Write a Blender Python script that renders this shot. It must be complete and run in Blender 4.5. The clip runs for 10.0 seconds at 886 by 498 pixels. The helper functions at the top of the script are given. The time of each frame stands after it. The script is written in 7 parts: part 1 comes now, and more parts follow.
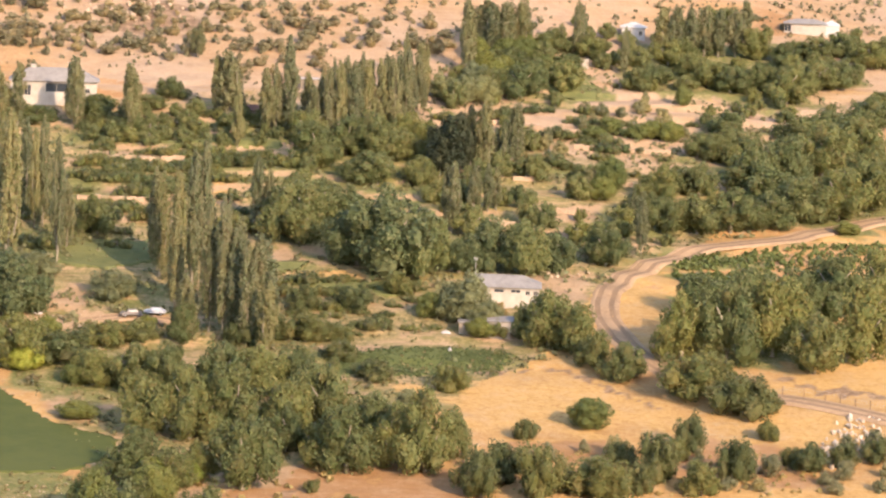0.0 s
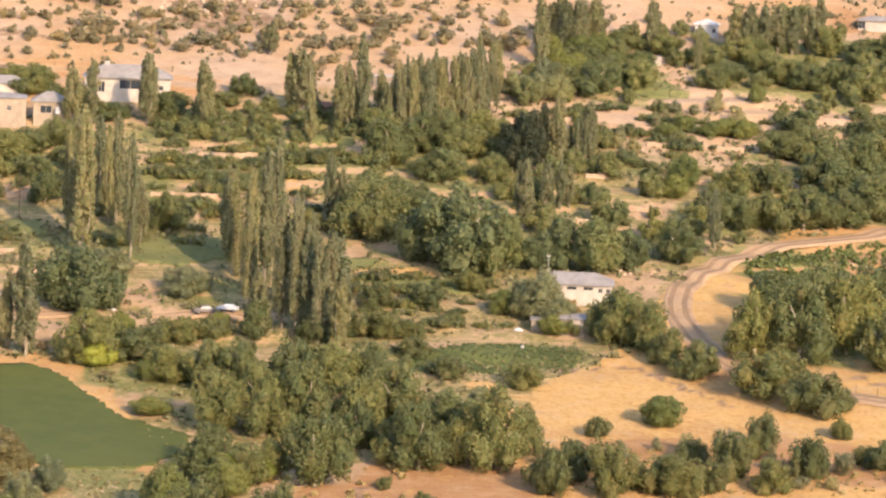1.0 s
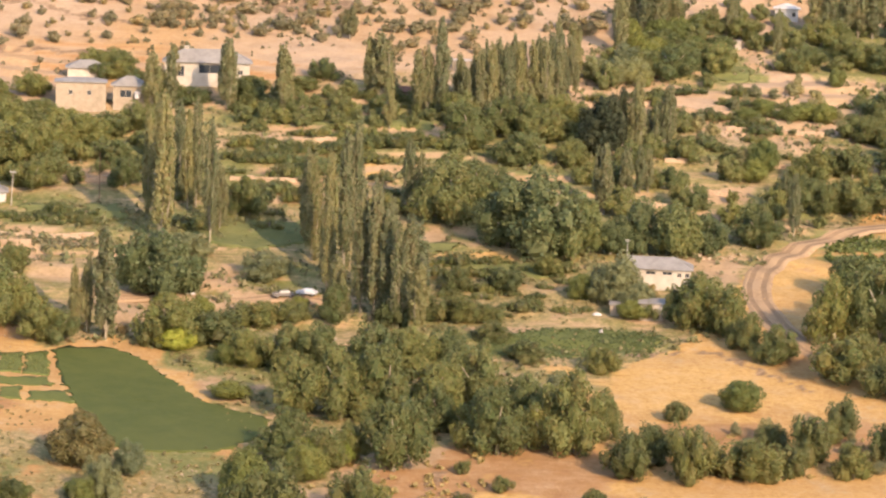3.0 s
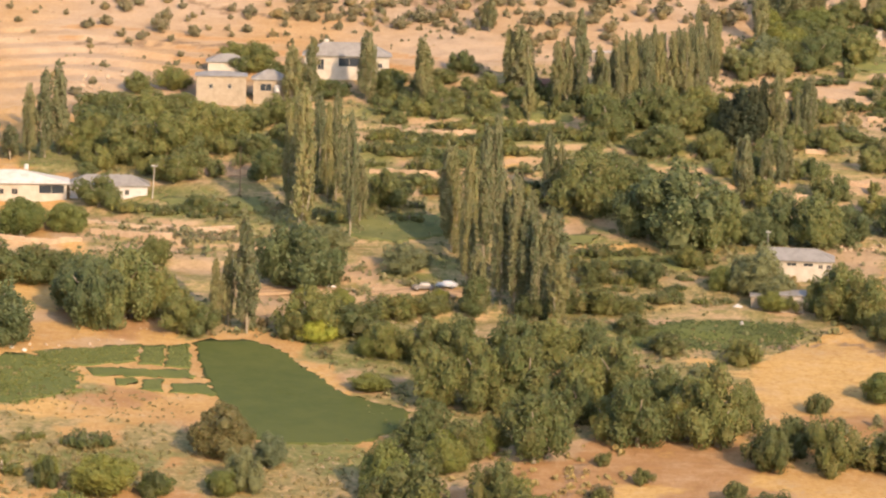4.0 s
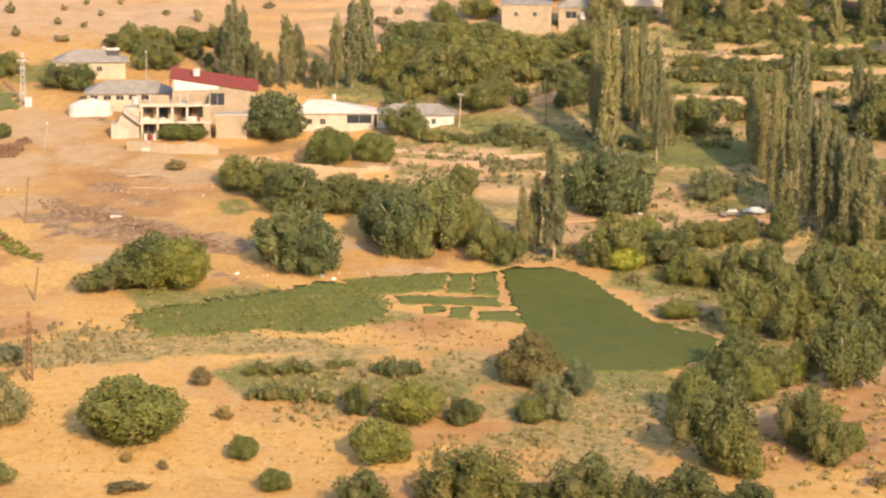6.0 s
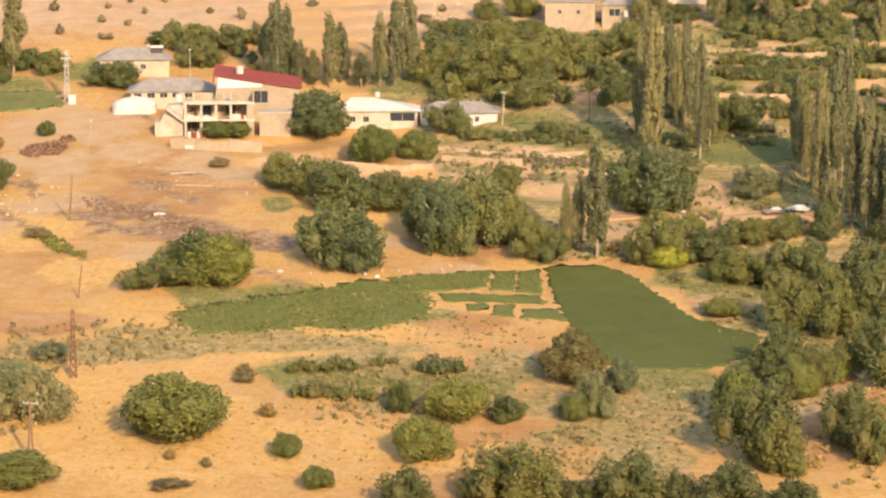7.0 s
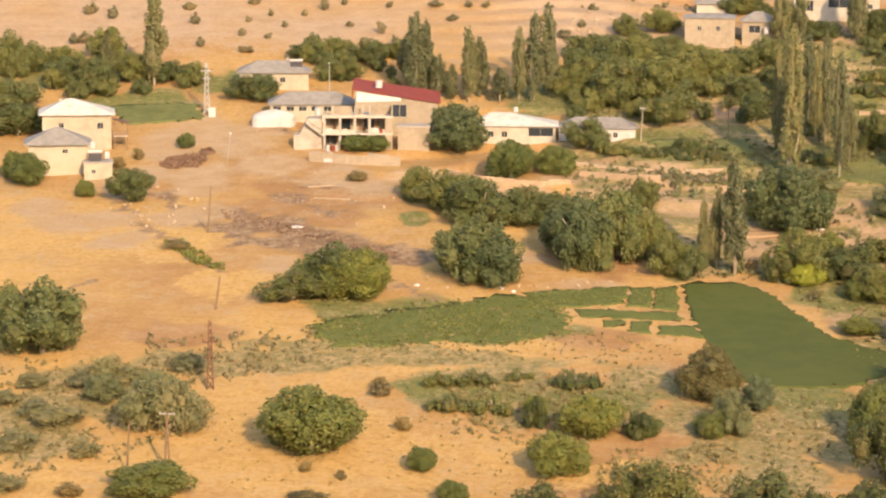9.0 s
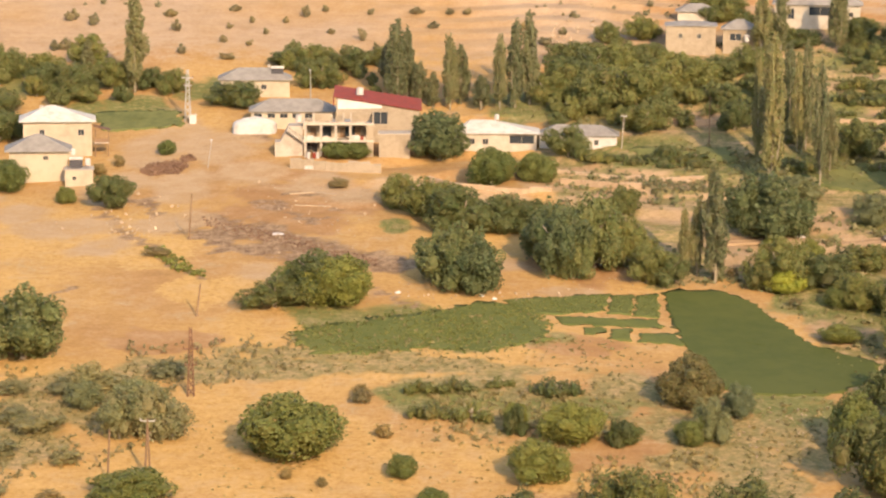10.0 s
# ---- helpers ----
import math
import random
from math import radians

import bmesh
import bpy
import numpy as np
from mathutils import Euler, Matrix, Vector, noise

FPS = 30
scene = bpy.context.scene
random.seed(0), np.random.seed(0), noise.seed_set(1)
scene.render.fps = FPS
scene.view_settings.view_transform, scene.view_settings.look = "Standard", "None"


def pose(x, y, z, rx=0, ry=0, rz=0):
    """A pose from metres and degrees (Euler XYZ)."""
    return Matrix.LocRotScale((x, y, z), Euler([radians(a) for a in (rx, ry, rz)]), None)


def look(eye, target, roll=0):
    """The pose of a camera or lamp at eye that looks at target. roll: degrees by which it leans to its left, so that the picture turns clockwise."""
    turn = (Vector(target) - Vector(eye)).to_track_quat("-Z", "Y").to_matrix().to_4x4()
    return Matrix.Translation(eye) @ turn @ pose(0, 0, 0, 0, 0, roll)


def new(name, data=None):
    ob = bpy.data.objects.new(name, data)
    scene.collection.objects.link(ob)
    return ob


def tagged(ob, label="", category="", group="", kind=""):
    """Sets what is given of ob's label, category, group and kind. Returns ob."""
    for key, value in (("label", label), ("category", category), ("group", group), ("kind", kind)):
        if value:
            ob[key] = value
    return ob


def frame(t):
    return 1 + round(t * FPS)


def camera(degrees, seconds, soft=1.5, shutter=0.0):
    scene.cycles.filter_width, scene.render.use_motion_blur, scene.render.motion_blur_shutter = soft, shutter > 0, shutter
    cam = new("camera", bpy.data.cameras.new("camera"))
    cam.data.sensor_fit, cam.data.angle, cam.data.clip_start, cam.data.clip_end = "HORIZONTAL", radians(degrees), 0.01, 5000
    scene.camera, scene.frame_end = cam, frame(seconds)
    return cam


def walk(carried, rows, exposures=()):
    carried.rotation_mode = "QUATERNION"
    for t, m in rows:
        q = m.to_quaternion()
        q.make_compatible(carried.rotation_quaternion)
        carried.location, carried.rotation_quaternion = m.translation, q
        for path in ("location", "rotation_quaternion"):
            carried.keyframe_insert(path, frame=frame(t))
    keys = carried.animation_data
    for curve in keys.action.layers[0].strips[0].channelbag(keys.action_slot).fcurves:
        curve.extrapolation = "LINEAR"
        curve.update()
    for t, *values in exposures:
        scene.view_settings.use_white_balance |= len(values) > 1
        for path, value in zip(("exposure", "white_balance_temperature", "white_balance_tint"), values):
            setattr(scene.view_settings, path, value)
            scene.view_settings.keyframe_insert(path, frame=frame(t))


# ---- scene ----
cam = camera(16.0, 10.0, soft=2.25)
EYE = 97.0
# seconds, tilt from straight down, lean, heading
ROWS = [
    (0.0, 82.595, -2.182, -6.717),
    (0.5, 82.767, -2.313, -6.253),
    (1.0, 82.496, -2.122, -5.393),
    (1.5, 82.621, -2.108, -4.991),
    (2.0, 82.621, -2.173, -4.753),
    (2.2, 82.515, -2.110, -4.471),
    (3.3, 82.123, -1.836, -3.462),
    (3.5, 82.234, -1.679, -2.882),
    (4.0, 81.948, -1.444, -1.475),
    (4.5, 81.346, -1.045, 0.228),
    (5.0, 80.815, -0.673, 1.506),
    (5.5, 80.618, -0.301, 2.940),
    (5.7, 80.533, -0.162, 3.536),
    (6.8, 80.641, -0.173, 4.405),
    (7.0, 80.508, -0.070, 4.746),
    (7.5, 80.412, -0.006, 5.691),
    (8.0, 80.261, -0.053, 5.861),
    (8.5, 80.520, -0.188, 6.213),
    (9.0, 80.774, -0.246, 7.298),
    (9.5, 80.965, -0.387, 6.769),
    (10.0, 80.908, -0.369, 6.966),
]
walk(cam, [(t, pose(0, 0, EYE, a, b, c)) for t, a, b, c in ROWS], exposures=[(0.0, 1.83, 6600, 19), (2.0, 1.75, 6700, 19), (3.5, 1.72, 6980, 17), (4.0, 1.61, 7100, 16), (5.5, 1.65, 7600, 15), (7.0, 1.67, 7600, 15), (8.5, 1.64, 7600, 15), (9.2, 1.55, 7600, 15), (10.0, 1.55, 7550, 15)])

# ---- light: a low, warm sun behind the viewer to the right ----
SUN_AZIMUTH, SUN_HEIGHT = radians(155), radians(25)
world = bpy.data.worlds.new("sky")
scene.world = world
world.use_nodes = True
wt = world.node_tree
sky = wt.nodes.new("ShaderNodeTexSky")
sky.sky_type, sky.sun_disc, sky.sun_elevation, sky.sun_rotation = "NISHITA", False, SUN_HEIGHT, SUN_AZIMUTH
wt.links.new(sky.outputs[0], wt.nodes["Background"].inputs[0])
wt.nodes["Background"].inputs[1].default_value = 0.15
sun = new("sun", bpy.data.lights.new("sun", "SUN"))
sun.data.energy, sun.data.angle, sun.data.color = 2.25, radians(0.6), (1.0, 0.80, 0.56)
sun.matrix_world = look((math.sin(SUN_AZIMUTH) * 300, math.cos(SUN_AZIMUTH) * 300, 300 * math.tan(SUN_HEIGHT)), (0, 0, 0))


# ---- materials ----
def material(name, rough=0.9, metal=0.0, spec=0.2):
    m = bpy.data.materials.new(name)
    m.use_nodes = True
    b = m.node_tree.nodes["Principled BSDF"]
    b.inputs["Roughness"].default_value, b.inputs["Metallic"].default_value = rough, metal
    b.inputs["Specular IOR Level"].default_value = spec
    return m, m.node_tree, b


def node(tree, kind, **values):
    n = tree.nodes.new("ShaderNode" + kind)
    for key, value in values.items():
        n.inputs[key.replace("_", " ")].default_value = value
    return n


def noise_of(tree, scale, detail=4.0, rough=0.6):
    n = node(tree, "TexNoise", Scale=scale, Detail=detail, Roughness=rough)
    tree.links.new(tree.nodes.new("ShaderNodeNewGeometry").outputs["Position"], n.inputs["Vector"])
    return n.outputs["Fac"]


def math_of(tree, op, a, b=0.0, clamp=False):
    n = tree.nodes.new("ShaderNodeMath")
    n.operation, n.use_clamp = op, clamp
    for slot, v in ((0, a), (1, b)):
        if isinstance(v, (int, float)):
            n.inputs[slot].default_value = v
        else:
            tree.links.new(v, n.inputs[slot])
    return n.outputs[0]


def ramp_of(tree, fac, stops):
    n = tree.nodes.new("ShaderNodeValToRGB")
    while len(n.color_ramp.elements) < len(stops):
        n.color_ramp.elements.new(0.5)
    for e, (p, c) in zip(n.color_ramp.elements, stops):
        e.position, e.color = p, (*c, 1)
    tree.links.new(fac, n.inputs[0])
    return n.outputs[0]


def mix_of(tree, fac, a, b, blend="MIX"):
    n = tree.nodes.new("ShaderNodeMix")
    n.data_type, n.blend_type = "RGBA", blend
    for slot, v in ((0, fac), (6, a), (7, b)):
        if isinstance(v, (int, float)):
            n.inputs[slot].default_value = v
        elif isinstance(v, tuple):
            n.inputs[slot].default_value = (*v, 1)
        else:
            tree.links.new(v, n.inputs[slot])
    return n.outputs[2]


def bump_of(tree, bsdf, height, strength, distance):
    n = node(tree, "Bump", Strength=strength, Distance=distance)
    tree.links.new(height, n.inputs["Height"])
    tree.links.new(n.outputs[0], bsdf.inputs["Normal"])


def land_material():
    m, t, b = material("dry_land", 0.95, spec=0.05)
    fine, mid, wide = noise_of(t, 1.1, 6, 0.7), noise_of(t, 0.16, 5, 0.65), noise_of(t, 0.022, 4)
    speck = noise_of(t, 0.55, 3, 0.8)

    def cover(name):
        a = t.nodes.new("ShaderNodeAttribute")
        a.attribute_name = name
        s = t.nodes.new("ShaderNodeSeparateColor")
        t.links.new(a.outputs["Color"], s.inputs[0])
        return s.outputs

    def broken(v, hard=1.7, amount=4.0):
        n = math_of(t, "MULTIPLY_ADD", math_of(t, "SUBTRACT", math_of(t, "ADD", math_of(t, "MULTIPLY", mid, 0.6), math_of(t, "MULTIPLY", speck, 0.4)), 0.5), amount)
        t.links.new(v, n.node.inputs[2])
        return math_of(t, "ADD", math_of(t, "MULTIPLY", math_of(t, "SUBTRACT", n, 0.5), hard), 0.5, True)

    c1, c2 = cover("cover"), cover("soil")
    hill = ramp_of(t, mid, [(0.25, (0.313, 0.209, 0.128)), (0.5, (0.387, 0.265, 0.165)), (0.75, (0.427, 0.299, 0.193))])
    soil = ramp_of(t, mid, [(0.25, (0.262, 0.136, 0.058)), (0.5, (0.330, 0.180, 0.080)), (0.8, (0.368, 0.212, 0.098))])
    straw = ramp_of(t, speck, [(0.25, (0.381, 0.221, 0.074)), (0.5, (0.471, 0.284, 0.102)), (0.75, (0.516, 0.327, 0.129))])
    grass = ramp_of(t, speck, [(0.2, (0.09, 0.105, 0.035)), (0.5, (0.15, 0.15, 0.05)), (0.8, (0.27, 0.22, 0.085))])
    weeds = ramp_of(t, speck, [(0.3, (0.142, 0.130, 0.050)), (0.5, (0.247, 0.191, 0.081)), (0.7, (0.399, 0.265, 0.122))])
    bare = ramp_of(t, speck, [(0.3, (0.135, 0.083, 0.050)), (0.5, (0.225, 0.142, 0.083)), (0.7, (0.345, 0.228, 0.138))])
    yard = ramp_of(t, mid, [(0.3, (0.365, 0.236, 0.126)), (0.7, (0.43, 0.292, 0.168))])
    stretch = t.nodes.new("ShaderNodeVectorMath")
    stretch.operation = "MULTIPLY"
    stretch.inputs[1].default_value = (0.05, 0.4, 0.4)
    t.links.new(t.nodes.new("ShaderNodeNewGeometry").outputs["Position"], stretch.inputs[0])
    trod = node(t, "TexNoise", Scale=1.0, Detail=5.0, Roughness=0.7)
    t.links.new(stretch.outputs[0], trod.inputs["Vector"])
    tan = ramp_of(t, mid, [(0.3, (0.315, 0.203, 0.108)), (0.7, (0.395, 0.265, 0.152))])
    slope = mix_of(t, math_of(t, "MULTIPLY", math_of(t, "SUBTRACT", wide, 0.27), 3.0, True), soil, straw)
    valley = mix_of(t, math_of(t, "MULTIPLY", math_of(t, "SUBTRACT", mid, 0.31), 4.0, True), grass, weeds)
    valley = mix_of(t, math_of(t, "MULTIPLY", math_of(t, "SUBTRACT", trod.outputs["Fac"], 0.51), 8.0, True), valley, tan)
    col = mix_of(t, broken(c2[1]), slope, valley)
    hill = mix_of(t, math_of(t, "MULTIPLY", math_of(t, "SUBTRACT", wide, 0.42), 3.0, True), hill, mix_of(t, 0.6, straw, soil))
    col = mix_of(t, broken(c2[2], 1.5, 2.5), col, hill)
    for mask, paint in ((c1[1], straw), (c2[0], mix_of(t, c2[1], soil, tan)), (c1[2], weeds), (c1[0], grass)):
        col = mix_of(t, math_of(t, "MULTIPLY", broken(mask), math_of(t, "MULTIPLY", mask, 5.0, True)), col, paint)
    a = t.nodes.new("ShaderNodeAttribute")
    a.attribute_name = "worn"
    s = t.nodes.new("ShaderNodeSeparateColor")
    t.links.new(a.outputs["Color"], s.inputs[0])
    col = mix_of(t, math_of(t, "MULTIPLY", broken(s.outputs[0], 1.6, 5.0), math_of(t, "MULTIPLY", s.outputs[0], 3.0, True)), col, bare)
    col = mix_of(t, broken(s.outputs[1], 0.9, 3.0), col, yard)
    col = mix_of(t, 0.15, col, ramp_of(t, trod.outputs["Fac"], [(0.36, (0.60, 0.55, 0.5)), (0.5, (1, 1, 1)), (0.66, (1.12, 1.1, 1.05))]), "MULTIPLY")
    col = mix_of(t, 0.36, col, ramp_of(t, fine, [(0.3, (0.55, 0.53, 0.5)), (0.7, (1, 1, 1))]), "MULTIPLY")
    t.links.new(col, b.inputs["Base Color"])
    bump_of(t, b, math_of(t, "ADD", fine, math_of(t, "MULTIPLY", speck, 1.5)), 0.5, 0.4)
    return m


def leaf_material(name, dark, light, odd):
    m, t, b = material(name, 0.6, spec=0.25)
    g = t.nodes.new("ShaderNodeNewGeometry")
    o = t.nodes.new("ShaderNodeObjectInfo")
    col = ramp_of(t, g.outputs["Random Per Island"], [(0.0, dark), (0.6, light), (1.0, odd)])
    tree_tint = ramp_of(t, o.outputs["Random"], [(0.0, (0.77, 0.84, 0.87)), (0.5, (1.09, 1.07, 1.06)), (1.0, (1.38, 1.28, 1.08))])
    col = mix_of(t, 1.0, col, tree_tint, "MULTIPLY")
    clump = ramp_of(t, noise_of(t, 0.45, 3, 0.6), [(0.3, (0.84, 0.90, 0.86)), (0.5, (1, 1, 1)), (0.7, (1.14, 1.08, 0.98))])
    col = mix_of(t, 1.0, col, clump, "MULTIPLY")
    t.links.new(col, b.inputs["Base Color"])
    lit = t.nodes.new("ShaderNodeBsdfTranslucent")
    t.links.new(col, lit.inputs[0])
    both = t.nodes.new("ShaderNodeMixShader")
    both.inputs[0].default_value = 0.32
    t.links.new(b.outputs[0], both.inputs[1])
    t.links.new(lit.outputs[0], both.inputs[2])
    t.links.new(both.outputs[0], t.nodes["Material Output"].inputs[0])
    return m


def plain(name, colour, worn, scale=0.8, rough=0.85, metal=0.0, bump=0.02, spec=0.3):
    m, t, b = material(name, rough, metal, spec)
    n = noise_of(t, scale, 6, 0.7)
    big = noise_of(t, scale * 0.17, 3)
    col = ramp_of(t, math_of(t, "ADD", math_of(t, "MULTIPLY", n, 0.6), math_of(t, "MULTIPLY", big, 0.4)), [(0.35, worn), (0.55, colour)])
    t.links.new(col, b.inputs["Base Color"])
    bump_of(t, b, noise_of(t, scale * 6, 4), 0.4, bump)
    return m


def sheet_roof(name, colour, worn, rough=0.65):
    m, t, b = material(name, rough, 0.0, 0.2)
    n = noise_of(t, 0.5, 6, 0.7)
    t.links.new(ramp_of(t, n, [(0.35, worn), (0.6, colour)]), b.inputs["Base Color"])
    w = node(t, "TexWave", Scale=1.6)
    c = t.nodes.new("ShaderNodeTexCoord")
    t.links.new(c.outputs["Object"], w.inputs["Vector"])
    bump_of(t, b, w.outputs["Fac"], 0.5, 0.04)
    return m


LAND = land_material()
LEAF_BROAD = leaf_material("broad_leaves", (0.092, 0.114, 0.038), (0.133, 0.138, 0.047), (0.144, 0.124, 0.046))
LEAF_WALNUT = leaf_material("walnut_leaves", (0.080, 0.104, 0.042), (0.116, 0.130, 0.052), (0.134, 0.134, 0.056))
LEAF_ORCHARD = leaf_material("orchard_leaves", (0.100, 0.123, 0.042), (0.150, 0.154, 0.054), (0.165, 0.139, 0.054))
LEAF_SHRUB = leaf_material("shrub_leaves", (0.076, 0.092, 0.031), (0.112, 0.117, 0.040), (0.132, 0.112, 0.043))
LEAF_POPLAR = leaf_material("poplar_leaves", (0.114, 0.128, 0.056), (0.164, 0.158, 0.075), (0.192, 0.162, 0.088))
LEAF_BUSH = leaf_material("bush_leaves", (0.108, 0.130, 0.036), (0.146, 0.156, 0.043), (0.152, 0.146, 0.043))
LEAF_WILLOW = leaf_material("willow_leaves", (0.110, 0.122, 0.058), (0.156, 0.164, 0.078), (0.190, 0.190, 0.092))
LEAF_DUSKY = leaf_material("dusky_leaves", (0.086, 0.086, 0.036), (0.120, 0.108, 0.047), (0.134, 0.104, 0.047))
LEAF_GREY = leaf_material("dusty_leaves", (0.150, 0.146, 0.068), (0.195, 0.180, 0.086), (0.235, 0.197, 0.098))
LEAF_DRY = leaf_material("dry_leaves", (0.150, 0.120, 0.052), (0.195, 0.150, 0.068), (0.215, 0.152, 0.070))
# Poplars in a neighbour's shadow: that shade is put into the leaf colour.
LEAF_SHADED = leaf_material("shaded_leaves", (0.036, 0.046, 0.024), (0.052, 0.060, 0.030), (0.066, 0.068, 0.034))
LEAF_CROP = leaf_material("crop_sprays", (0.084, 0.108, 0.034), (0.116, 0.132, 0.044), (0.158, 0.156, 0.060))
LEAF_YELLOW = leaf_material("yellow_leaves", (0.170, 0.205, 0.030), (0.262, 0.282, 0.055), (0.280, 0.268, 0.064))
LEAF_WEED = leaf_material("weed_leaves", (0.185, 0.158, 0.068), (0.250, 0.200, 0.088), (0.300, 0.225, 0.104))
LEAF_SCRUB = leaf_material("scrub_leaves", (0.140, 0.127, 0.062), (0.200, 0.168, 0.086), (0.245, 0.185, 0.100))
BARK = plain("grey_bark", (0.30, 0.25, 0.18), (0.14, 0.11, 0.08), 3.0)
PALE_BARK = plain("pale_bark", (0.27, 0.225, 0.155), (0.15, 0.12, 0.085), 3.0)
GRAVEL = plain("gravel", (0.345, 0.226, 0.126), (0.25, 0.160, 0.088), 0.9, 0.95, bump=0.05, spec=0.05)
RUTS = plain("packed_ruts", (0.240, 0.155, 0.088), (0.175, 0.111, 0.063), 0.7, 0.95, bump=0.05, spec=0.05)
ALFALFA = plain("alfalfa", (0.074, 0.082, 0.021), (0.056, 0.068, 0.017), 0.25, 0.8, bump=0.12, spec=0.1)
CROP = plain("crop_leaves", (0.104, 0.110, 0.032), (0.072, 0.086, 0.023), 0.5, 0.85, bump=0.1, spec=0.1)
MEADOW = plain("meadow_grass", (0.135, 0.132, 0.046), (0.074, 0.086, 0.028), 0.35, 0.9, bump=0.1, spec=0.1)
CREAM = plain("cream_plaster", (0.365, 0.302, 0.218), (0.275, 0.225, 0.160), 0.4)
WHITE = plain("white_plaster", (0.400, 0.345, 0.275), (0.300, 0.250, 0.190), 0.5)
CONCRETE = plain("concrete", (0.36, 0.305, 0.245), (0.245, 0.200, 0.155), 0.7)
BRICKWORK = plain("tan_blockwork", (0.290, 0.226, 0.156), (0.215, 0.163, 0.109), 0.8)
STONE = plain("tan_stone", (0.36, 0.265, 0.172), (0.25, 0.175, 0.11), 2.0)
PALE_STONE = plain("pale_stone", (0.40, 0.325, 0.24), (0.27, 0.205, 0.145), 2.0)
BANK = plain("pale_earth_bank", (0.375, 0.258, 0.160), (0.27, 0.180, 0.108), 1.2)
ROOF_GREY = sheet_roof("grey_sheet_roof", (0.250, 0.220, 0.185), (0.185, 0.158, 0.130))
ROOF_WHITE = sheet_roof("white_sheet_roof", (0.50, 0.455, 0.39), (0.37, 0.325, 0.27))
ROOF_RED = sheet_roof("red_sheet_roof", (0.215, 0.036, 0.020), (0.16, 0.034, 0.020))
WOOD = plain("weathered_wood", (0.19, 0.115, 0.065), (0.11, 0.065, 0.037), 2.0)
TWIGS = plain("cut_brush", (0.20, 0.115, 0.070), (0.115, 0.062, 0.040), 1.2)
RUST = plain("rusty_steel", (0.17, 0.085, 0.05), (0.11, 0.05, 0.03), 2.0, 0.8, 0.3)
STEEL = plain("grey_steel", (0.42, 0.40, 0.37), (0.3, 0.27, 0.24), 2.0, 0.5, 0.6)
DARK = plain("dark_frame", (0.06, 0.05, 0.045), (0.03, 0.03, 0.03), 2.0, 0.5)
TARP = plain("white_tarpaulin", (0.430, 0.395, 0.360), (0.320, 0.285, 0.250), 0.9, 0.6)
PAINT = plain("white_paint", (0.52, 0.485, 0.44), (0.40, 0.365, 0.32), 0.5, 0.6)
CAR_WHITE = plain("white_car_paint", (0.46, 0.45, 0.44), (0.40, 0.40, 0.39), 0.5, 0.25, spec=0.5, bump=0.0)
CAR_GREY = plain("grey_car_paint", (0.17, 0.145, 0.125), (0.14, 0.12, 0.105), 0.5, 0.3, spec=0.5, bump=0.0)
RUBBER = plain("black_rubber", (0.03, 0.03, 0.03), (0.02, 0.02, 0.02), 3.0, 0.8)
GLASS, _t, _b = material("window_glass", 0.08, 0.0, 0.6)
_b.inputs["Base Color"].default_value = (0.03, 0.035, 0.04, 1)


# ---- mesh helpers ----
def mesh_of(name, verts, faces, mat, smooth_faces=False):
    me = bpy.data.meshes.new(name)
    me.from_pydata([tuple(map(float, v)) for v in verts], [], faces)
    me.materials.append(mat)
    if smooth_faces:
        me.polygons.foreach_set("use_smooth", [True] * len(me.polygons))
    me.update()
    return me


def part(name, me, parent, label="", m=None):
    ob = new(name, me)
    ob.parent = parent
    if m is not None:
        ob.matrix_basis = m
    return tagged(ob, label) if label else ob


def thing(name, label, category, m, group=""):
    ob = new(name)
    ob.empty_display_size = 0.5
    ob.matrix_basis = m
    return tagged(ob, label, category, group)


class Shape:
    """Gathers boxes, tubes and prisms into one mesh."""

    def __init__(self):
        self.v, self.f = [], []

    def add(self, verts, faces):
        n = len(self.v)
        self.v += [tuple(p) for p in verts]
        self.f += [tuple(n + i for i in f) for f in faces]
        return self

    def box(self, x0, y0, z0, x1, y1, z1):
        return self.add([(x, y, z) for x in (x0, x1) for y in (y0, y1) for z in (z0, z1)],
                        [(0, 1, 3, 2), (4, 6, 7, 5), (0, 4, 5, 1), (2, 3, 7, 6), (0, 2, 6, 4), (1, 5, 7, 3)])

    def tube(self, a, b, r0, r1, n=7):
        a, b = Vector(a), Vector(b)
        d = (b - a).normalized()
        s = d.orthogonal().normalized()
        u = d.cross(s)
        ring = [(math.cos(2 * math.pi * i / n), math.sin(2 * math.pi * i / n)) for i in range(n)]
        v = [a + r0 * (c * s + e * u) for c, e in ring] + [b + r1 * (c * s + e * u) for c, e in ring]
        f = [(i, (i + 1) % n, n + (i + 1) % n, n + i) for i in range(n)]
        return self.add(v, f + [tuple(range(n))[::-1], tuple(range(n, 2 * n))])

    def mesh(self, name, mat, smooth_faces=False):
        return mesh_of(name, self.v, self.f, mat, smooth_faces)


# ---- the land ----
def smooth(a, b, v):
    k = np.clip((v - a) / (b - a), 0, 1)
    return k * k * (3 - 2 * k)


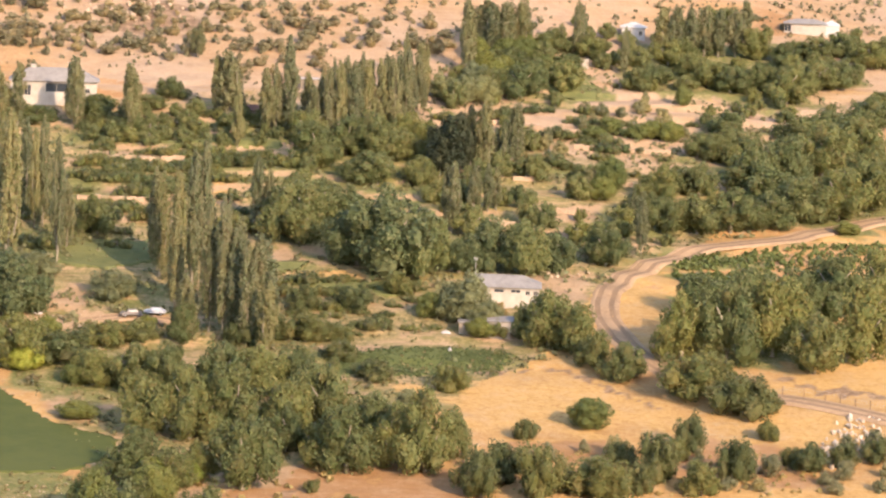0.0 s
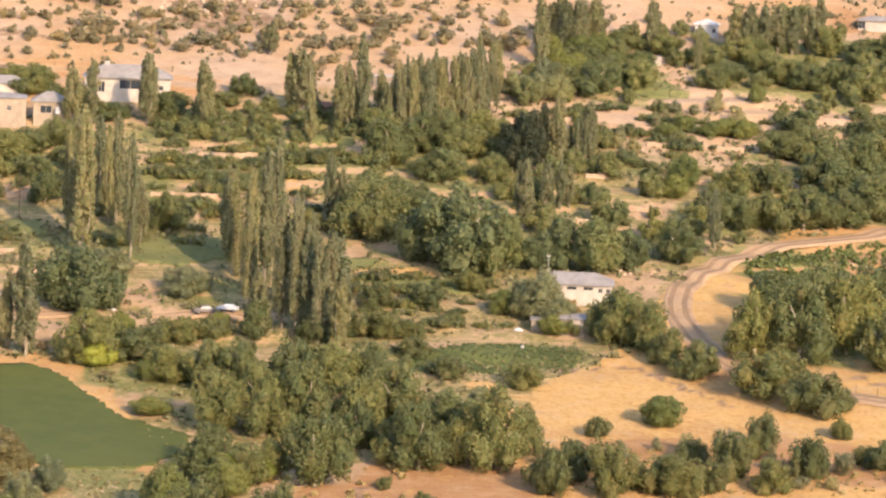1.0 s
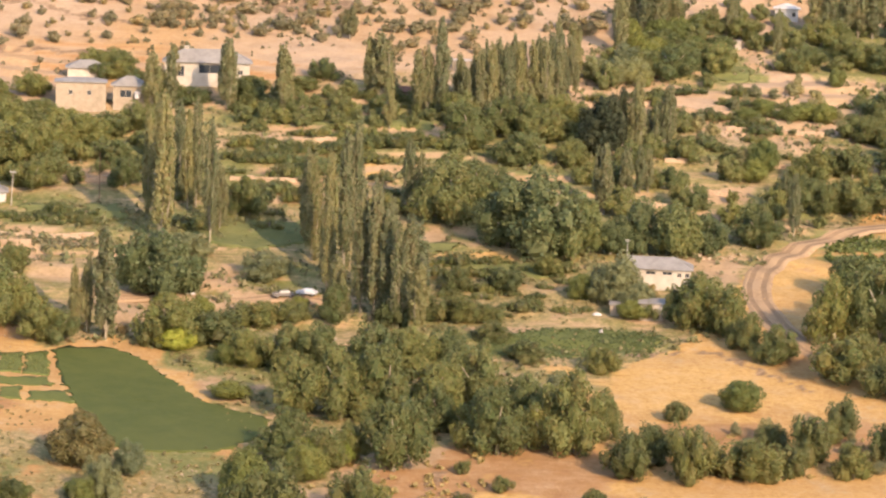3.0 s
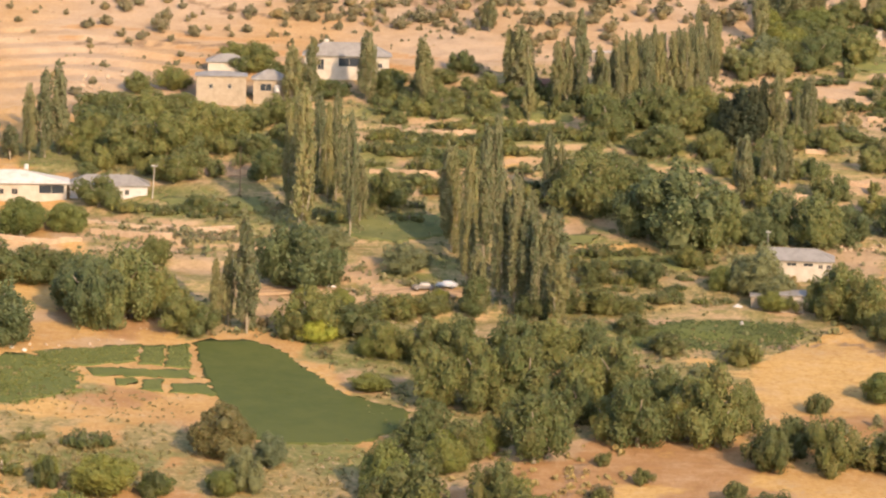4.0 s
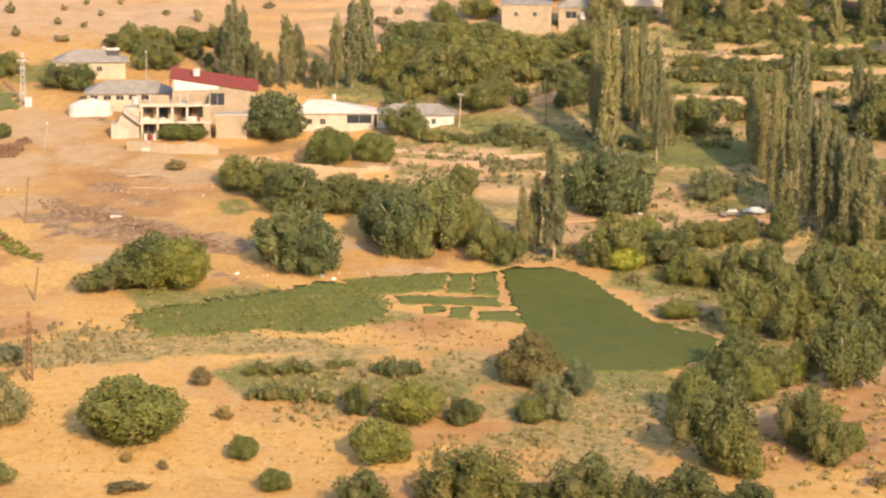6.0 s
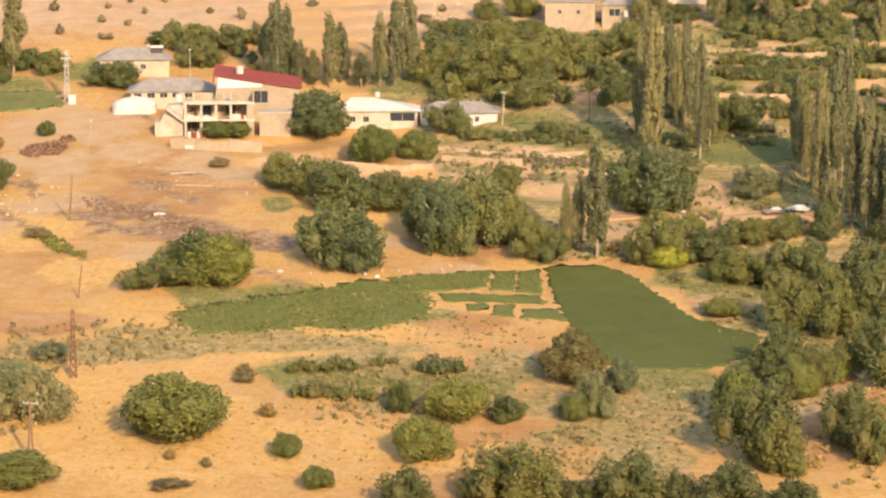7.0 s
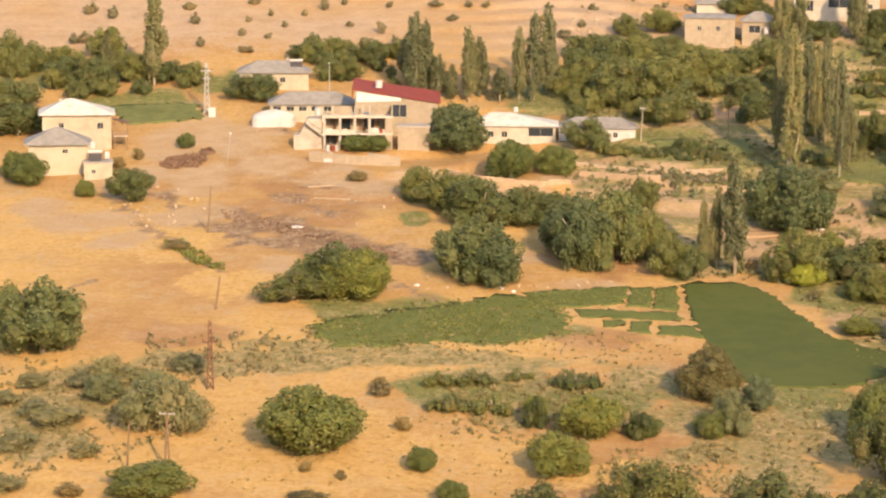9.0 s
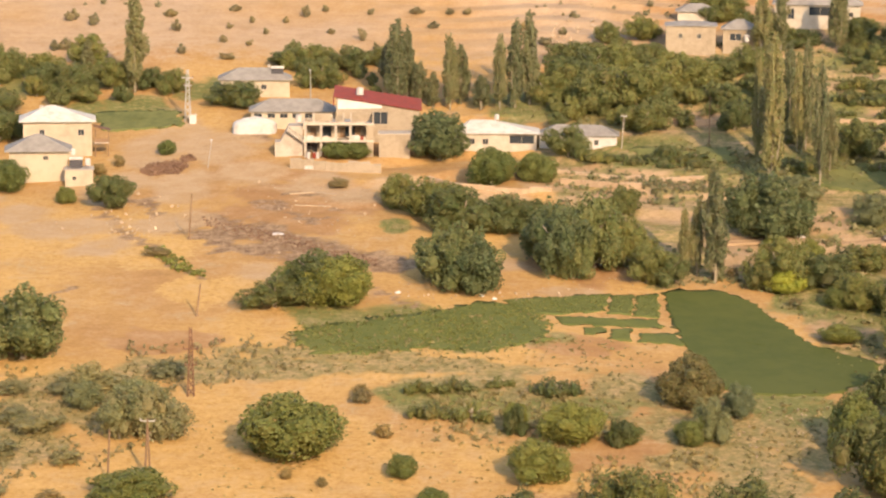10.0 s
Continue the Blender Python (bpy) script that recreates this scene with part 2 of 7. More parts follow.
def ground(x, y):
    """Height of the land at x, y: the viewer's hill, the gully, the terraced slope and the hill beyond."""
    x, y = np.asarray(x, float), np.asarray(y, float)
    d = np.clip(y - 620, 0, 260)
    z = 0.13 * (y - 620) + 0.00027 * d * d + 0.14 * np.clip(y - 880, 0, 900)
    z += 1.3 * np.sin(x * 0.021 + 0.7) * np.sin(y * 0.017 + 1.1) + 0.5 * np.sin(x * 0.057 + y * 0.031)
    far = smooth(780, 950, y)
    z += far * (5 * np.sin(x * 0.012 + 2.0) + 2.0 * np.sin(x * 0.034 - y * 0.01))
    # terraces
    u = (z + 0.8 * np.sin(x * 0.045 + 1.0) + 0.5 * np.sin(x * 0.11 - 0.4) + 0.022 * x) / 2.2
    f = u - np.floor(u)
    stepped = z + 2.2 * (smooth(0.66, 0.98, f) - f) * (0.55 + 0.3 * np.sin(x * 0.031 + y * 0.043))
    w = smooth(585, 620, y + 0.1 * x) * (1 - smooth(790, 840, y)) * smooth(-130, -95, x + 0.02 * (y - 600)) * 0.9
    z = z * (1 - w) + stepped * w
    # the near side: a gully, then the hill on which the viewer stands
    near = np.interp(y, [-4000, -300, -20, 0, 6, 60, 130, 220, 330, 400, 440], [130, 130, 100, 95.4, 94.5, 62, 28, -8, -32, -32, -26])
    k = smooth(425, 460, y)
    return near * (1 - k) + z * k


def level(x, y):
    return float(ground(np.array([x]), np.array([y]))[0])


SOIL = [(33, 497, 21, 10), (61, 501, 14, 12), (58, 518, 14, 8), (67, 621, 10, 4), (90, 620, 9, 4), (57, 608, 10, 5), (16, 713, 10, 7), (20, 745, 8, 5), (140, 761, 14, 5), (160, 775, 9, 14), (135, 787, 10, 9), (118, 766, 6, 6), (122, 710, 9, 7), (52, 673, 7, 8), (3, 637, 7, 8), (4, 571, 6, 6), (45, 529, 10, 9), (60, 528, 10, 7), (90, 545, 12, 7), (120, 540, 15, 12)]
SOIL += [(54, 531, 10, 6), (106, 654, 6, 12), (204, 877, 10, 16), (158, 761, 6, 6), (-106, 688, 13, 16), (-108, 634, 17, 21), (-103, 643, 7, 11), (-42, 550, 10, 6), (32, 517, 12, 17), (42, 523, 7, 14), (22, 499, 7, 14), (4, 572, 5, 5), (-45, 601, 14, 12), (-16, 610, 5, 10), (-44, 672, 13, 6), (-43, 652, 9, 7), (2, 639, 8, 7), (-27, 708, 5, 6), (-116, 546, 9, 8), (-111, 657, 7, 5)]
BARE = [(-115, 615, 8, 6), (-103, 606, 8, 5), (-124, 623, 5, 4), (-93, 598, 5, 3), (-115, 636, 5, 3), (-81, 596, 4, 3), (24, 853, 13, 15), (-141, 665, 6, 5), (-110, 612, 3, 3), (-97, 603, 4, 3), (-113, 635, 4, 4), (-134, 679, 3, 3), (-127, 687, 6, 4), (-104, 604, 9, 5), (-94, 598, 8, 4), (-115, 614, 7, 4)]
GRASS = [(75, 603, 12, 9), (41, 599, 11, 12), (-0, 597, 11, 21), (-1, 674, 13, 12), (15, 641, 9, 12), (41, 746, 13, 7), (26, 759, 24, 10), (65, 738, 12, 10), (80, 755, 10, 18), (131, 807, 9, 9), (50, 665, 5, 3), (140, 667, 12, 17), (-3, 524, 10, 8), (11, 579, 8, 7), (95, 678, 19, 16), (67, 694, 19, 23), (77, 722, 13, 17), (174, 737, 23, 41), (142, 621, 17, 27), (49, 733, 13, 13)]
GRASS += [(-1, 709, 13, 13), (93, 712, 10, 18), (130, 704, 10, 11), (126, 741, 8, 6), (180, 832, 31, 31), (123, 811, 15, 18), (-72, 554, 22, 9), (-78, 560, 21, 9), (-63, 520, 12, 7), (-39, 515, 10, 8), (-74, 643, 12, 13), (-85, 620, 3, 6), (-1, 585, 9, 10), (-20, 671, 11, 7), (10, 672, 12, 8), (-39, 679, 11, 8), (-15, 731, 20, 10), (-61, 724, 16, 17), (-161, 709, 11, 9), (-182, 731, 18, 13)]
GRASS += [(-144, 724, 7, 9), (-39, 688, 12, 8)]
WEEDS = [(62, 625, 13, 9), (53, 637, 8, 6), (75, 632, 7, 5), (54, 654, 7, 4), (-24, 510, 9, 8), (-1, 514, 8, 12), (-5, 487, 5, 7), (-75, 536, 30, 4), (-98, 533, 21, 6), (-104, 532, 5, 9), (-126, 512, 12, 14), (-129, 495, 8, 15), (-120, 518, 7, 8), (-116, 531, 8, 6), (-9, 519, 14, 9), (-16, 495, 12, 8), (0, 504, 7, 14), (-11, 483, 9, 6)]
WEEDS += [(-59, 525, 12, 8), (-46, 517, 11, 9), (-33, 527, 8, 8), (-52, 509, 5, 6), (-13, 510, 14, 14), (-131, 509, 7, 16), (-120, 519, 6, 6), (-88, 542, 19, 3), (-67, 538, 12, 3)]
STRAW = [(94, 573, 21, 18), (165, 805, 9, 5), (203, 816, 11, 6), (139, 557, 10, 9), (178, 696, 10, 9), (35, 718, 5, 11), (55, 660, 10, 3), (13, 620, 9, 6), (156, 726, 5, 7), (155, 590, 7, 8), (67, 582, 4, 4), (-78, 492, 18, 15), (-33, 482, 9, 7), (-50, 492, 9, 7), (11, 618, 7, 7), (-103, 584, 9, 10), (-101, 542, 5, 9), (-141, 553, 5, 10), (-131, 602, 11, 12), (-115, 577, 9, 10)]
STRAW += [(-87, 481, 18, 10), (-78, 507, 4, 5)]
YARD = [(139, 762, 12, 5), (161, 787, 16, 7), (167, 803, 12, 5), (124, 731, 5, 8), (147, 716, 8, 5), (158, 733, 5, 5), (203, 815, 9, 7), (119, 770, 6, 4), (112, 783, 4, 4), (133, 784, 6, 5), (142, 748, 5, 4), (12, 743, 9, 4), (42, 748, 8, 4), (54, 745, 7, 4), (0, 738, 7, 4), (-56, 660, 7, 5), (-41, 652, 7, 6), (-31, 640, 5, 5), (-18, 624, 6, 6), (-10, 621, 7, 5), (0, 619, 7, 5), (-65, 645, 5, 4), (-27, 661, 5, 4), (-126, 685, 4, 3), (-146, 679, 7, 16), (-131, 679, 7, 14), (-133, 649, 7, 12), (-121, 660, 8, 10), (-106, 653, 7, 9), (-98, 644, 6, 8), (-152, 617, 10, 9), (-148, 649, 6, 12), (-142, 603, 5, 8), (-141, 686, 5, 16), (-163, 627, 6, 8), (-131, 621, 7, 9), (-89, 655, 6, 7), (-68, 652, 7, 5), (-106, 588, 6, 5), (-60, 597, 4, 6), (-47, 581, 6, 4)]


def patches(rows, x, y):
    wob = 0.16 * np.sin(x * 0.31 + y * 0.17) + 0.14 * np.sin(x * 0.13 - y * 0.37 + 1) + 0.1 * np.sin(x * 0.71 + y * 0.53)
    out = np.zeros_like(x)
    for cx, cy, rx, ry in rows:
        r = np.sqrt(((x - cx) / rx) ** 2 + ((y - cy) / ry) ** 2) + wob
        out = np.maximum(out, 1 - smooth(0.75, 1.25, r))
    return out


# the watered floor of the valley
VALLEY = [(-62.9, 679.7), (-56.1, 728.4), (-47.8, 755.5), (-35.3, 770.0), (-17.8, 774.7), (5.5, 784.2), (40.7, 791.3), (85.1, 806.5), (99.9, 835.0), (120.3, 851.4), (154.1, 866.7), (185.7, 863.8), (253.8, 875.7), (207.6, 706.9), (178.2, 707.9), (144.3, 690.4), (122.8, 670.6), (108.9, 637.4), (98.7, 601.2), (87.1, 597.6), (76.5, 582.8), (62.4, 570.6), (38.5, 523.3), (9.8, 513.3), (8.1, 534.4), (-4.0, 575.1), (-12.7, 591.4), (-31.6, 591.8), (-47.5, 620.9)]


def inside(points, x, y):
    p = np.array(points)
    hit = np.zeros(len(x), bool)
    for (x0, y0), (x1, y1) in zip(p, np.roll(p, -1, 0)):
        c = ((y0 > y) != (y1 > y)) & (x < (x1 - x0) * (y - y0) / (y1 - y0 + 1e-9) + x0)
        hit ^= c
    return hit


# ditches, cuts and footpaths worn into the slope
WORN_LINES = [
    (0.9, [(-154.0, 644.0), (-146.4, 626.8), (-139.3, 613.4), (-130.9, 601.4), (-123.4, 589.7), (-116.5, 583.0)]),
    (2.6, [(-123.9, 623.2), (-117.5, 620.2), (-108.1, 613.2), (-97.5, 604.0), (-87.4, 596.5), (-80.3, 592.6)]),
    (1.4, [(-126.0, 616.2), (-116.7, 604.2), (-105.5, 598.3), (-96.0, 594.7)]),
    (1.0, [(-117.5, 602.3), (-107.8, 598.3), (-97.2, 595.4)]),
    (0.8, [(-154.5, 561.8), (-148.7, 564.1), (-144.2, 570.2), (-139.6, 575.6)]),
    (0.9, [(-116.5, 633.9), (-109.0, 631.7), (-100.4, 622.2), (-99.1, 632.0)]),
    (0.7, [(-111.0, 643.2), (-103.6, 641.7), (-101.0, 647.7)]),
]
WORN_LINES += [
    (0.9, [(-152.2, 644.1), (-138.7, 637.5), (-130.6, 616.3)]),
    (0.7, [(-83.6, 577.4), (-77.3, 571.0), (-71.8, 568.8)]),
    (0.8, [(17.5, 495.9), (21.7, 513.6), (23.1, 525.5)]),
    (0.8, [(32.7, 478.4), (35.3, 505.7), (39.1, 522.6)]),
    (0.9, [(139.4, 586.6), (144.3, 579.1), (155.9, 573.5)]),
    (1.0, [(-70.7, 807.8), (-53.6, 810.4), (-23.3, 809.2)]),
    (0.8, [(-65.4, 849.1), (-47.0, 843.1), (-24.0, 830.3)]),
    (0.9, [(81.3, 595.5), (98.1, 596.8), (104.7, 583.1), (111.5, 572.4)]),
]


def along(lines, x, y):
    out = np.zeros_like(x)
    wob = 0.8 * np.sin(x * 0.4 + y * 0.23) + 0.5 * np.sin(x * 0.9 - y * 0.7)
    for half, line in lines:
        for (x0, y0), (x1, y1) in zip(line, line[1:]):
            dx, dy = x1 - x0, y1 - y0
            u = np.clip(((x - x0) * dx + (y - y0) * dy) / (dx * dx + dy * dy), 0, 1)
            r = np.hypot(x - x0 - u * dx + wob, (y - y0 - u * dy) * 0.6 + wob)
            out = np.maximum(out, 1 - smooth(half * 0.7, half * 1.5, r))
    return out


def build_land():
    xs = np.concatenate([-np.geomspace(4000, 290, 14), np.arange(-272, 272.1, 1.5), np.geomspace(290, 4000, 14)])
    ys = np.concatenate([np.linspace(-4000, -60, 12), np.arange(-30, 425, 6.0), np.arange(426, 980, 1.2), np.geomspace(985, 4500, 30)])
    X, Y = np.meshgrid(xs, ys)
    x, y = X.ravel(), Y.ravel()
    z = ground(x, y)
    nx, ny = len(xs), len(ys)
    i = np.arange((ny - 1) * nx).reshape(ny - 1, nx)[:, :-1].ravel()
    faces = np.stack([i, i + 1, i + nx + 1, i + nx], 1)
    me = bpy.data.meshes.new("ground")
    me.vertices.add(len(x))
    me.vertices.foreach_set("co", np.stack([x, y, z], 1).ravel())
    me.loops.add(faces.size)
    me.loops.foreach_set("vertex_index", faces.ravel())
    me.polygons.add(len(faces))
    me.polygons.foreach_set("loop_start", np.arange(len(faces)) * 4)
    me.polygons.foreach_set("use_smooth", np.ones(len(faces), bool))
    me.update()
    slope = np.gradient(z.reshape(ny, nx), ys, axis=0).ravel()
    bank = smooth(0.32, 0.5, slope) * (y > 560) * (y < 850) * smooth(-0.1, 0.5, np.sin(x * 0.047 + y * 0.05) + 0.6 * np.sin(x * 0.13 - y * 0.11) + 0.3 * np.sin(x * 0.4))
    hill = smooth(760, 800, y + 0.16 * np.abs(x) + 12 * smooth(-60, -130, x) - 14 * np.sin(x * 0.03))
    grass, straw, weeds = patches(GRASS, x, y), patches(STRAW, x, y), patches(WEEDS, x, y)
    soil = np.maximum(patches(SOIL, x, y), bank)
    grass *= 1 - 0.8 * bank
    valley = inside(VALLEY, x, y + 6 * np.sin(x * 0.11) + 3 * np.sin(x * 0.37)).astype(float)
    for name, chans in (("cover", (grass, straw, weeds)), ("soil", (soil, valley, hill)), ("worn", (np.maximum(patches(BARE, x, y), along(WORN_LINES, x, y)), patches(YARD, x, y), soil * 0))):
        a = me.attributes.new(name, "FLOAT_COLOR", "POINT")
        a.data.foreach_set("color", np.stack([*chans, np.ones_like(x)], 1).astype(np.float32).ravel())
    me.materials.append(LAND)
    return tagged(new("ground", me), "dry golden hillside with ochre terraces and weedy grass", "ground", kind="structure")


LAND_SHEET = build_land()


def resample(points, step):
    out = []
    n = len(points)
    for i in range(n):
        a, b = np.array(points[i]), np.array(points[(i + 1) % n])
        k = max(1, int(np.linalg.norm(b - a) / step))
        out += [a + (b - a) * j / k for j in range(k)]
    return np.array(out)


def draped(name, points, mat, lift, rings=16, rough=0.1, seed=1, ragged=0.25):
    """A low sheet of growth that follows the land inside an outline."""
    rng = np.random.default_rng(seed)
    edge = resample(points, 0.9)
    rim = edge + rng.normal(0, ragged, edge.shape)
    mid = edge.mean(0)
    n = len(edge)
    v, f = [(mid[0], mid[1], level(*mid) + lift)], []
    for r in range(1, rings + 2):
        s = min(r, rings) / rings
        p = mid + ((rim if r >= rings else edge) - mid) * s
        z = ground(p[:, 0], p[:, 1])
        z = z + lift + rng.normal(0, rough, n) if r <= rings else z - 0.3
        v += [tuple(q) for q in np.column_stack([p, z])]
    f += [(0, 1 + i, 1 + (i + 1) % n) for i in range(n)]
    for r in range(rings):
        a, b = 1 + r * n, 1 + (r + 1) * n
        f += [(a + i, b + i, b + (i + 1) % n, a + (i + 1) % n) for i in range(n)]
    return new(name, mesh_of(name, v, f, mat, True))


def tufts(name, x, y, size, mat, seed, blades=9, flat=0.7):
    """Low leafy plants as one mesh of many leaf clumps."""
    rng = np.random.default_rng(seed)
    blades *= 2
    n = len(x)
    z = ground(x, y)
    k = n * blades
    base = np.repeat(np.column_stack([x, y, z]), blades, 0)
    s = np.repeat(size, blades)
    d = rng.normal(0, 1, (k, 3))
    d[:, 2] = np.abs(d[:, 2])
    d /= np.linalg.norm(d, axis=1)[:, None]
    c = base + d * s[:, None] * np.array([0.5, 0.5, flat]) * rng.uniform(0.6, 1, (k, 1))
    return new(name, mesh_of(name, *leaf_tris(c, d, (s * 0.25)[:, None], rng, 0.6), mat))


_b0 = bmesh.new()
bmesh.ops.create_icosphere(_b0, subdivisions=1, radius=1)
CORE_V = np.array([v.co[:] for v in _b0.verts])
CORE_F = [tuple(v.index for v in f.verts) for f in _b0.faces]
_b0.clear()
bmesh.ops.create_icosphere(_b0, subdivisions=2, radius=1)
ICO_V = np.array([v.co[:] for v in _b0.verts])
ICO_F = [tuple(v.index for v in f.verts) for f in _b0.faces]
_b0.free()


def leaf_tris(c, nrm, size, rng, jitter=0.45):
    """One bent-free spray a point: a small triangle turned roughly along its normal."""
    k = len(c)
    nrm = nrm + rng.normal(0, jitter, (k, 3))
    nrm /= np.linalg.norm(nrm, axis=1)[:, None]
    u = np.cross(rng.normal(0, 1, (k, 3)), nrm)
    u /= np.linalg.norm(u, axis=1)[:, None] + 1e-9
    w = np.cross(nrm, u)
    s = (np.asarray(size, float) * rng.uniform(0.6, 1.4, k)[:, None])
    v = np.stack([c + u * s * 1.15, c - u * s * 0.55 + w * s, c - u * s * 0.55 - w * s], 1).reshape(-1, 3)
    return v, [(i, i + 1, i + 2) for i in range(0, 3 * k, 3)]


def crown(name, boughs, lobes, leaves, size, mat, seed, core=0.82, fuzz=1.22, jitter=0.45, squeeze=(1, 1, 1)):
    """Foliage: a ragged heart for each bough, and a coat of leaf sprays over the lobes that swell out of it.
    boughs and lobes: rows of centre and three half widths; squeeze: how the unit plant is stretched when it is planted."""
    rng = np.random.default_rng(seed)
    boughs, lobes, squeeze = np.array(boughs, float), np.array(lobes, float), np.array(squeeze, float)
    V, Fc, n = [], [], 0
    for q in boughs:
        bumps = 1 + 0.14 * np.sin(CORE_V @ rng.normal(0, 4, 3) + rng.uniform(0, 6)) + rng.normal(0, 0.06, len(CORE_V))
        V.append(q[:3] + CORE_V * q[3:] * core * bumps[:, None])
        Fc += [tuple(n + i for i in f) for f in CORE_F]
        n += len(CORE_V)
    coat = np.vstack([boughs, lobes])
    weight = (coat[:, 3:] * squeeze).prod(1) ** (2 / 3)
    pick = rng.choice(len(coat), leaves * 4, p=weight / weight.sum())
    d = rng.normal(0, 1, (leaves * 4, 3))
    d /= np.linalg.norm(d, axis=1)[:, None]
    shell = 1 + (fuzz - 1) * rng.uniform(-0.55, 1, (len(d), 1)) ** 3
    p = coat[pick, :3] + d * coat[pick, 3:] * shell
    deep = p[:, 2] < 0.0
    for q in coat:
        deep |= np.linalg.norm((p - q[:3]) / q[3:], axis=1) < 0.86
    p, pick, d = p[~deep][:leaves], pick[~deep][:leaves], d[~deep][:leaves]
    nrm = d / (coat[pick, 3:] * squeeze)
    nrm /= np.linalg.norm(nrm, axis=1)[:, None]
    v, f = leaf_tris(np.zeros_like(p), nrm, size, rng, jitter)
    v = np.repeat(p, 3, 0) + v / squeeze
    return mesh_of(name, np.vstack(V + [v]), Fc + [tuple(n + i for i in q) for q in f], mat)


def broad_crown(name, mat, seed, boughs=13, leaves=5200, size=0.019, upright=1.25):
    """Unit crown: 1 wide and 1 high, boughs of unlike size leaning out of one foot, leafy almost to the ground."""
    rng = np.random.default_rng(seed)
    B, L = [(0, 0, 0.36, 0.25, 0.25, 0.30)], []
    lean = rng.uniform(-0.1, 0.1, 2)
    for i in range(boughs):
        h = (i + 0.5) / boughs
        a = i * 2.4 + rng.uniform(-0.6, 0.6)
        out = 0.34 * math.sin(math.pi * min(1, 0.26 + 0.70 * h)) ** 0.8 * rng.uniform(0.55, 1.28)
        r = rng.uniform(0.11, 0.205) * (1.08 - 0.35 * h)
        c = np.array((out * math.cos(a) + lean[0] * h, out * math.sin(a) + lean[1] * h, 0.17 + 0.62 * h + rng.uniform(-0.07, 0.07)))
        B.append((*c, r, r, r * upright))
        for _ in range(5):
            e = rng.normal(0, 1, 3)
            e[2] = abs(e[2]) * 0.9 - 0.15
            e[:2] += 0.7 * np.array((math.cos(a), math.sin(a)))
            e /= np.linalg.norm(e)
            k = r * rng.uniform(0.38, 0.62)
            L.append((*(c + e * r * np.array((0.92, 0.92, upright)) * rng.uniform(0.95, 1.25)), k, k, k * rng.uniform(0.9, 1.4)))
    return crown(name, B, L, leaves, size, mat, seed, 0.84, 1.3, 0.5)


def poplar_crown(name, mat, seed, leaves=3600):
    """Unit poplar: a close column of upright flames round one stem, pointed at the top, open at the foot."""
    rng = np.random.default_rng(seed)
    B, L = [], []
    fat = rng.uniform(0.85, 1.1)
    foot = rng.uniform(0.08, 0.17)
    n = 17
    for i in range(n):
        h = foot + 0.05 + (0.86 - foot) * (i + rng.uniform(0.1, 0.8)) / n
        w = fat * 0.47 * min(1.0, (h - foot + 0.03) / 0.26) ** 0.6 * (1.02 - h) ** 0.5
        a = i * 2.4 + rng.uniform(0, 1)
        off = w * rng.uniform(0.35, 0.92)
        r, tall = w * rng.uniform(0.34, 0.56) + 0.02, rng.uniform(0.08, 0.16)
        c = (off * math.cos(a), off * math.sin(a), min(h, 0.985 - tall))
        B.append((*c, r, r, tall))
        for _ in range(3):
            b = a + rng.normal(0, 0.9)
            k = r * rng.uniform(0.35, 0.55)
            L.append((c[0] + r * 0.9 * math.cos(b), c[1] + r * 0.9 * math.sin(b), c[2] + tall * rng.uniform(-0.6, 0.8), k, k, tall * rng.uniform(0.35, 0.6)))
    B.append((0, 0, 0.9, 0.06, 0.06, 0.1))
    return crown(name, B, L, leaves, 0.042, mat, seed, 0.74, 1.4, 0.5, (1, 1, 4.2))


def bush_crown(name, mat, seed, leaves=6600, lumps=16, size=0.0165, ragged=0.1):
    """Unit bush: a low dome of close lobes."""
    rng = np.random.default_rng(seed)
    B, L = [], []
    for i in range(lumps):
        a, h = i * 2.4 + rng.uniform(0, 1.0), (i + 0.5) / lumps
        out = 0.34 * math.sin(0.75 + h * 2.2) * rng.uniform(0.75, 1.1)
        r = rng.uniform(0.15, 0.23) * (1 - 0.2 * h)
        c = np.array((out * math.cos(a), out * math.sin(a), 0.19 + 0.56 * h + rng.uniform(-ragged, ragged) * 0.6))
        B.append((*c, r, r, r * 1.05))
        for _ in range(3):
            e = rng.normal(0, 1, 3)
            e[2] = abs(e[2])
            e /= np.linalg.norm(e)
            k = r * rng.uniform(0.3, 0.5)
            L.append((*(c + e * r * rng.uniform(0.85, 1.0 + ragged)), k, k, k * rng.uniform(0.9, 1.2)))
    B.append((0, 0, 0.36, 0.33, 0.33, 0.36))
    return crown(name, B, L, leaves, size, mat, seed, 0.74, 1.16 + ragged, 0.5)


def strip_crown(name, mat, seed, leaves=1500):
    """Unit hedge: unlike tufts run together along a terrace edge, with gaps and single taller shoots."""
    rng = np.random.default_rng(seed)
    B, L = [], []
    for i in range(13):
        x = -0.46 + 0.92 * (i + rng.uniform(0, 1)) / 13
        r = rng.uniform(0.06, 0.15) * (1.1 - abs(x))
        tall = rng.uniform(0.16, 0.48) * (1.15 - abs(x))
        B.append((x, rng.uniform(-0.2, 0.2), tall * 0.7, r, r * 1.6, tall))
        for _ in range(3):
            k = r * rng.uniform(0.3, 0.55)
            a = rng.uniform(0, 6.28)
            L.append((x + r * math.cos(a) * 0.9, B[-1][1] + 1.4 * r * math.sin(a), tall * rng.uniform(0.7, 1.7), k, k * 1.5, k * 3))
    return crown(name, B, L, leaves, 0.035, mat, seed, 0.82, 1.4, 0.6, (2.4, 1, 1))


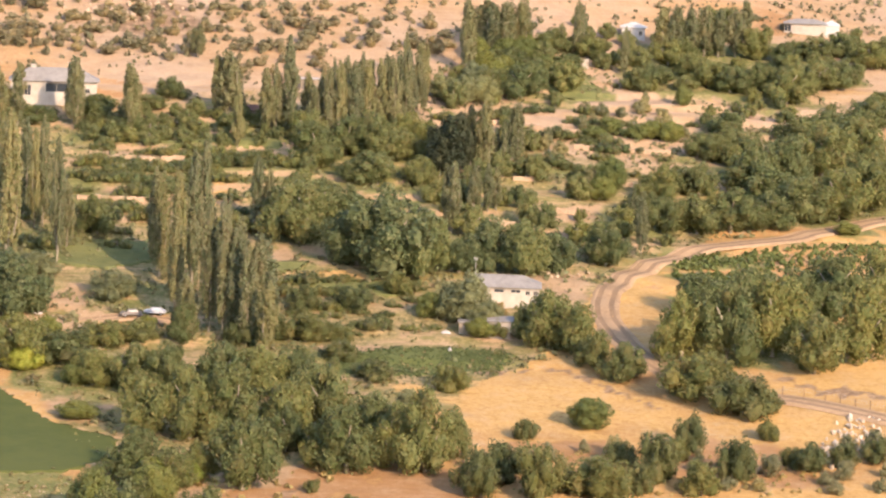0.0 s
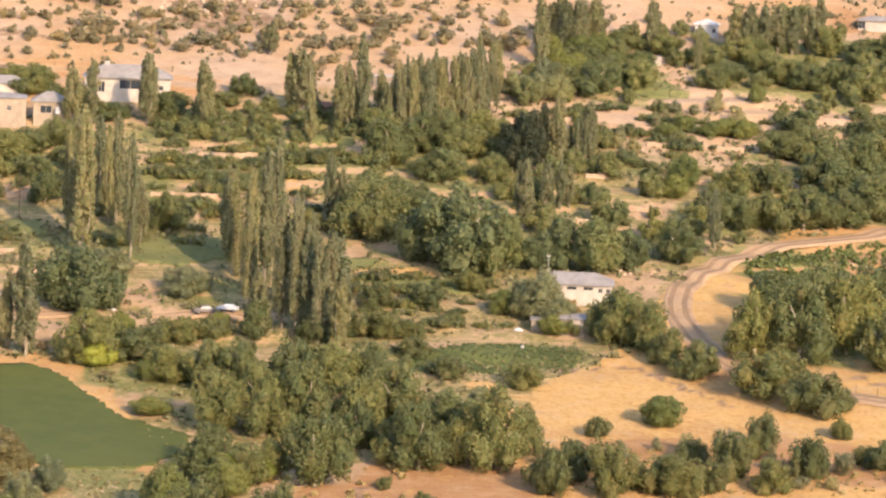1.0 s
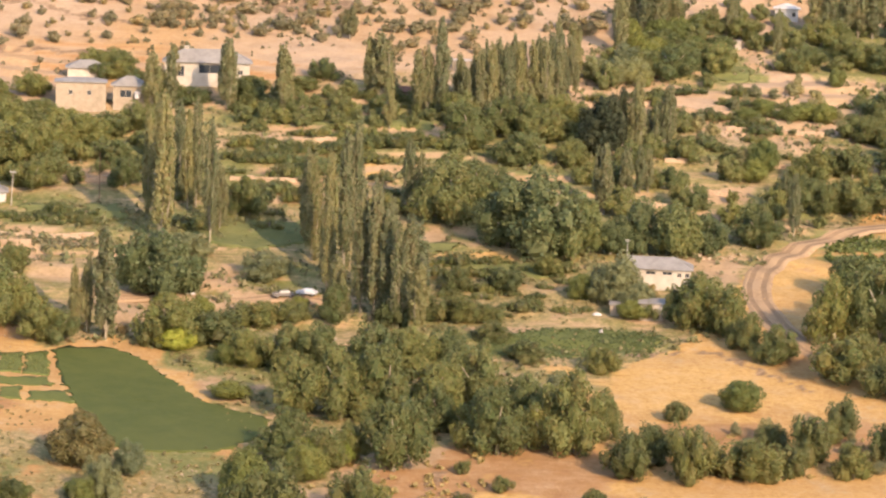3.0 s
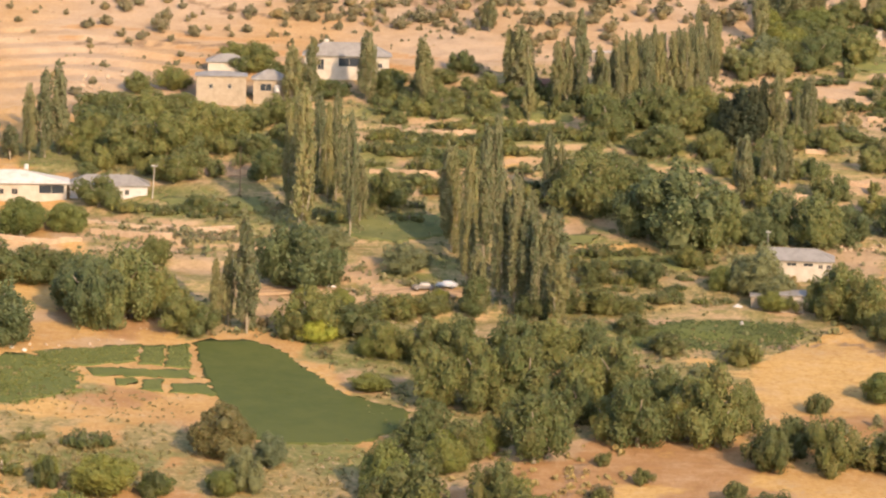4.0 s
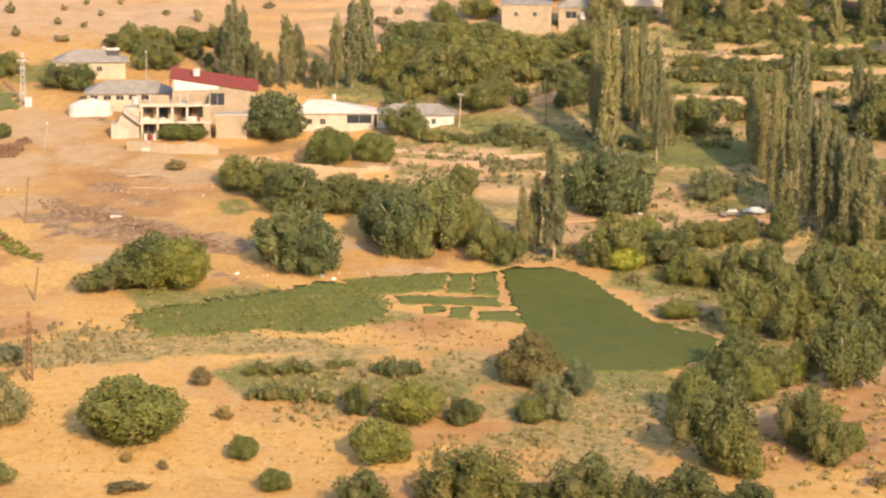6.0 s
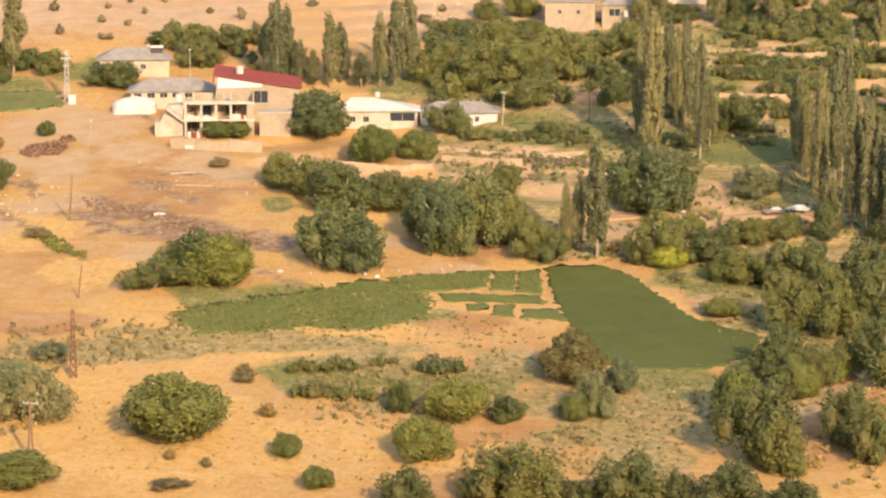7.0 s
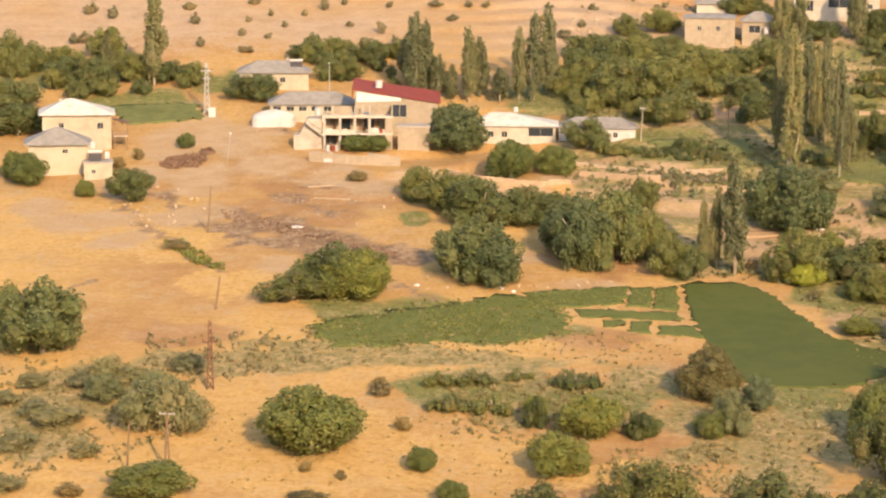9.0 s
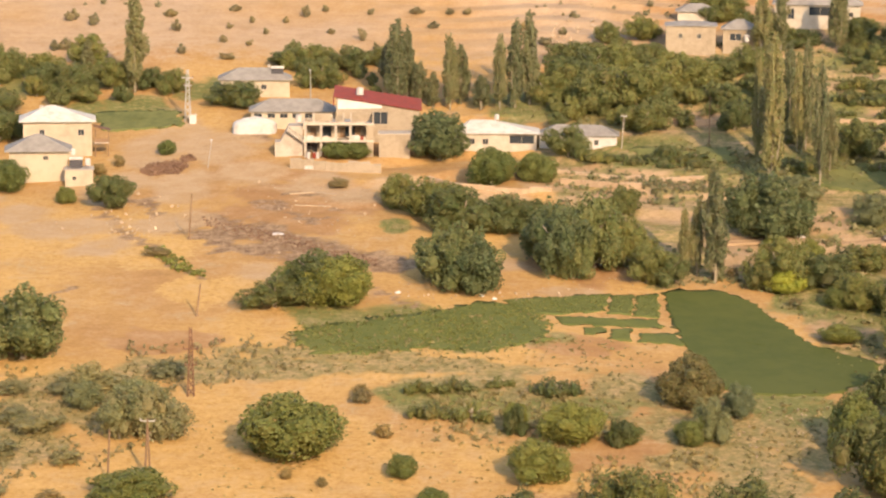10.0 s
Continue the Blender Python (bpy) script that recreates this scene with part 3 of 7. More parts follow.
def trunk_mesh(name, mat, seed, r, top, limbs):
    rng = np.random.default_rng(seed)
    s = Shape().tube((0, 0, -0.06), (0.01, 0, 0.22), r, r * 0.75).tube((0.01, 0, 0.22), (0, 0.01, top), r * 0.75, r * 0.25)
    for i in range(limbs):
        a = i * 2.3 + rng.uniform(0, 1)
        s.tube((0, 0, 0.18 + 0.06 * i), (0.26 * math.cos(a), 0.26 * math.sin(a), 0.45 + 0.07 * i), r * 0.5, r * 0.15, 5)
    return s.mesh(name, mat, True)


def poplar_stems(name, seed):
    rng = np.random.default_rng(seed)
    s = Shape().tube((0, 0, -0.05), (0, 0, 0.95), 0.050, 0.012, 7)
    for i in range(2):
        a = i * 2.6 + rng.uniform(0, 1)
        c, d, r = math.cos(a), math.sin(a), rng.uniform(0.14, 0.3)
        s.tube((0.03 * c, 0.03 * d, 0.06 + 0.04 * i), (r * c, r * d, 0.32 + 0.1 * i), 0.030, 0.02, 5).tube((r * c, r * d, 0.32 + 0.1 * i), (r * 0.9 * c, r * 0.9 * d, 0.62 + 0.08 * i), 0.02, 0.008, 5)
    return s.mesh(name, PALE_BARK, True)


def leafed(protos, trunks, name, label, category, rng, rows, group="", swing=3.14):
    for x, y, h, w in rows:
        h *= rng.uniform(0.94, 1.06)
        k = int(rng.integers(len(protos)))
        t = thing(name, label, category, Matrix.Translation((x, y, level(x, y))), group)
        turn = Matrix.Rotation(rng.uniform(-swing, swing), 4, "Z")
        size = Matrix.Diagonal((w * rng.uniform(0.98, 1.1), w * rng.uniform(0.98, 1.1), h, 1))
        part("trunk", trunks[k % len(trunks)], t, m=size @ turn)
        part("crown", protos[k], t, m=size @ turn)


PLANT_RNG = np.random.default_rng(11)
BROAD = [broad_crown("broad_crown", LEAF_BROAD, s) for s in range(7)]
ORCHARD = [broad_crown("orchard_crown", LEAF_ORCHARD, 90 + s, 10, 2300, 0.027) for s in range(6)]
BROAD_TRUNK = [trunk_mesh("broad_trunk", BARK, s, 0.045, 0.7, 5) for s in range(2)]
POPLAR = [poplar_crown("poplar_crown", LEAF_POPLAR, 20 + s) for s in range(6)]
SHADED_POPLAR = [poplar_crown("shaded_crown", LEAF_SHADED, 30 + s) for s in range(3)]
SHADED_POPLAR_TRUNK = [trunk_mesh("shaded_poplar_trunk", BARK, 3, 0.05, 0.9, 0)]
POPLAR_TRUNK = [poplar_stems("poplar_trunk", 7 + s) for s in range(3)]
BUSH = [bush_crown("bush_crown", LEAF_BUSH, 40 + s) for s in range(6)]
HEDGE = [strip_crown("hedge_crown", LEAF_ORCHARD, 140 + s) for s in range(6)]
BUSH_TRUNK = [trunk_mesh("bush_stem", BARK, 9, 0.035, 0.5, 2)]
WALNUT = [broad_crown("walnut_crown", LEAF_WALNUT, 120 + s, 15, 5200, 0.020, 1.5) for s in range(4)]
SHRUB = [broad_crown("shrub_crown", LEAF_SHRUB, 130 + s, 14, 3600, 0.021, 1.7) for s in range(4)]
DUSKY = [bush_crown("dusky_crown", LEAF_DUSKY, 160)]
WILLOW = [broad_crown("willow_crown", LEAF_WILLOW, 60 + s, 15, 5200, 0.018) for s in range(3)]
GREY = [bush_crown("grey_crown", LEAF_GREY, 50 + s, 1500, 10, 0.026, ragged=0.3) for s in range(5)]
DRY = [bush_crown("dry_crown", LEAF_DRY, 75 + s, 900, 8, 0.035, ragged=0.3) for s in range(3)]
YELLOW = [bush_crown("yellow_crown", LEAF_YELLOW, 70 + s) for s in range(2)]
SCRUB = [bush_crown("scrub_crown", LEAF_SCRUB, 80 + s, 420, 4, 0.05, ragged=0.35) for s in range(6)]


def poplars(rows):
    leafed(POPLAR, POPLAR_TRUNK, "poplar_tree", "tall narrow green poplar with a pale trunk on the terraces", "tree", PLANT_RNG, rows, "poplars of the valley")


def shaded_poplars(rows):
    leafed(SHADED_POPLAR, SHADED_POPLAR_TRUNK, "shaded_poplar", "dense columnar poplar in the terrace grove, its shade put into darker leaves", "tree", PLANT_RNG, rows, "dark columnar trees")


def broadleaves(rows):
    leafed(BROAD, BROAD_TRUNK, "walnut_tree", "large dark green leafy tree with a rounded crown", "tree", PLANT_RNG, rows, "large valley trees")


def hedges(rows):
    leafed(HEDGE, BUSH_TRUNK, "hedge_bush", "low straggling olive-green hedge along a terrace edge", "bush", PLANT_RNG, [(x, y, h * 1.0, w * 2.6) for x, y, h, w in rows], "terrace hedges", 0.45)


def walnuts(rows):
    leafed(WALNUT, BROAD_TRUNK, "dark_walnut_tree", "big deep green walnut tree with heavy drooping boughs", "tree", PLANT_RNG, rows, "dark walnuts")


def shrubs(rows):
    leafed(SHRUB, BUSH_TRUNK, "shrub", "straggling olive-green shrub with upright shoots", "shrub", PLANT_RNG, rows, "straggling shrubs")


def dusky_bushes(rows):
    leafed(DUSKY, BUSH_TRUNK, "dusky_bush", "dense dusky brown-green bush beside the alfalfa field", "bush", PLANT_RNG, rows)


def orchard_trees(rows):
    leafed(ORCHARD, BROAD_TRUNK, "orchard_tree", "olive-green fruit tree with an uneven leafy crown", "tree", PLANT_RNG, rows, "fruit trees between the terraces")


def bushes(rows):
    leafed(DRY, BUSH_TRUNK, "dry_bush", "small dusty brownish bush on the dry slope", "bush", PLANT_RNG, [r for r in rows if r[2] < 3.6], "dry little bushes")
    rows = [r for r in rows if r[2] >= 3.6]
    leafed(BUSH, BUSH_TRUNK, "bush", "round green bush growing on the dry slope", "bush", PLANT_RNG, rows, "bushes of the slope")


def grey_bushes(rows):
    leafed(GREY, BUSH_TRUNK, "grey_bush", "dusty grey-green bush on the dry slope", "bush", PLANT_RNG, [(x, y, h * 1.25, w * 1.1) for x, y, h, w in rows], "grey bushes of the slope")


def willows(rows):
    leafed(WILLOW, BROAD_TRUNK, "willow_tree", "grey-green willow with a soft full crown", "tree", PLANT_RNG, rows, "willows")


def yellow_bushes(rows):
    leafed(YELLOW, BUSH_TRUNK, "yellow_bush", "bright yellow-green bush beside darker trees", "bush", PLANT_RNG, rows, "yellow bushes")


def scrub(rows):
    leafed(SCRUB, BUSH_TRUNK, "scrub_bush", "small dusty olive bush on the bare hillside", "bush", PLANT_RNG, rows, "hillside scrub")


# ---- roads ----
def road(name, label, line, width, lift=0.12):
    p = np.array(line, float)
    for _ in range(3):
        a, b = p[:-1], p[1:]
        p = np.vstack([p[:1], np.stack([0.75 * a + 0.25 * b, 0.25 * a + 0.75 * b], 1).reshape(-1, 2), p[-1:]])
    d = np.gradient(p, axis=0)
    d /= np.linalg.norm(d, axis=1)[:, None]
    side = np.column_stack([-d[:, 1], d[:, 0]])
    offs = np.array([-0.62, -0.5, -0.36, -0.26, -0.16, 0.0, 0.16, 0.26, 0.36, 0.5, 0.62])
    drop = np.array([-0.5, 0.0, 0.02, -0.09, 0.02, 0.07, 0.02, -0.09, 0.02, 0.0, -0.5])
    v = []
    for c, s in zip(p, side):
        zc = level(*c)
        for o, h in zip(offs, drop):
            q = c + s * o * width
            z = max(level(*q), zc) * 0.5 + zc * 0.5
            v.append((q[0], q[1], max(z, level(*q)) + lift + h))
    n = len(offs)
    f = [(i * n + j, i * n + j + 1, (i + 1) * n + j + 1, (i + 1) * n + j) for i in range(len(p) - 1) for j in range(n - 1)]
    me = mesh_of(name, v, f, GRAVEL, True)
    me.materials.append(RUTS)
    for i, p in enumerate(me.polygons):
        p.material_index = int(i % (n - 1) in (2, 3, 6, 7))
    return tagged(new(name, me), label, "road", kind="structure")


road("road", "pale unpaved gravel road with two wheel ruts", [(201.7, 715.3), (188.9, 707.6), (176.6, 700.7), (164.7, 694.6), (150.4, 688.7), (138.9, 682.7), (127.7, 670.1), (119.5, 658.2), (114.6, 647.2), (111.8, 635.3), (111.4, 624.1), (112.7, 611.2), (115.2, 599.7), (118.3, 592.0), (124.0, 581.2), (132.6, 575.5), (140.5, 572.0), (152.8, 561.3), (159.6, 553.7)], 5.6)
road("track", "narrow dusty track beside the field", [(-21.6, 624.8), (-6.9, 623.9), (7.8, 625.6), (22.5, 623.7)], 3.0)



# ---- fields ----
def alfalfa_field(points):
    tagged(draped("alfalfa_field", points, ALFALFA, 0.16, 26, 0.015, 3, 0.42), "dense dark green alfalfa field with a sharp edge", "field", kind="stuff")


def vegetable_bed(points):
    tagged(draped("vegetable_bed", points, CROP, 0.14, 7, 0.05, 4, 0.35), "small green vegetable bed between earth paths", "field", kind="stuff")


def crop_field(points, count=1900):
    """A low green sheet with ragged rims, and taller plants standing out of it."""
    seed = int(abs(points[0][0]) * 10)
    rng = np.random.default_rng(seed)
    tagged(draped("crop_field", points, CROP, 0.13, 14, 0.04, seed, 0.8), "patchy green field of leafy crop", "field", kind="stuff")
    p = np.array(points)
    lo, hi = p.min(0), p.max(0)
    x, y = rng.uniform(lo[0], hi[0], 7000), rng.uniform(lo[1], hi[1], 7000)
    k = inside(points, x + rng.normal(0, 1.4, 7000), y + rng.normal(0, 1.8, 7000)) & (np.sin(x * 0.23 + 1) * np.sin(y * 0.19) + rng.uniform(-0.5, 1.2, 7000) > 0)
    x, y = x[k][:count], y[k][:count]
    tagged(tufts("crop_plants", x, y, rng.uniform(0.3, 0.75, len(x)), LEAF_CROP, 6, 7, 0.55), "leafy green crop plants in patchy rows", "crop", kind="stuff")


def meadow(points):
    tagged(draped("meadow", points, MEADOW, 0.34, 12, 0.05, 8, 0.6), "green grassy terrace", "grass", kind="stuff")


alfalfa_field([(-29.5, 587.7), (-19.5, 590.2), (-13.4, 585.6), (-7.9, 574.1), (-1.0, 559.8), (10.6, 551.0), (10.4, 541.6), (2.0, 531.5), (-11.5, 529.1), (-17.4, 532.4), (-21.3, 544.5), (-25.1, 560.6)])
vegetable_bed([(-58.2, 573.7), (-38.9, 582.9), (-39.3, 571.1), (-48.7, 566.6), (-55.0, 567.6)])
vegetable_bed([(-38.5, 581.9), (-34.3, 583.3), (-34.4, 570.5), (-38.5, 570.2)])
vegetable_bed([(-33.7, 583.0), (-30.0, 585.4), (-29.0, 569.9), (-33.6, 569.9)])
vegetable_bed([(-47.6, 565.8), (-29.3, 568.8), (-27.8, 563.5), (-46.6, 561.5)])
vegetable_bed([(-42.0, 560.3), (-38.3, 561.1), (-37.7, 557.8), (-41.9, 556.6)])
vegetable_bed([(-36.9, 560.7), (-33.3, 562.2), (-33.4, 555.0), (-37.0, 554.9)])
vegetable_bed([(-31.7, 559.8), (-25.1, 560.6), (-23.7, 554.8), (-31.9, 554.6)])
crop_field([(-93.9, 552.2), (-90.4, 556.0), (-82.5, 558.8), (-74.7, 562.3), (-68.0, 566.8), (-62.2, 571.7), (-54.9, 571.7), (-49.2, 561.9), (-47.1, 553.0), (-51.6, 549.0), (-59.2, 544.4), (-70.4, 545.4), (-80.0, 542.0), (-88.3, 542.8), (-92.6, 546.7)])
crop_field([(65.8, 611.1), (76.6, 612.5), (88.8, 606.6), (86.1, 598.5), (75.5, 593.3), (63.3, 591.6), (49.1, 590.4), (54.4, 601.4)])
meadow([(-6.6, 675.2), (19.1, 679.2), (20.0, 665.2), (9.1, 656.0), (-4.0, 661.3)])
meadow([(-41.3, 686.1), (-20.4, 687.2), (-18.8, 677.6), (-38.1, 674.8)])
meadow([(-166.4, 705.0), (-147.1, 707.6), (-144.0, 695.5), (-160.6, 691.1)])
meadow([(45.4, 666.5), (53.4, 667.2), (50.6, 662.1), (45.1, 660.6)])
meadow([(49.4, 652.5), (76.0, 656.5), (72.5, 646.3), (52.4, 645.6)])
meadow([(5.5, 762.9), (54.3, 757.3), (52.5, 749.9), (9.5, 752.6)])
meadow([(125.5, 810.8), (139.3, 813.1), (137.6, 802.2), (124.4, 798.0)])


# ---- houses ----
def pierced(s, w, h, z0, openings, place):
    """One wall, 0.25 m thick, with its openings cut through; place turns (along, depth, up) into the house's own frame."""
    us = sorted({-w / 2, w / 2, *[o[0] - o[2] / 2 for o in openings], *[o[0] + o[2] / 2 for o in openings]})
    zs = sorted({z0, h, *[o[1] - o[3] / 2 for o in openings], *[o[1] + o[3] / 2 for o in openings]})

    def open_at(u, z):
        return any(abs(u - o[0]) < o[2] / 2 and abs(z - o[1]) < o[3] / 2 for o in openings)

    for a, b in zip(us, us[1:]):
        for c, d in zip(zs, zs[1:]):
            if not open_at((a + b) / 2, (c + d) / 2):
                q = [place(u, t, z) for u in (a, b) for t in (0, 0.25) for z in (c, d)]
                s.add(q, [(0, 1, 3, 2), (4, 6, 7, 5), (0, 4, 5, 1), (2, 3, 7, 6), (0, 2, 6, 4), (1, 5, 7, 3)])


def facing(x, y, extra=0.0):
    return Matrix.Translation((x, y, level(x, y))) @ Matrix.Rotation(-math.atan2(x, y) + radians(extra), 4, "Z")


def roof_mesh(kind, w, d, h, rise, over, mat, ridge=None):
    s = Shape()
    a, b = w / 2 + over, d / 2 + over
    t = 0.14
    if kind == "hip":
        r0, r1 = (-max(0.3, (w - d) / 2 + 0.4), max(0.3, (w - d) / 2 + 0.4)) if ridge is None else ridge
        for lift in (0, t):
            s.v += [(-a, -b, h + lift), (a, -b, h + lift), (a, b, h + lift), (-a, b, h + lift), (r0, 0, h + rise + lift), (r1, 0, h + rise + lift)]
        s.f += [(6, 7, 11, 10), (7, 8, 11), (8, 9, 10, 11), (9, 6, 10), (0, 4, 5, 1), (1, 5, 2), (2, 5, 4, 3), (3, 4, 0),
                (0, 1, 7, 6), (1, 2, 8, 7), (2, 3, 9, 8), (3, 0, 6, 9)]
    elif kind == "shed":
        k = 0.2 * d
        s.add([(-a, -b, h + rise), (a, -b, h), (a, b, h + k), (-a, b, h + rise + k), (-a, -b, h + rise + t), (a, -b, h + t), (a, b, h + k + t), (-a, b, h + rise + k + t)],
              [(4, 5, 6, 7), (3, 2, 1, 0), (0, 1, 5, 4), (1, 2, 6, 5), (2, 3, 7, 6), (3, 0, 4, 7)])
    elif kind == "gable":
        for lift in (0, t):
            s.v += [(-a, -b, h + lift), (a, -b, h + lift), (a, b, h + lift), (-a, b, h + lift), (-a, 0, h + rise + lift), (a, 0, h + rise + lift)]
        s.f += [(6, 7, 11, 10), (8, 9, 10, 11), (0, 4, 5, 1), (2, 5, 4, 3), (0, 1, 7, 6), (2, 3, 9, 8), (0, 6, 10, 4), (3, 4, 10, 9), (1, 5, 11, 7), (2, 8, 11, 5)]
    else:
        s.box(-a, -b, h, a, b, h + 0.25)
    return s.mesh("roof", mat)


def house(label, x, y, w, d, h, roof="hip", rise=2.0, over=0.6, wall=CREAM, cover=ROOF_GREY, windows=(), side=(), extra=0.0, ridge=None, z=0.0, name="house"):
    """A house whose front looks down the slope. windows: (along, up, wide, high) on the front; side: the same on its right flank."""
    ob = thing(name, label, "house", facing(x, y, extra) @ Matrix.Translation((0, d / 2, z)), "houses of the village")
    s = Shape()
    pierced(s, w, h, -2.5, windows, lambda u, t, v: (u, -d / 2 + t, v))
    pierced(s, w, h, -2.5, (), lambda u, t, v: (-u, d / 2 - t, v))
    pierced(s, d - 0.51, h, -2.5, side, lambda u, t, v: (w / 2 - t, u, v))
    pierced(s, d - 0.51, h, -2.5, (), lambda u, t, v: (-w / 2 + t, -u, v))
    s.box(-w / 2 + 0.26, -d / 2 + 0.26, -0.1, w / 2 - 0.26, d / 2 - 0.26, 0.0)
    if roof == "shed":
        for yy in (-d / 2, d / 2 - 0.25):
            s.add([(-w / 2, yy, h), (w / 2, yy, h), (-w / 2, yy, h + rise), (-w / 2, yy + 0.25, h), (w / 2, yy + 0.25, h), (-w / 2, yy + 0.25, h + rise)],
                  [(0, 1, 2), (5, 4, 3), (0, 2, 5, 3), (1, 4, 5, 2)])
    if roof == "gable":
        for xx in (-w / 2, w / 2 - 0.25):
            s.add([(xx, -d / 2, h), (xx, d / 2, h), (xx, 0, h + rise), (xx + 0.25, -d / 2, h), (xx + 0.25, d / 2, h), (xx + 0.25, 0, h + rise)],
                  [(0, 2, 1), (3, 4, 5), (0, 3, 5, 2), (1, 2, 5, 4)])
    part("wall", s.mesh("wall", wall), ob)
    part("roof", roof_mesh(roof, w, d, h, rise, over, cover, ridge), ob)
    for k, rows in ((0, windows), (1, side)):
        for u, v, a, b in rows:
            turn = Matrix.Translation((u, -d / 2 + 0.14, v)) if k == 0 else Matrix.Translation((w / 2 - 0.14, u, v)) @ Matrix.Rotation(radians(90), 4, "Z")
            win = part("window", Shape().box(-a / 2, -0.02, -b / 2, -a / 2 + 0.07, 0.05, b / 2).box(a / 2 - 0.07, -0.02, -b / 2, a / 2, 0.05, b / 2)
                       .box(-a / 2 + 0.07, -0.02, -b / 2, a / 2 - 0.07, 0.05, -b / 2 + 0.07).box(-a / 2 + 0.07, -0.02, b / 2 - 0.07, a / 2 - 0.07, 0.05, b / 2)
                       .box(-0.035, -0.02, -b / 2 + 0.07, 0.035, 0.05, b / 2 - 0.07).mesh("window_frame", WHITE), ob, m=turn)
            for sx in (-1, 1):
                part("pane", Shape().box(min(sx * 0.035, sx * (a / 2 - 0.07)), 0.01, -b / 2 + 0.07, max(sx * 0.035, sx * (a / 2 - 0.07)), 0.025, b / 2 - 0.07).mesh("pane", GLASS), win)
    return ob


def fixed(ob, u, v, z, turn=0.0):
    """A pose on or beside a house, in the house's own directions."""
    return ob.matrix_basis @ Matrix.Translation((u, v, z)) @ Matrix.Rotation(radians(turn), 4, "Z")


def water_tank(m, r=0.75, h=1.6, legs=0.5):
    ob = thing("water_tank", "white round water tank on a small steel stand", "water tank", m, "rooftop tanks")
    part("tank", Shape().tube((0, 0, legs), (0, 0, legs + h * 0.9), r, r, 14).tube((0, 0, legs + h * 0.9), (0, 0, legs + h), r, r * 0.4, 14).mesh("tank", TARP, False), ob)
    for a in (45, 135, 225, 315):
        c, d = r * 0.8 * math.cos(radians(a)), r * 0.8 * math.sin(radians(a))
        part("leg", Shape().tube((c, d, -0.3), (c, d, legs + 0.02), 0.04, 0.04, 5).mesh("leg", STEEL), ob)


def chimney(m, w=0.7, h=1.6, mat=None):
    ob = thing("chimney", "pale plastered chimney on a roof", "chimney", m, "chimneys")
    part("shaft", Shape().box(-w / 2, -w / 2, -0.8, w / 2, w / 2, h).mesh("shaft", mat or WHITE), ob)
    part("cap", Shape().box(-w / 2 - 0.1, -w / 2 - 0.1, h, w / 2 + 0.1, w / 2 + 0.1, h + 0.15).mesh("cap", CONCRETE), ob)


def solar_heater(m):
    ob = thing("solar_heater", "rooftop solar water heater with a dark panel and white drum", "solar heater", m)
    part("panel", Shape().add([(-1.4, -0.7, 0.3), (1.4, -0.7, 0.3), (1.4, 0.5, 1.7), (-1.4, 0.5, 1.7), (-1.4, -0.62, 0.25), (1.4, -0.62, 0.25), (1.4, 0.58, 1.65), (-1.4, 0.58, 1.65)],
         [(0, 1, 2, 3), (7, 6, 5, 4), (0, 4, 5, 1), (1, 5, 6, 2), (2, 6, 7, 3), (3, 7, 4, 0)]).mesh("panel", DARK), ob)
    part("drum", Shape().tube((-1.5, 0.6, 1.95), (1.5, 0.6, 1.95), 0.35, 0.35, 12).mesh("drum", TARP), ob)
    for u in (-1.2, 1.2):
        part("leg", Shape().tube((u, 0.55, -0.02), (u, 0.55, 1.7), 0.05, 0.05, 5).mesh("leg", STEEL), ob)
        part("leg", Shape().tube((u, -0.65, -0.02), (u, -0.65, 0.35), 0.05, 0.05, 5).mesh("leg", STEEL), ob)


upper = house("two-storey cream house with a pale sheet-metal hip roof", -166.5, 670.9, 15.0, 10.0, 8.0, rise=3.0, over=0.9, cover=ROOF_WHITE, ridge=(-2.2, -0.6),
              windows=[(-3.4, 5.6, 1.2, 1.4), (5.1, 5.6, 1.4, 1.4)], side=[(-1.0, 5.6, 1.3, 1.4)])
lower = house("cream house with a grey hip roof on the slope", -166.0, 651.9, 12.5, 9.0, 6.6, rise=3.2, over=1.0, ridge=(-0.6, 0.4), windows=[(1.5, 5.2, 1.2, 0.9)])
annex = house("small flat-roofed cream annex beside the house", -156.6, 649.2, 6.0, 5.5, 3.4, "flat", wall=CREAM, cover=CONCRETE, over=0.15, windows=[(-1.0, 1.7, 0.9, 0.9)], name="annex")
solar_heater(fixed(annex, -0.6, -0.6, 3.65))
water_tank(fixed(annex, 1.9, 0.2, 3.65), 0.6, 1.5)
water_tank(fixed(annex, -1.2, 1.6, 3.65), 0.5, 1.3, 2.6)
chimney(fixed(upper, -3.5, 1.2, 9.6), 0.6, 1.2)


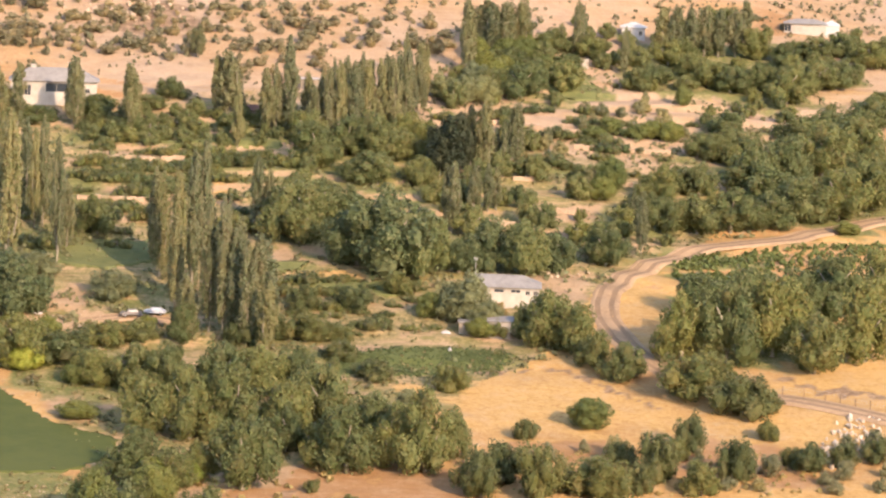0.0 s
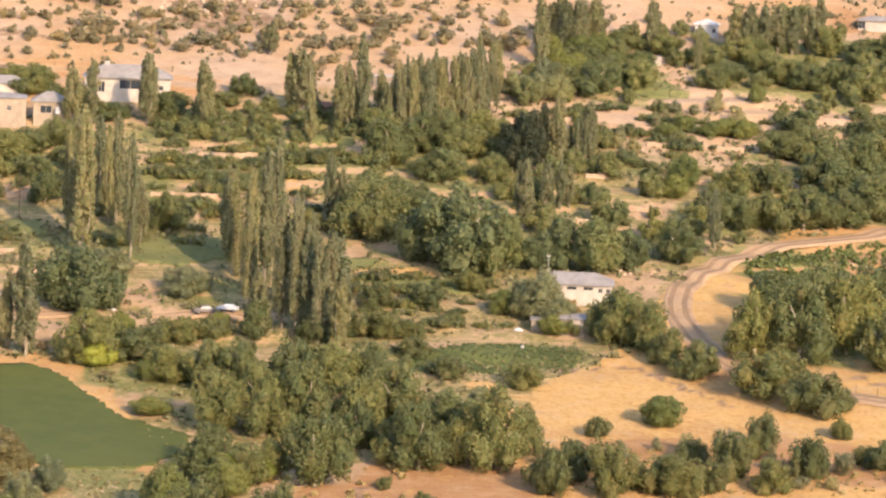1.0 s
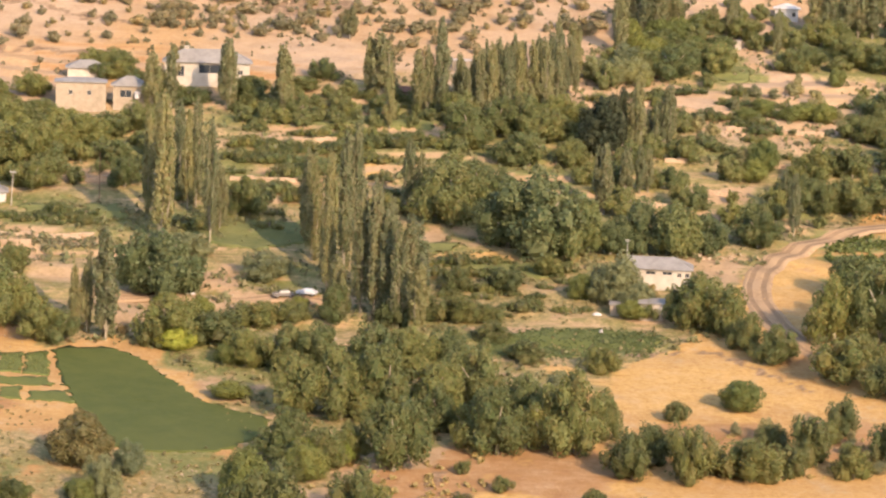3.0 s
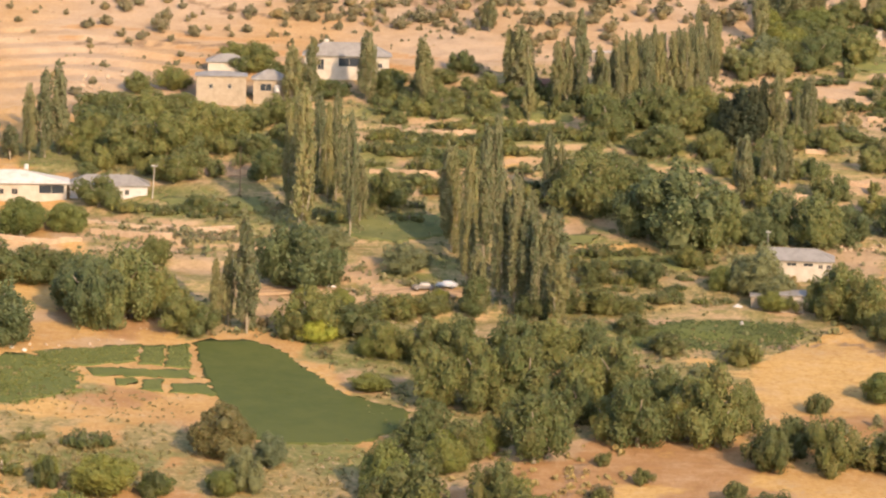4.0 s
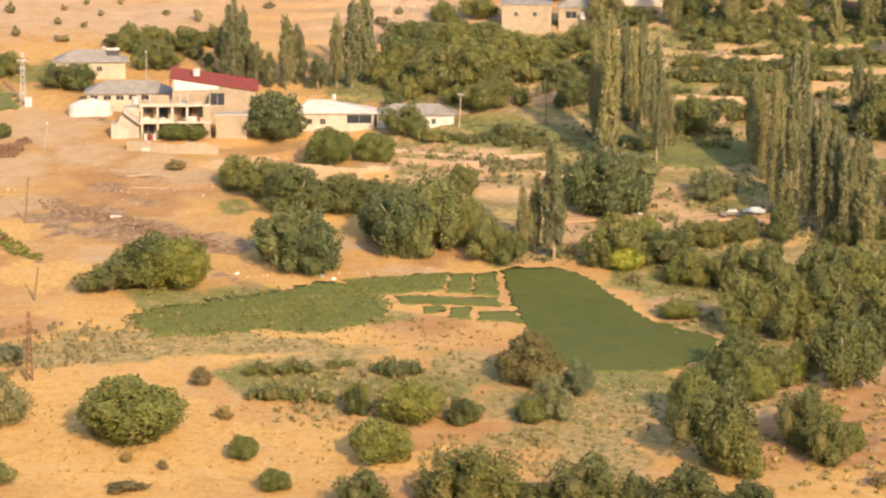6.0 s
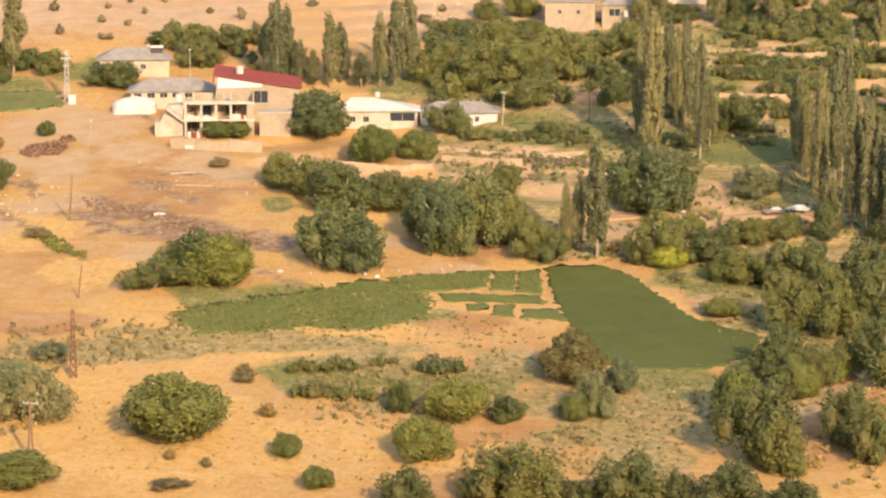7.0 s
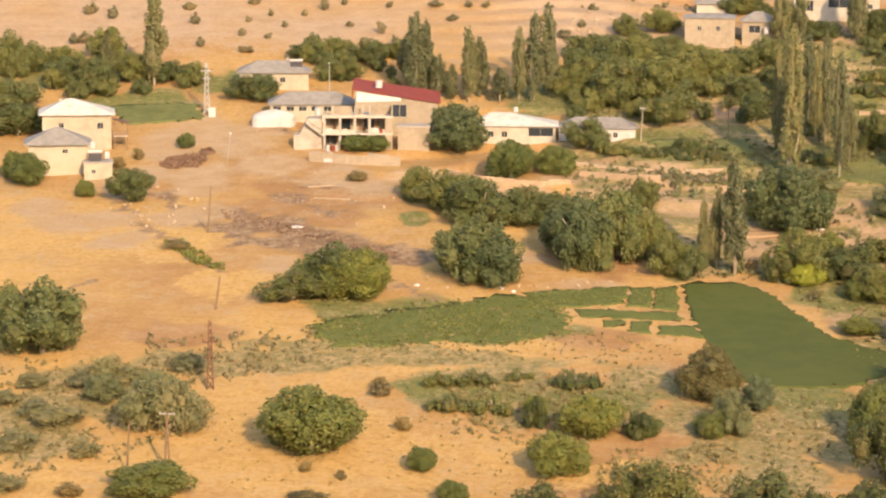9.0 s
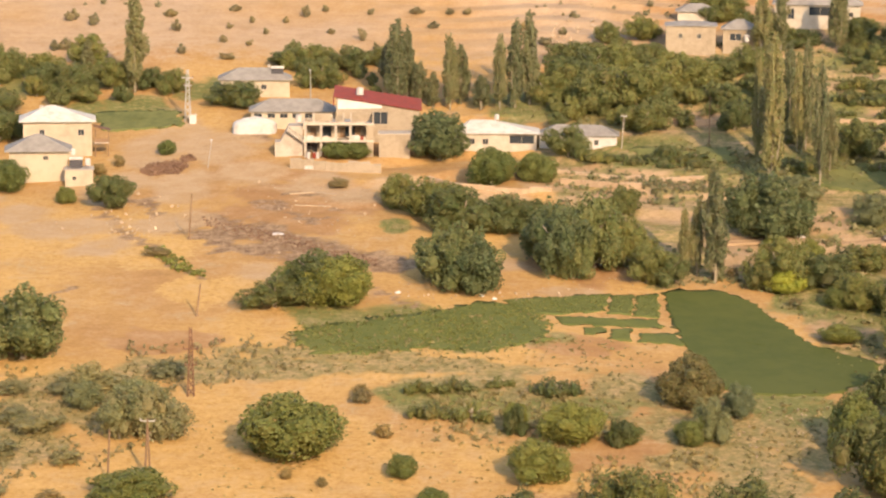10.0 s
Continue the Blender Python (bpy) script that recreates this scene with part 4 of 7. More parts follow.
def porch(m):
    ob = thing("porch", "brown timber porch with a lean-to roof on the house side", "porch", m)
    for u in (-1.4, 1.4):
        for v in (-1.6, 1.6):
            part("post", Shape().box(u - 0.09, v - 0.09, -1.5, u + 0.09, v + 0.09, 5.6).mesh("post", WOOD), ob)
    part("deck", Shape().box(-1.6, -1.8, 2.7, 1.6, 1.8, 2.95).mesh("deck", CONCRETE), ob)
    part("railing", Shape().box(-1.6, -1.8, 2.95, 1.6, -1.7, 3.85).box(1.5, -1.7, 2.95, 1.6, 1.8, 3.85).mesh("railing", WOOD), ob)
    part("roof", Shape().add([(-1.8, -2, 6.4), (1.9, -2, 5.5), (1.9, 2, 5.5), (-1.8, 2, 6.4), (-1.8, -2, 6.5), (1.9, -2, 5.6), (1.9, 2, 5.6), (-1.8, 2, 6.5)],
         [(4, 5, 6, 7), (3, 2, 1, 0), (0, 1, 5, 4), (1, 2, 6, 5), (2, 3, 7, 6), (3, 0, 4, 7)]).mesh("porch_roof", RUST), ob)


porch(facing(-157.3, 673.7))

grey_house = house("low long house with a grey hip roof", -118.3, 695.5, 19.0, 9.0, 4.0, rise=2.4, over=0.6, wall=CREAM,
                   windows=[(-8.0, 3.1, 1.8, 1.1), (-5.0, 3.1, 1.8, 1.1), (-2.2, 3.1, 1.8, 1.1), (0.6, 3.1, 1.8, 1.1), (3.4, 3.1, 1.8, 1.1)])


def balcony_house(x, y):
    """An unfinished two-storey house of bare concrete: slabs on pillars, a stair flight, an end wall and a half-built top floor."""
    ob = thing("unfinished_house", "unfinished concrete house with open balconies and outside stairs", "house", facing(x, y) @ Matrix.Translation((0, 3.5, 0)))
    for z in (3.2, 6.9):
        part("floor_slab", Shape().box(-7.6, -3.5, z, 7.8, 5, z + 0.4).mesh("floor_slab", WHITE), ob)
    part("back_wall", Shape().box(-7.4, 1.2, -2.5, 6.1, 1.5, 3.2).box(-7.4, 1.2, 3.6, 6.1, 1.5, 6.9).mesh("back_wall", BRICKWORK), ob)
    part("end_wall", Shape().box(6.11, -3.2, -2.5, 6.4, 5, 3.19).box(6.11, -3.2, 3.61, 6.4, 5, 6.89).box(6.4, -3.45, -2.5, 7.7, -3.15, 3.19).box(6.4, -3.45, 3.61, 7.7, -3.15, 6.89).mesh("end_wall", BRICKWORK), ob)
    for u in (-7.1, -3.7, -0.5, 2.7):
        for z0, z1 in ((-2.5, 3.2), (3.6, 6.9)):
            part("pillar", Shape().box(u - 0.26, -3.3, z0, u + 0.26, -2.85, z1).mesh("pillar", CONCRETE), ob)
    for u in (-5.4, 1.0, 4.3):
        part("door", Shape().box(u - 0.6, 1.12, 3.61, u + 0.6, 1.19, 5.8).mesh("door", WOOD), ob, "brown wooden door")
    # Added dark panels: the shade of the ground-floor recess put into colour.
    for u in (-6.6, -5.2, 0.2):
        part("door", Shape().box(u - 0.62, 1.12, -0.2, u + 0.62, 1.19, 2.4).mesh("door", DARK), ob, "dark panel standing in for the shade under the balcony")
    # Panes enlarged so that dark glass carries the balcony's shade.
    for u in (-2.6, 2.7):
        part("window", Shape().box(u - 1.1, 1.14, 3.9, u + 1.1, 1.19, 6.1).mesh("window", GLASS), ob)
    for a, b, top in ((-7.5, -3.95, 4.35), (-3.45, -0.75, 4.2), (2.95, 6.05, 4.45)):
        part("parapet", Shape().box(a, -3.4, 3.61, b, -3.25, top).mesh("parapet", WHITE), ob)
    part("parapet", Shape().box(-7.5, -3.4, 7.31, 6.05, -3.2, 7.6).mesh("parapet", CONCRETE), ob)
    part("upper_wall", Shape().box(-5.5, 0.6, 7.31, -1.2, 0.85, 9.0).box(-0.6, 0.6, 7.31, 1.4, 0.85, 8.5).box(2.6, 0.6, 7.31, 7.7, 0.85, 9.2).box(7.45, -3.4, 7.31, 7.7, 0.6, 9.2).mesh("upper_wall", BRICKWORK), ob)
    for u in (-5.3, 1.2, 2.8):
        part("column", Shape().box(u - 0.17, -1.6, 7.31, u + 0.17, -1.26, 9.4).mesh("column", CONCRETE), ob)
    part("stair_wall", Shape().box(-13.8, -2.2, -2.5, -7.7, 2.5, 3.0).add([(-12.6, -2.2, 3.0), (-7.7, -2.2, 3.0), (-7.7, -2.2, 6.6), (-10.8, -2.2, 6.6), (-12.6, 2.5, 3.0), (-7.7, 2.5, 3.0), (-7.7, 2.5, 6.6), (-10.8, 2.5, 6.6)],
         [(0, 1, 2, 3), (7, 6, 5, 4), (3, 2, 6, 7), (0, 3, 7, 4), (1, 5, 6, 2)]).mesh("stair_wall", CONCRETE), ob)
    flight = Shape()
    for k in range(15):
        flight.box(-11.2 + 0.26 * k, -3.6, 6.0 - 0.19 * (k + 1) - 0.25, -10.92 + 0.26 * k, -2.25, 6.0 - 0.19 * (k + 1))
    part("stair", flight.mesh("stair", WHITE), ob)
    part("rail", Shape().tube((-11.1, -3.55, 6.6), (-7.3, -3.55, 3.9), 0.05, 0.05, 5).mesh("rail", DARK), ob)
    for u, w, z, mat in ((-6.0, 1.3, 3.7, TARP), (-2.6, 0.9, 3.6, WHITE), (3.8, 1.6, 3.8, TARP), (5.2, 0.7, 3.6, ROOF_RED)):
        part("hung_cloth", Shape().box(u - w / 2, -3.47, z, u + w / 2, -3.42, z + 0.95).mesh("hung_cloth", mat), ob, "cloth hung over the balcony edge")
    return ob


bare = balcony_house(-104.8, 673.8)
water_tank(fixed(bare, -8.6, 0.5, 6.6), 0.7, 1.7)


def red_house(x, y):
    # The large window is dark glass standing in for a shaded terrace recess.
    ob = house("tan house under a red sheet-metal roof with a white gable", x, y, 18.5, 8.0, 7.2, "shed", 3.0, 0.5, BRICKWORK, ROOF_RED, windows=[(0.6, 5.5, 3.2, 2.8)])
    part("gable", Shape().add([(-8.9, -4.1, 7.5), (0.9, -4.1, 7.7), (0.9, -4.1, 8.45), (-8.9, -4.1, 9.95), (-8.9, -4.02, 7.5), (0.9, -4.02, 7.7), (0.9, -4.02, 8.45), (-8.9, -4.02, 9.95)],
         [(0, 1, 2, 3), (7, 6, 5, 4), (0, 4, 5, 1), (1, 5, 6, 2), (2, 6, 7, 3), (3, 7, 4, 0)]).mesh("gable", PAINT), ob, "white gable cladding")
    part("fascia", Shape().box(-9.95, -4.6, 8.2, -9.8, 4.5, 10.35).mesh("fascia", ROOF_RED), ob)
    return ob


red = red_house(-98.2, 688.9)
water_tank(fixed(red, -4.0, -1.0, 9.75), 0.8, 1.7, 0.6)
house("flat-roofed tan annex below the red roof", -92.6, 675.4, 6.8, 5.0, 5.0, "flat", wall=BRICKWORK, cover=CONCRETE, over=0.2, name="annex")

# The wide right-hand window puts the porch recess's shade into dark glass.
long_white = house("white house with a pale metal hip roof and a wide window as its shaded porch", -70.9, 684.8, 17.0, 9.0, 4.2, rise=2.4, over=0.7, wall=WHITE, cover=ROOF_WHITE,
                   windows=[(-5.8, 2.4, 1.3, 1.3), (-2.8, 2.4, 1.3, 1.3), (5.2, 2.9, 5.5, 1.9)], ridge=(-6.0, -1.5))
water_tank(fixed(long_white, -0.3, 0.6, 6.3), 0.5, 1.2, 0.4)
house("low white house with a pale grey roof", -53.5, 688.0, 17.0, 8.0, 3.0, rise=2.0, over=0.6, wall=TARP, windows=[(-6.0, 1.3, 1.8, 1.6), (4.0, 1.6, 1.0, 1.2)])
far_house = house("cream house with a grey roof below the hill", -131.7, 721.1, 16.0, 9.0, 4.0, rise=2.4, over=0.7, windows=[(2.0, 2.4, 1.3, 1.2), (-3.0, 2.4, 1.3, 1.2)])
chimney(fixed(far_house, 3.2, 0.4, 5.7), 0.6, 1.3)
solar_heater(fixed(far_house, 5.2, -2.2, 4.75))
house("tall tan block house with a flat pale roof", -32.3, 761.6, 12.0, 9.0, 7.0, rise=0.9, over=0.4, wall=BRICKWORK, cover=ROOF_GREY, windows=[(-2.5, 4.6, 1.0, 1.2), (2.0, 4.6, 1.0, 1.2)])
house("small white house with a blue-grey roof", -32.0, 786.7, 9.5, 7.0, 3.0, rise=1.8, wall=WHITE)
small = house("small tan house with a grey hip roof", -20.6, 763.6, 8.0, 7.0, 5.8, rise=2.2, wall=BRICKWORK, windows=[(-1.0, 4.0, 2.8, 1.8)])
water_tank(fixed(small, 1.8, -4.6, 2.6), 0.7, 1.6, 0.5)
# Middle window widened: its dark glass replaces the shaded porch recess.
big = house("long white two-storey house with a grey hip roof", -2.1, 782.0, 21.0, 10.0, 5.8, rise=3.0, wall=WHITE, over=0.7,
            windows=[(-6.5, 3.6, 1.6, 2.6), (0.6, 4.3, 5.4, 2.2), (8.2, 3.6, 1.2, 1.2)])
chimney(fixed(big, -5.2, 0.5, 8.2), 1.2, 1.2)
chimney(fixed(big, 3.8, 0.5, 8.2), 0.7, 1.9)
roadside = house("white roadside house with a grey sheet roof", 91.5, 636.9, 14.0, 9.0, 4.3, "hip", 2.0, 0.5, WHITE, ridge=(-6.6, 3.6),
                 windows=[(-1.3, 3.6, 2.0, 0.7), (2.1, 3.6, 2.0, 0.7), (4.6, 3.3, 0.9, 0.9), (6.2, 3.3, 0.9, 0.9)])
house("low grey shed with a light sheet roof beside the house", 87.8, 616.6, 4.6, 7.0, 3.4, "gable", 0.5, 0.4, CONCRETE, ROOF_GREY, name="shed")
house("low lean-to with a flat tin roof under trees", 82.7, 619.7, 5.5, 4.0, 2.2, "flat", wall=BRICKWORK, cover=ROOF_GREY, over=0.3, name="lean_to")
house("small white hillside house", 155.8, 857.3, 6.4, 6.0, 3.2, rise=1.3, wall=TARP, cover=ROOF_WHITE, windows=[(-1.5, 1.7, 1.2, 1.6), (2.0, 1.7, 1.0, 1.2)])
house("low house with a grey roof on the hillside", 207.2, 870.0, 11.5, 7.0, 3.0, rise=1.2, wall=CONCRETE, windows=[(-5.0, 1.8, 2.0, 2.0)])
house("white gabled wing of the hillside house", 214.2, 868.5, 4.5, 6.0, 3.0, rise=1.3, wall=TARP, cover=ROOF_WHITE, over=0.3, name="house_wing")
house("small pale hut among the trees", 137.6, 826.0, 1.6, 1.8, 2.3, "flat", wall=CONCRETE, cover=CONCRETE, over=0.1, name="hut")
house("red-brown tin shed between poplars", 47.5, 771.0, 9.0, 5.0, 2.2, "gable", 1.2, 0.4, BRICKWORK, RUST, name="shed")
house("low mud-walled shed with a pale roof", 64.0, 798.0, 8.0, 5.0, 2.6, "flat", wall=BRICKWORK, cover=CONCRETE, over=0.2, name="shed")


def brick_stack(m, w, d, hgt):
    ob = thing("brick_stack", "uneven stack of tan building blocks on the unfinished floor", "brick stack", m, "stacks of blocks")
    rng = np.random.default_rng(int(w * 100))
    for k in range(int(hgt / 0.25)):
        for i in range(int(w / 0.6)):
            if rng.uniform() > 0.15 * k:
                part("brick", BLOCK, ob, m=Matrix.Translation((-w / 2 + 0.6 * i + 0.3, rng.uniform(-0.1, 0.1), 0.25 * k + 0.125)))


BLOCK = Shape().box(-0.28, -0.2, -0.122, 0.28, 0.2, 0.122).mesh("brick", BRICKWORK)
for _u, _w, _h in ((-6.3, 1.9, 1.0), (-3.0, 2.5, 0.8), (0.5, 1.9, 1.2), (4.2, 2.5, 0.8)):
    brick_stack(fixed(bare, _u, -2.3, 7.3), _w, 0.4, _h)


def barrel(m, mat, label):
    ob = thing("barrel", label, "barrel", m, "barrels by the house")
    part("drum", Shape().tube((0, 0, -0.3), (0, 0, 1.0), 0.42, 0.42, 12).mesh("drum", mat), ob)
    part("rim", Shape().tube((0, 0, 1.0), (0, 0, 1.06), 0.45, 0.45, 12).mesh("rim", STEEL), ob)


for _u, _m, _l in ((-6.4, TARP, "white plastic barrel under the balcony"), (-5.2, ROOF_RED, "red plastic barrel under the balcony"), (-4.4, TARP, "white plastic barrel under the balcony"), (-2.4, ROOF_RED, "red plastic barrel under the balcony")):
    barrel(fixed(bare, _u, -4.0, 0.0), _m, _l)

# ---- wild growth between the terraces ----
def scattered(points, count, seed, gap):
    rng = np.random.default_rng(seed)
    p = np.array(points)
    lo, hi = p.min(0), p.max(0)
    out = []
    for _ in range(count * 12):
        x, y = rng.uniform(lo[0], hi[0]), rng.uniform(lo[1], hi[1])
        if len(out) < count and inside(points, np.array([x]), np.array([y]))[0] and all((x - a) ** 2 + (y - b) ** 2 > gap * gap for a, b in out):
            out.append((x, y))
    return rng, out


def poplar_row(rows):
    poplars([(x, y, h * 1.3, h * 0.27) for x, y, h, w in rows])


def thicket(points, count, seed, low, high, gap, kind):
    rng, spots = scattered(points, count, seed, gap)
    rows = []
    for x, y in spots:
        h = low + (high - low) * rng.uniform(0, 1) ** 1.6
        rows.append((x, y, h, h * rng.uniform(0.8, 1.35)))
    kind(rows)


thicket([(-50.2, 682.7), (-26.7, 680.9), (-26.3, 670.9), (-48.3, 673.9)], 16, 100, 1.5, 3.0, 3.5, hedges)
thicket([(111.0, 795.4), (157.2, 807.1), (151.3, 774.6), (107.5, 767.2)], 10, 101, 1.8, 3.6, 3.5, grey_bushes)
thicket([(162.0, 800.9), (207.3, 803.6), (202.1, 782.0), (157.3, 775.8)], 16, 102, 3.0, 4.5, 5.0, orchard_trees)
thicket([(109.1, 780.4), (119.3, 781.3), (115.3, 752.2), (105.3, 750.2)], 8, 103, 3.0, 5.0, 4.0, orchard_trees)
thicket([(5.6, 774.3), (56.1, 772.7), (54.7, 750.6), (5.6, 748.2)], 34, 104, 3.0, 5.0, 4.5, orchard_trees)
thicket([(3.6, 734.6), (35.4, 739.3), (36.1, 724.8), (5.0, 720.9)], 26, 105, 2.0, 3.6, 3.5, hedges)
thicket([(87.0, 745.6), (113.4, 738.9), (107.9, 690.4), (80.6, 684.8)], 12, 106, 4.0, 7.5, 5.0, orchard_trees)
thicket([(130.6, 863.5), (222.7, 873.2), (214.7, 840.1), (124.6, 819.8)], 30, 107, 3.0, 4.6, 5.0, orchard_trees)
thicket([(108.4, 835.2), (128.7, 838.7), (125.0, 811.4), (107.2, 812.2)], 14, 108, 5.0, 7.5, 4.5, bushes)
thicket([(-24.5, 867.2), (26.5, 880.5), (25.3, 824.1), (-23.0, 826.8)], 70, 109, 1.2, 3.2, 4.0, scrub)
thicket([(26.2, 870.0), (98.4, 857.0), (93.0, 833.9), (25.4, 828.9)], 45, 110, 1.2, 3.0, 5.0, scrub)
thicket([(43.4, 834.8), (69.3, 839.1), (70.3, 813.0), (46.6, 807.9)], 14, 111, 2.0, 4.0, 5.0, scrub)
thicket([(5.5, 770.2), (55.5, 777.0), (53.9, 729.6), (6.8, 722.1)], 40, 112, 1.5, 4.0, 4.0, hedges)
thicket([(45.7, 657.4), (80.3, 655.5), (74.9, 617.0), (44.3, 615.9)], 26, 113, 1.2, 3.2, 4.0, hedges)
thicket([(112.8, 793.0), (162.3, 799.1), (148.6, 734.1), (104.4, 728.7)], 20, 114, 1.5, 4.0, 4.0, hedges)
thicket([(112.8, 793.0), (162.3, 799.1), (148.6, 734.1), (104.4, 728.7)], 14, 115, 1.5, 3.6, 4.0, grey_bushes)
thicket([(91.5, 732.9), (148.9, 743.1), (137.8, 683.7), (111.4, 685.5), (89.4, 691.9)], 22, 116, 3.0, 6.5, 5.0, orchard_trees)
thicket([(-11.3, 622.9), (20.8, 615.5), (12.6, 579.2), (-10.2, 577.7)], 16, 117, 2.0, 5.0, 5.0, bushes)
thicket([(-64.1, 735.5), (-14.2, 734.7), (-14.7, 705.5), (-61.6, 707.9)], 22, 118, 3.5, 6.5, 6.0, orchard_trees)
thicket([(53.1, 759.8), (90.6, 775.3), (88.0, 725.5), (53.3, 720.2)], 20, 119, 4.0, 8.5, 6.0, orchard_trees)
thicket([(151.5, 851.0), (228.5, 861.8), (214.4, 805.3), (151.1, 802.9)], 20, 120, 3.5, 6.0, 6.0, orchard_trees)
thicket([(156.5, 776.2), (211.4, 793.0), (189.1, 704.1), (144.5, 698.5)], 16, 121, 5.0, 10.0, 7.0, orchard_trees)
thicket([(97.0, 808.1), (133.6, 835.5), (129.1, 795.1), (96.1, 786.3)], 12, 124, 4.0, 8.0, 6.0, orchard_trees)
thicket([(-13.6, 715.7), (24.7, 719.2), (23.6, 674.1), (-12.5, 669.9)], 18, 125, 2.0, 4.5, 5.0, hedges)
thicket([(35.9, 739.1), (59.8, 738.3), (56.1, 686.3), (36.2, 685.0)], 14, 126, 2.0, 4.5, 5.0, hedges)
thicket([(72.2, 547.3), (149.1, 546.8), (142.8, 521.8), (69.8, 519.1)], 26, 127, 2.0, 4.4, 4.0, grey_bushes)
thicket([(-203.7, 744.9), (-161.8, 745.3), (-155.6, 716.3), (-191.5, 699.1)], 16, 128, 4.0, 8.0, 6.0, orchard_trees)
thicket([(-134.4, 755.1), (-105.3, 755.4), (-103.6, 724.5), (-124.5, 737.4)], 10, 129, 3.0, 6.0, 5.0, orchard_trees)
thicket([(-65.1, 737.1), (-26.8, 742.5), (-23.9, 701.4), (-59.4, 703.3)], 18, 130, 3.5, 6.5, 6.0, orchard_trees)
thicket([(63.3, 788.2), (95.5, 822.1), (93.0, 771.0), (61.4, 760.7)], 14, 131, 7.0, 12.0, 6.0, poplar_row)
thicket([(-61.8, 852.8), (47.5, 875.7), (45.2, 826.1), (-58.5, 809.7)], 75, 132, 1.5, 3.6, 5.0, scrub)
thicket([(47.5, 875.7), (117.5, 880.0), (102.9, 835.2), (46.6, 823.8)], 30, 133, 1.5, 3.6, 6.0, scrub)
thicket([(-162.5, 841.1), (-44.4, 851.4), (-39.0, 806.7), (-143.1, 814.2)], 16, 134, 1.2, 2.6, 9.0, scrub)



def undergrowth():
    rng = np.random.default_rng(77)
    x, y = rng.uniform(-130, 215, 26000), rng.uniform(520, 840, 26000)
    keep = inside(VALLEY, x, y) & (np.sin(x * 0.13 + 2) * np.sin(y * 0.21) + np.sin(x * 0.05 - y * 0.09) + rng.uniform(-0.8, 0.8, len(x)) > -0.1)
    x, y = x[keep][:9000], y[keep][:9000]
    tagged(tufts("undergrowth", x, y, rng.uniform(0.4, 1.3, len(x)) * rng.choice([0.7, 1, 1.5], len(x)), LEAF_POPLAR, 12, 7, 0.8), "weedy green undergrowth on the terraces", "weeds", kind="stuff")
    x, y = rng.uniform(-150, 120, 9000), rng.uniform(465, 720, 9000)
    keep = (patches(WEEDS + GRASS, x, y) > 0.35)
    x, y = x[keep][:1800], y[keep][:1800]
    tagged(tufts("dry_weeds", x, y, rng.uniform(0.3, 0.9, len(x)), LEAF_WEED, 13, 6, 0.8), "dusty weeds on the slope", "weeds", kind="stuff")


undergrowth()


def hillside_scrub():
    rng = np.random.default_rng(78)
    x, y = rng.uniform(-260, 260, 9000), rng.uniform(790, 975, 9000)
    keep = (np.sin(x * 0.05 + 1) * np.sin(y * 0.07) + 0.5 * np.sin(x * 0.17 - y * 0.11) + rng.uniform(-1, 0.8, 9000) + 0.004 * x > 0.25) & ~inside(VALLEY, x, y)
    x, y = x[keep][:3000], y[keep][:3000]
    tagged(tufts("hillside_tufts", x, y, rng.uniform(0.35, 1.2, len(x)) * rng.choice([0.7, 1, 1.9], len(x)), LEAF_SCRUB, 14, 9, 0.9), "small dusty scrub tufts on the bare hillside", "scrub", kind="stuff")


hillside_scrub()

# ---- trees and bushes ----
poplars([(-10.4, 782.7, 10.9, 4.2), (2.8, 767.4, 16.4, 5.7), (16.6, 760.0, 16.9, 6.0), (40.6, 770.5, 17.5, 7.6), (41.7, 750.1, 15.3, 3.4), (37.8, 772.0, 15.0, 4.5), (49.0, 760.8, 17.0, 5.4), (51.5, 761.4, 16.3, 4.1), (54.5, 760.4, 23.3, 5.4), (60.8, 762.0, 11.3, 4.1), (64.1, 760.6, 15.6, 4.1), (66.9, 761.2, 17.3, 4.1), (70.5, 762.2, 18.5, 4.4), (74.3, 766.8, 17.7, 4.4), (77.5, 767.5, 18.3, 4.4), (80.6, 767.1, 18.9, 4.4)])
poplars([(84.3, 771.9, 18.4, 4.2), (90.1, 794.8, 16.6, 4.9), (113.3, 832.7, 13.7, 6.9), (117.1, 832.3, 14.3, 6.9), (121.2, 835.1, 14.1, 6.2), (137.2, 837.4, 13.8, 4.3), (132.9, 839.1, 7.9, 3.5), (147.4, 822.8, 11.6, 2.4), (107.3, 745.8, 11.5, 3.8), (86.8, 691.2, 15.8, 4.7), (93.3, 705.7, 9.9, 4.4), (128.5, 685.3, 11.9, 3.8), (128.8, 699.3, 9.3, 3.6), (43.5, 693.7, 14.5, 3.8), (46.1, 693.8, 13.2, 3.1), (59.7, 766.3, 12.8, 3.9)])
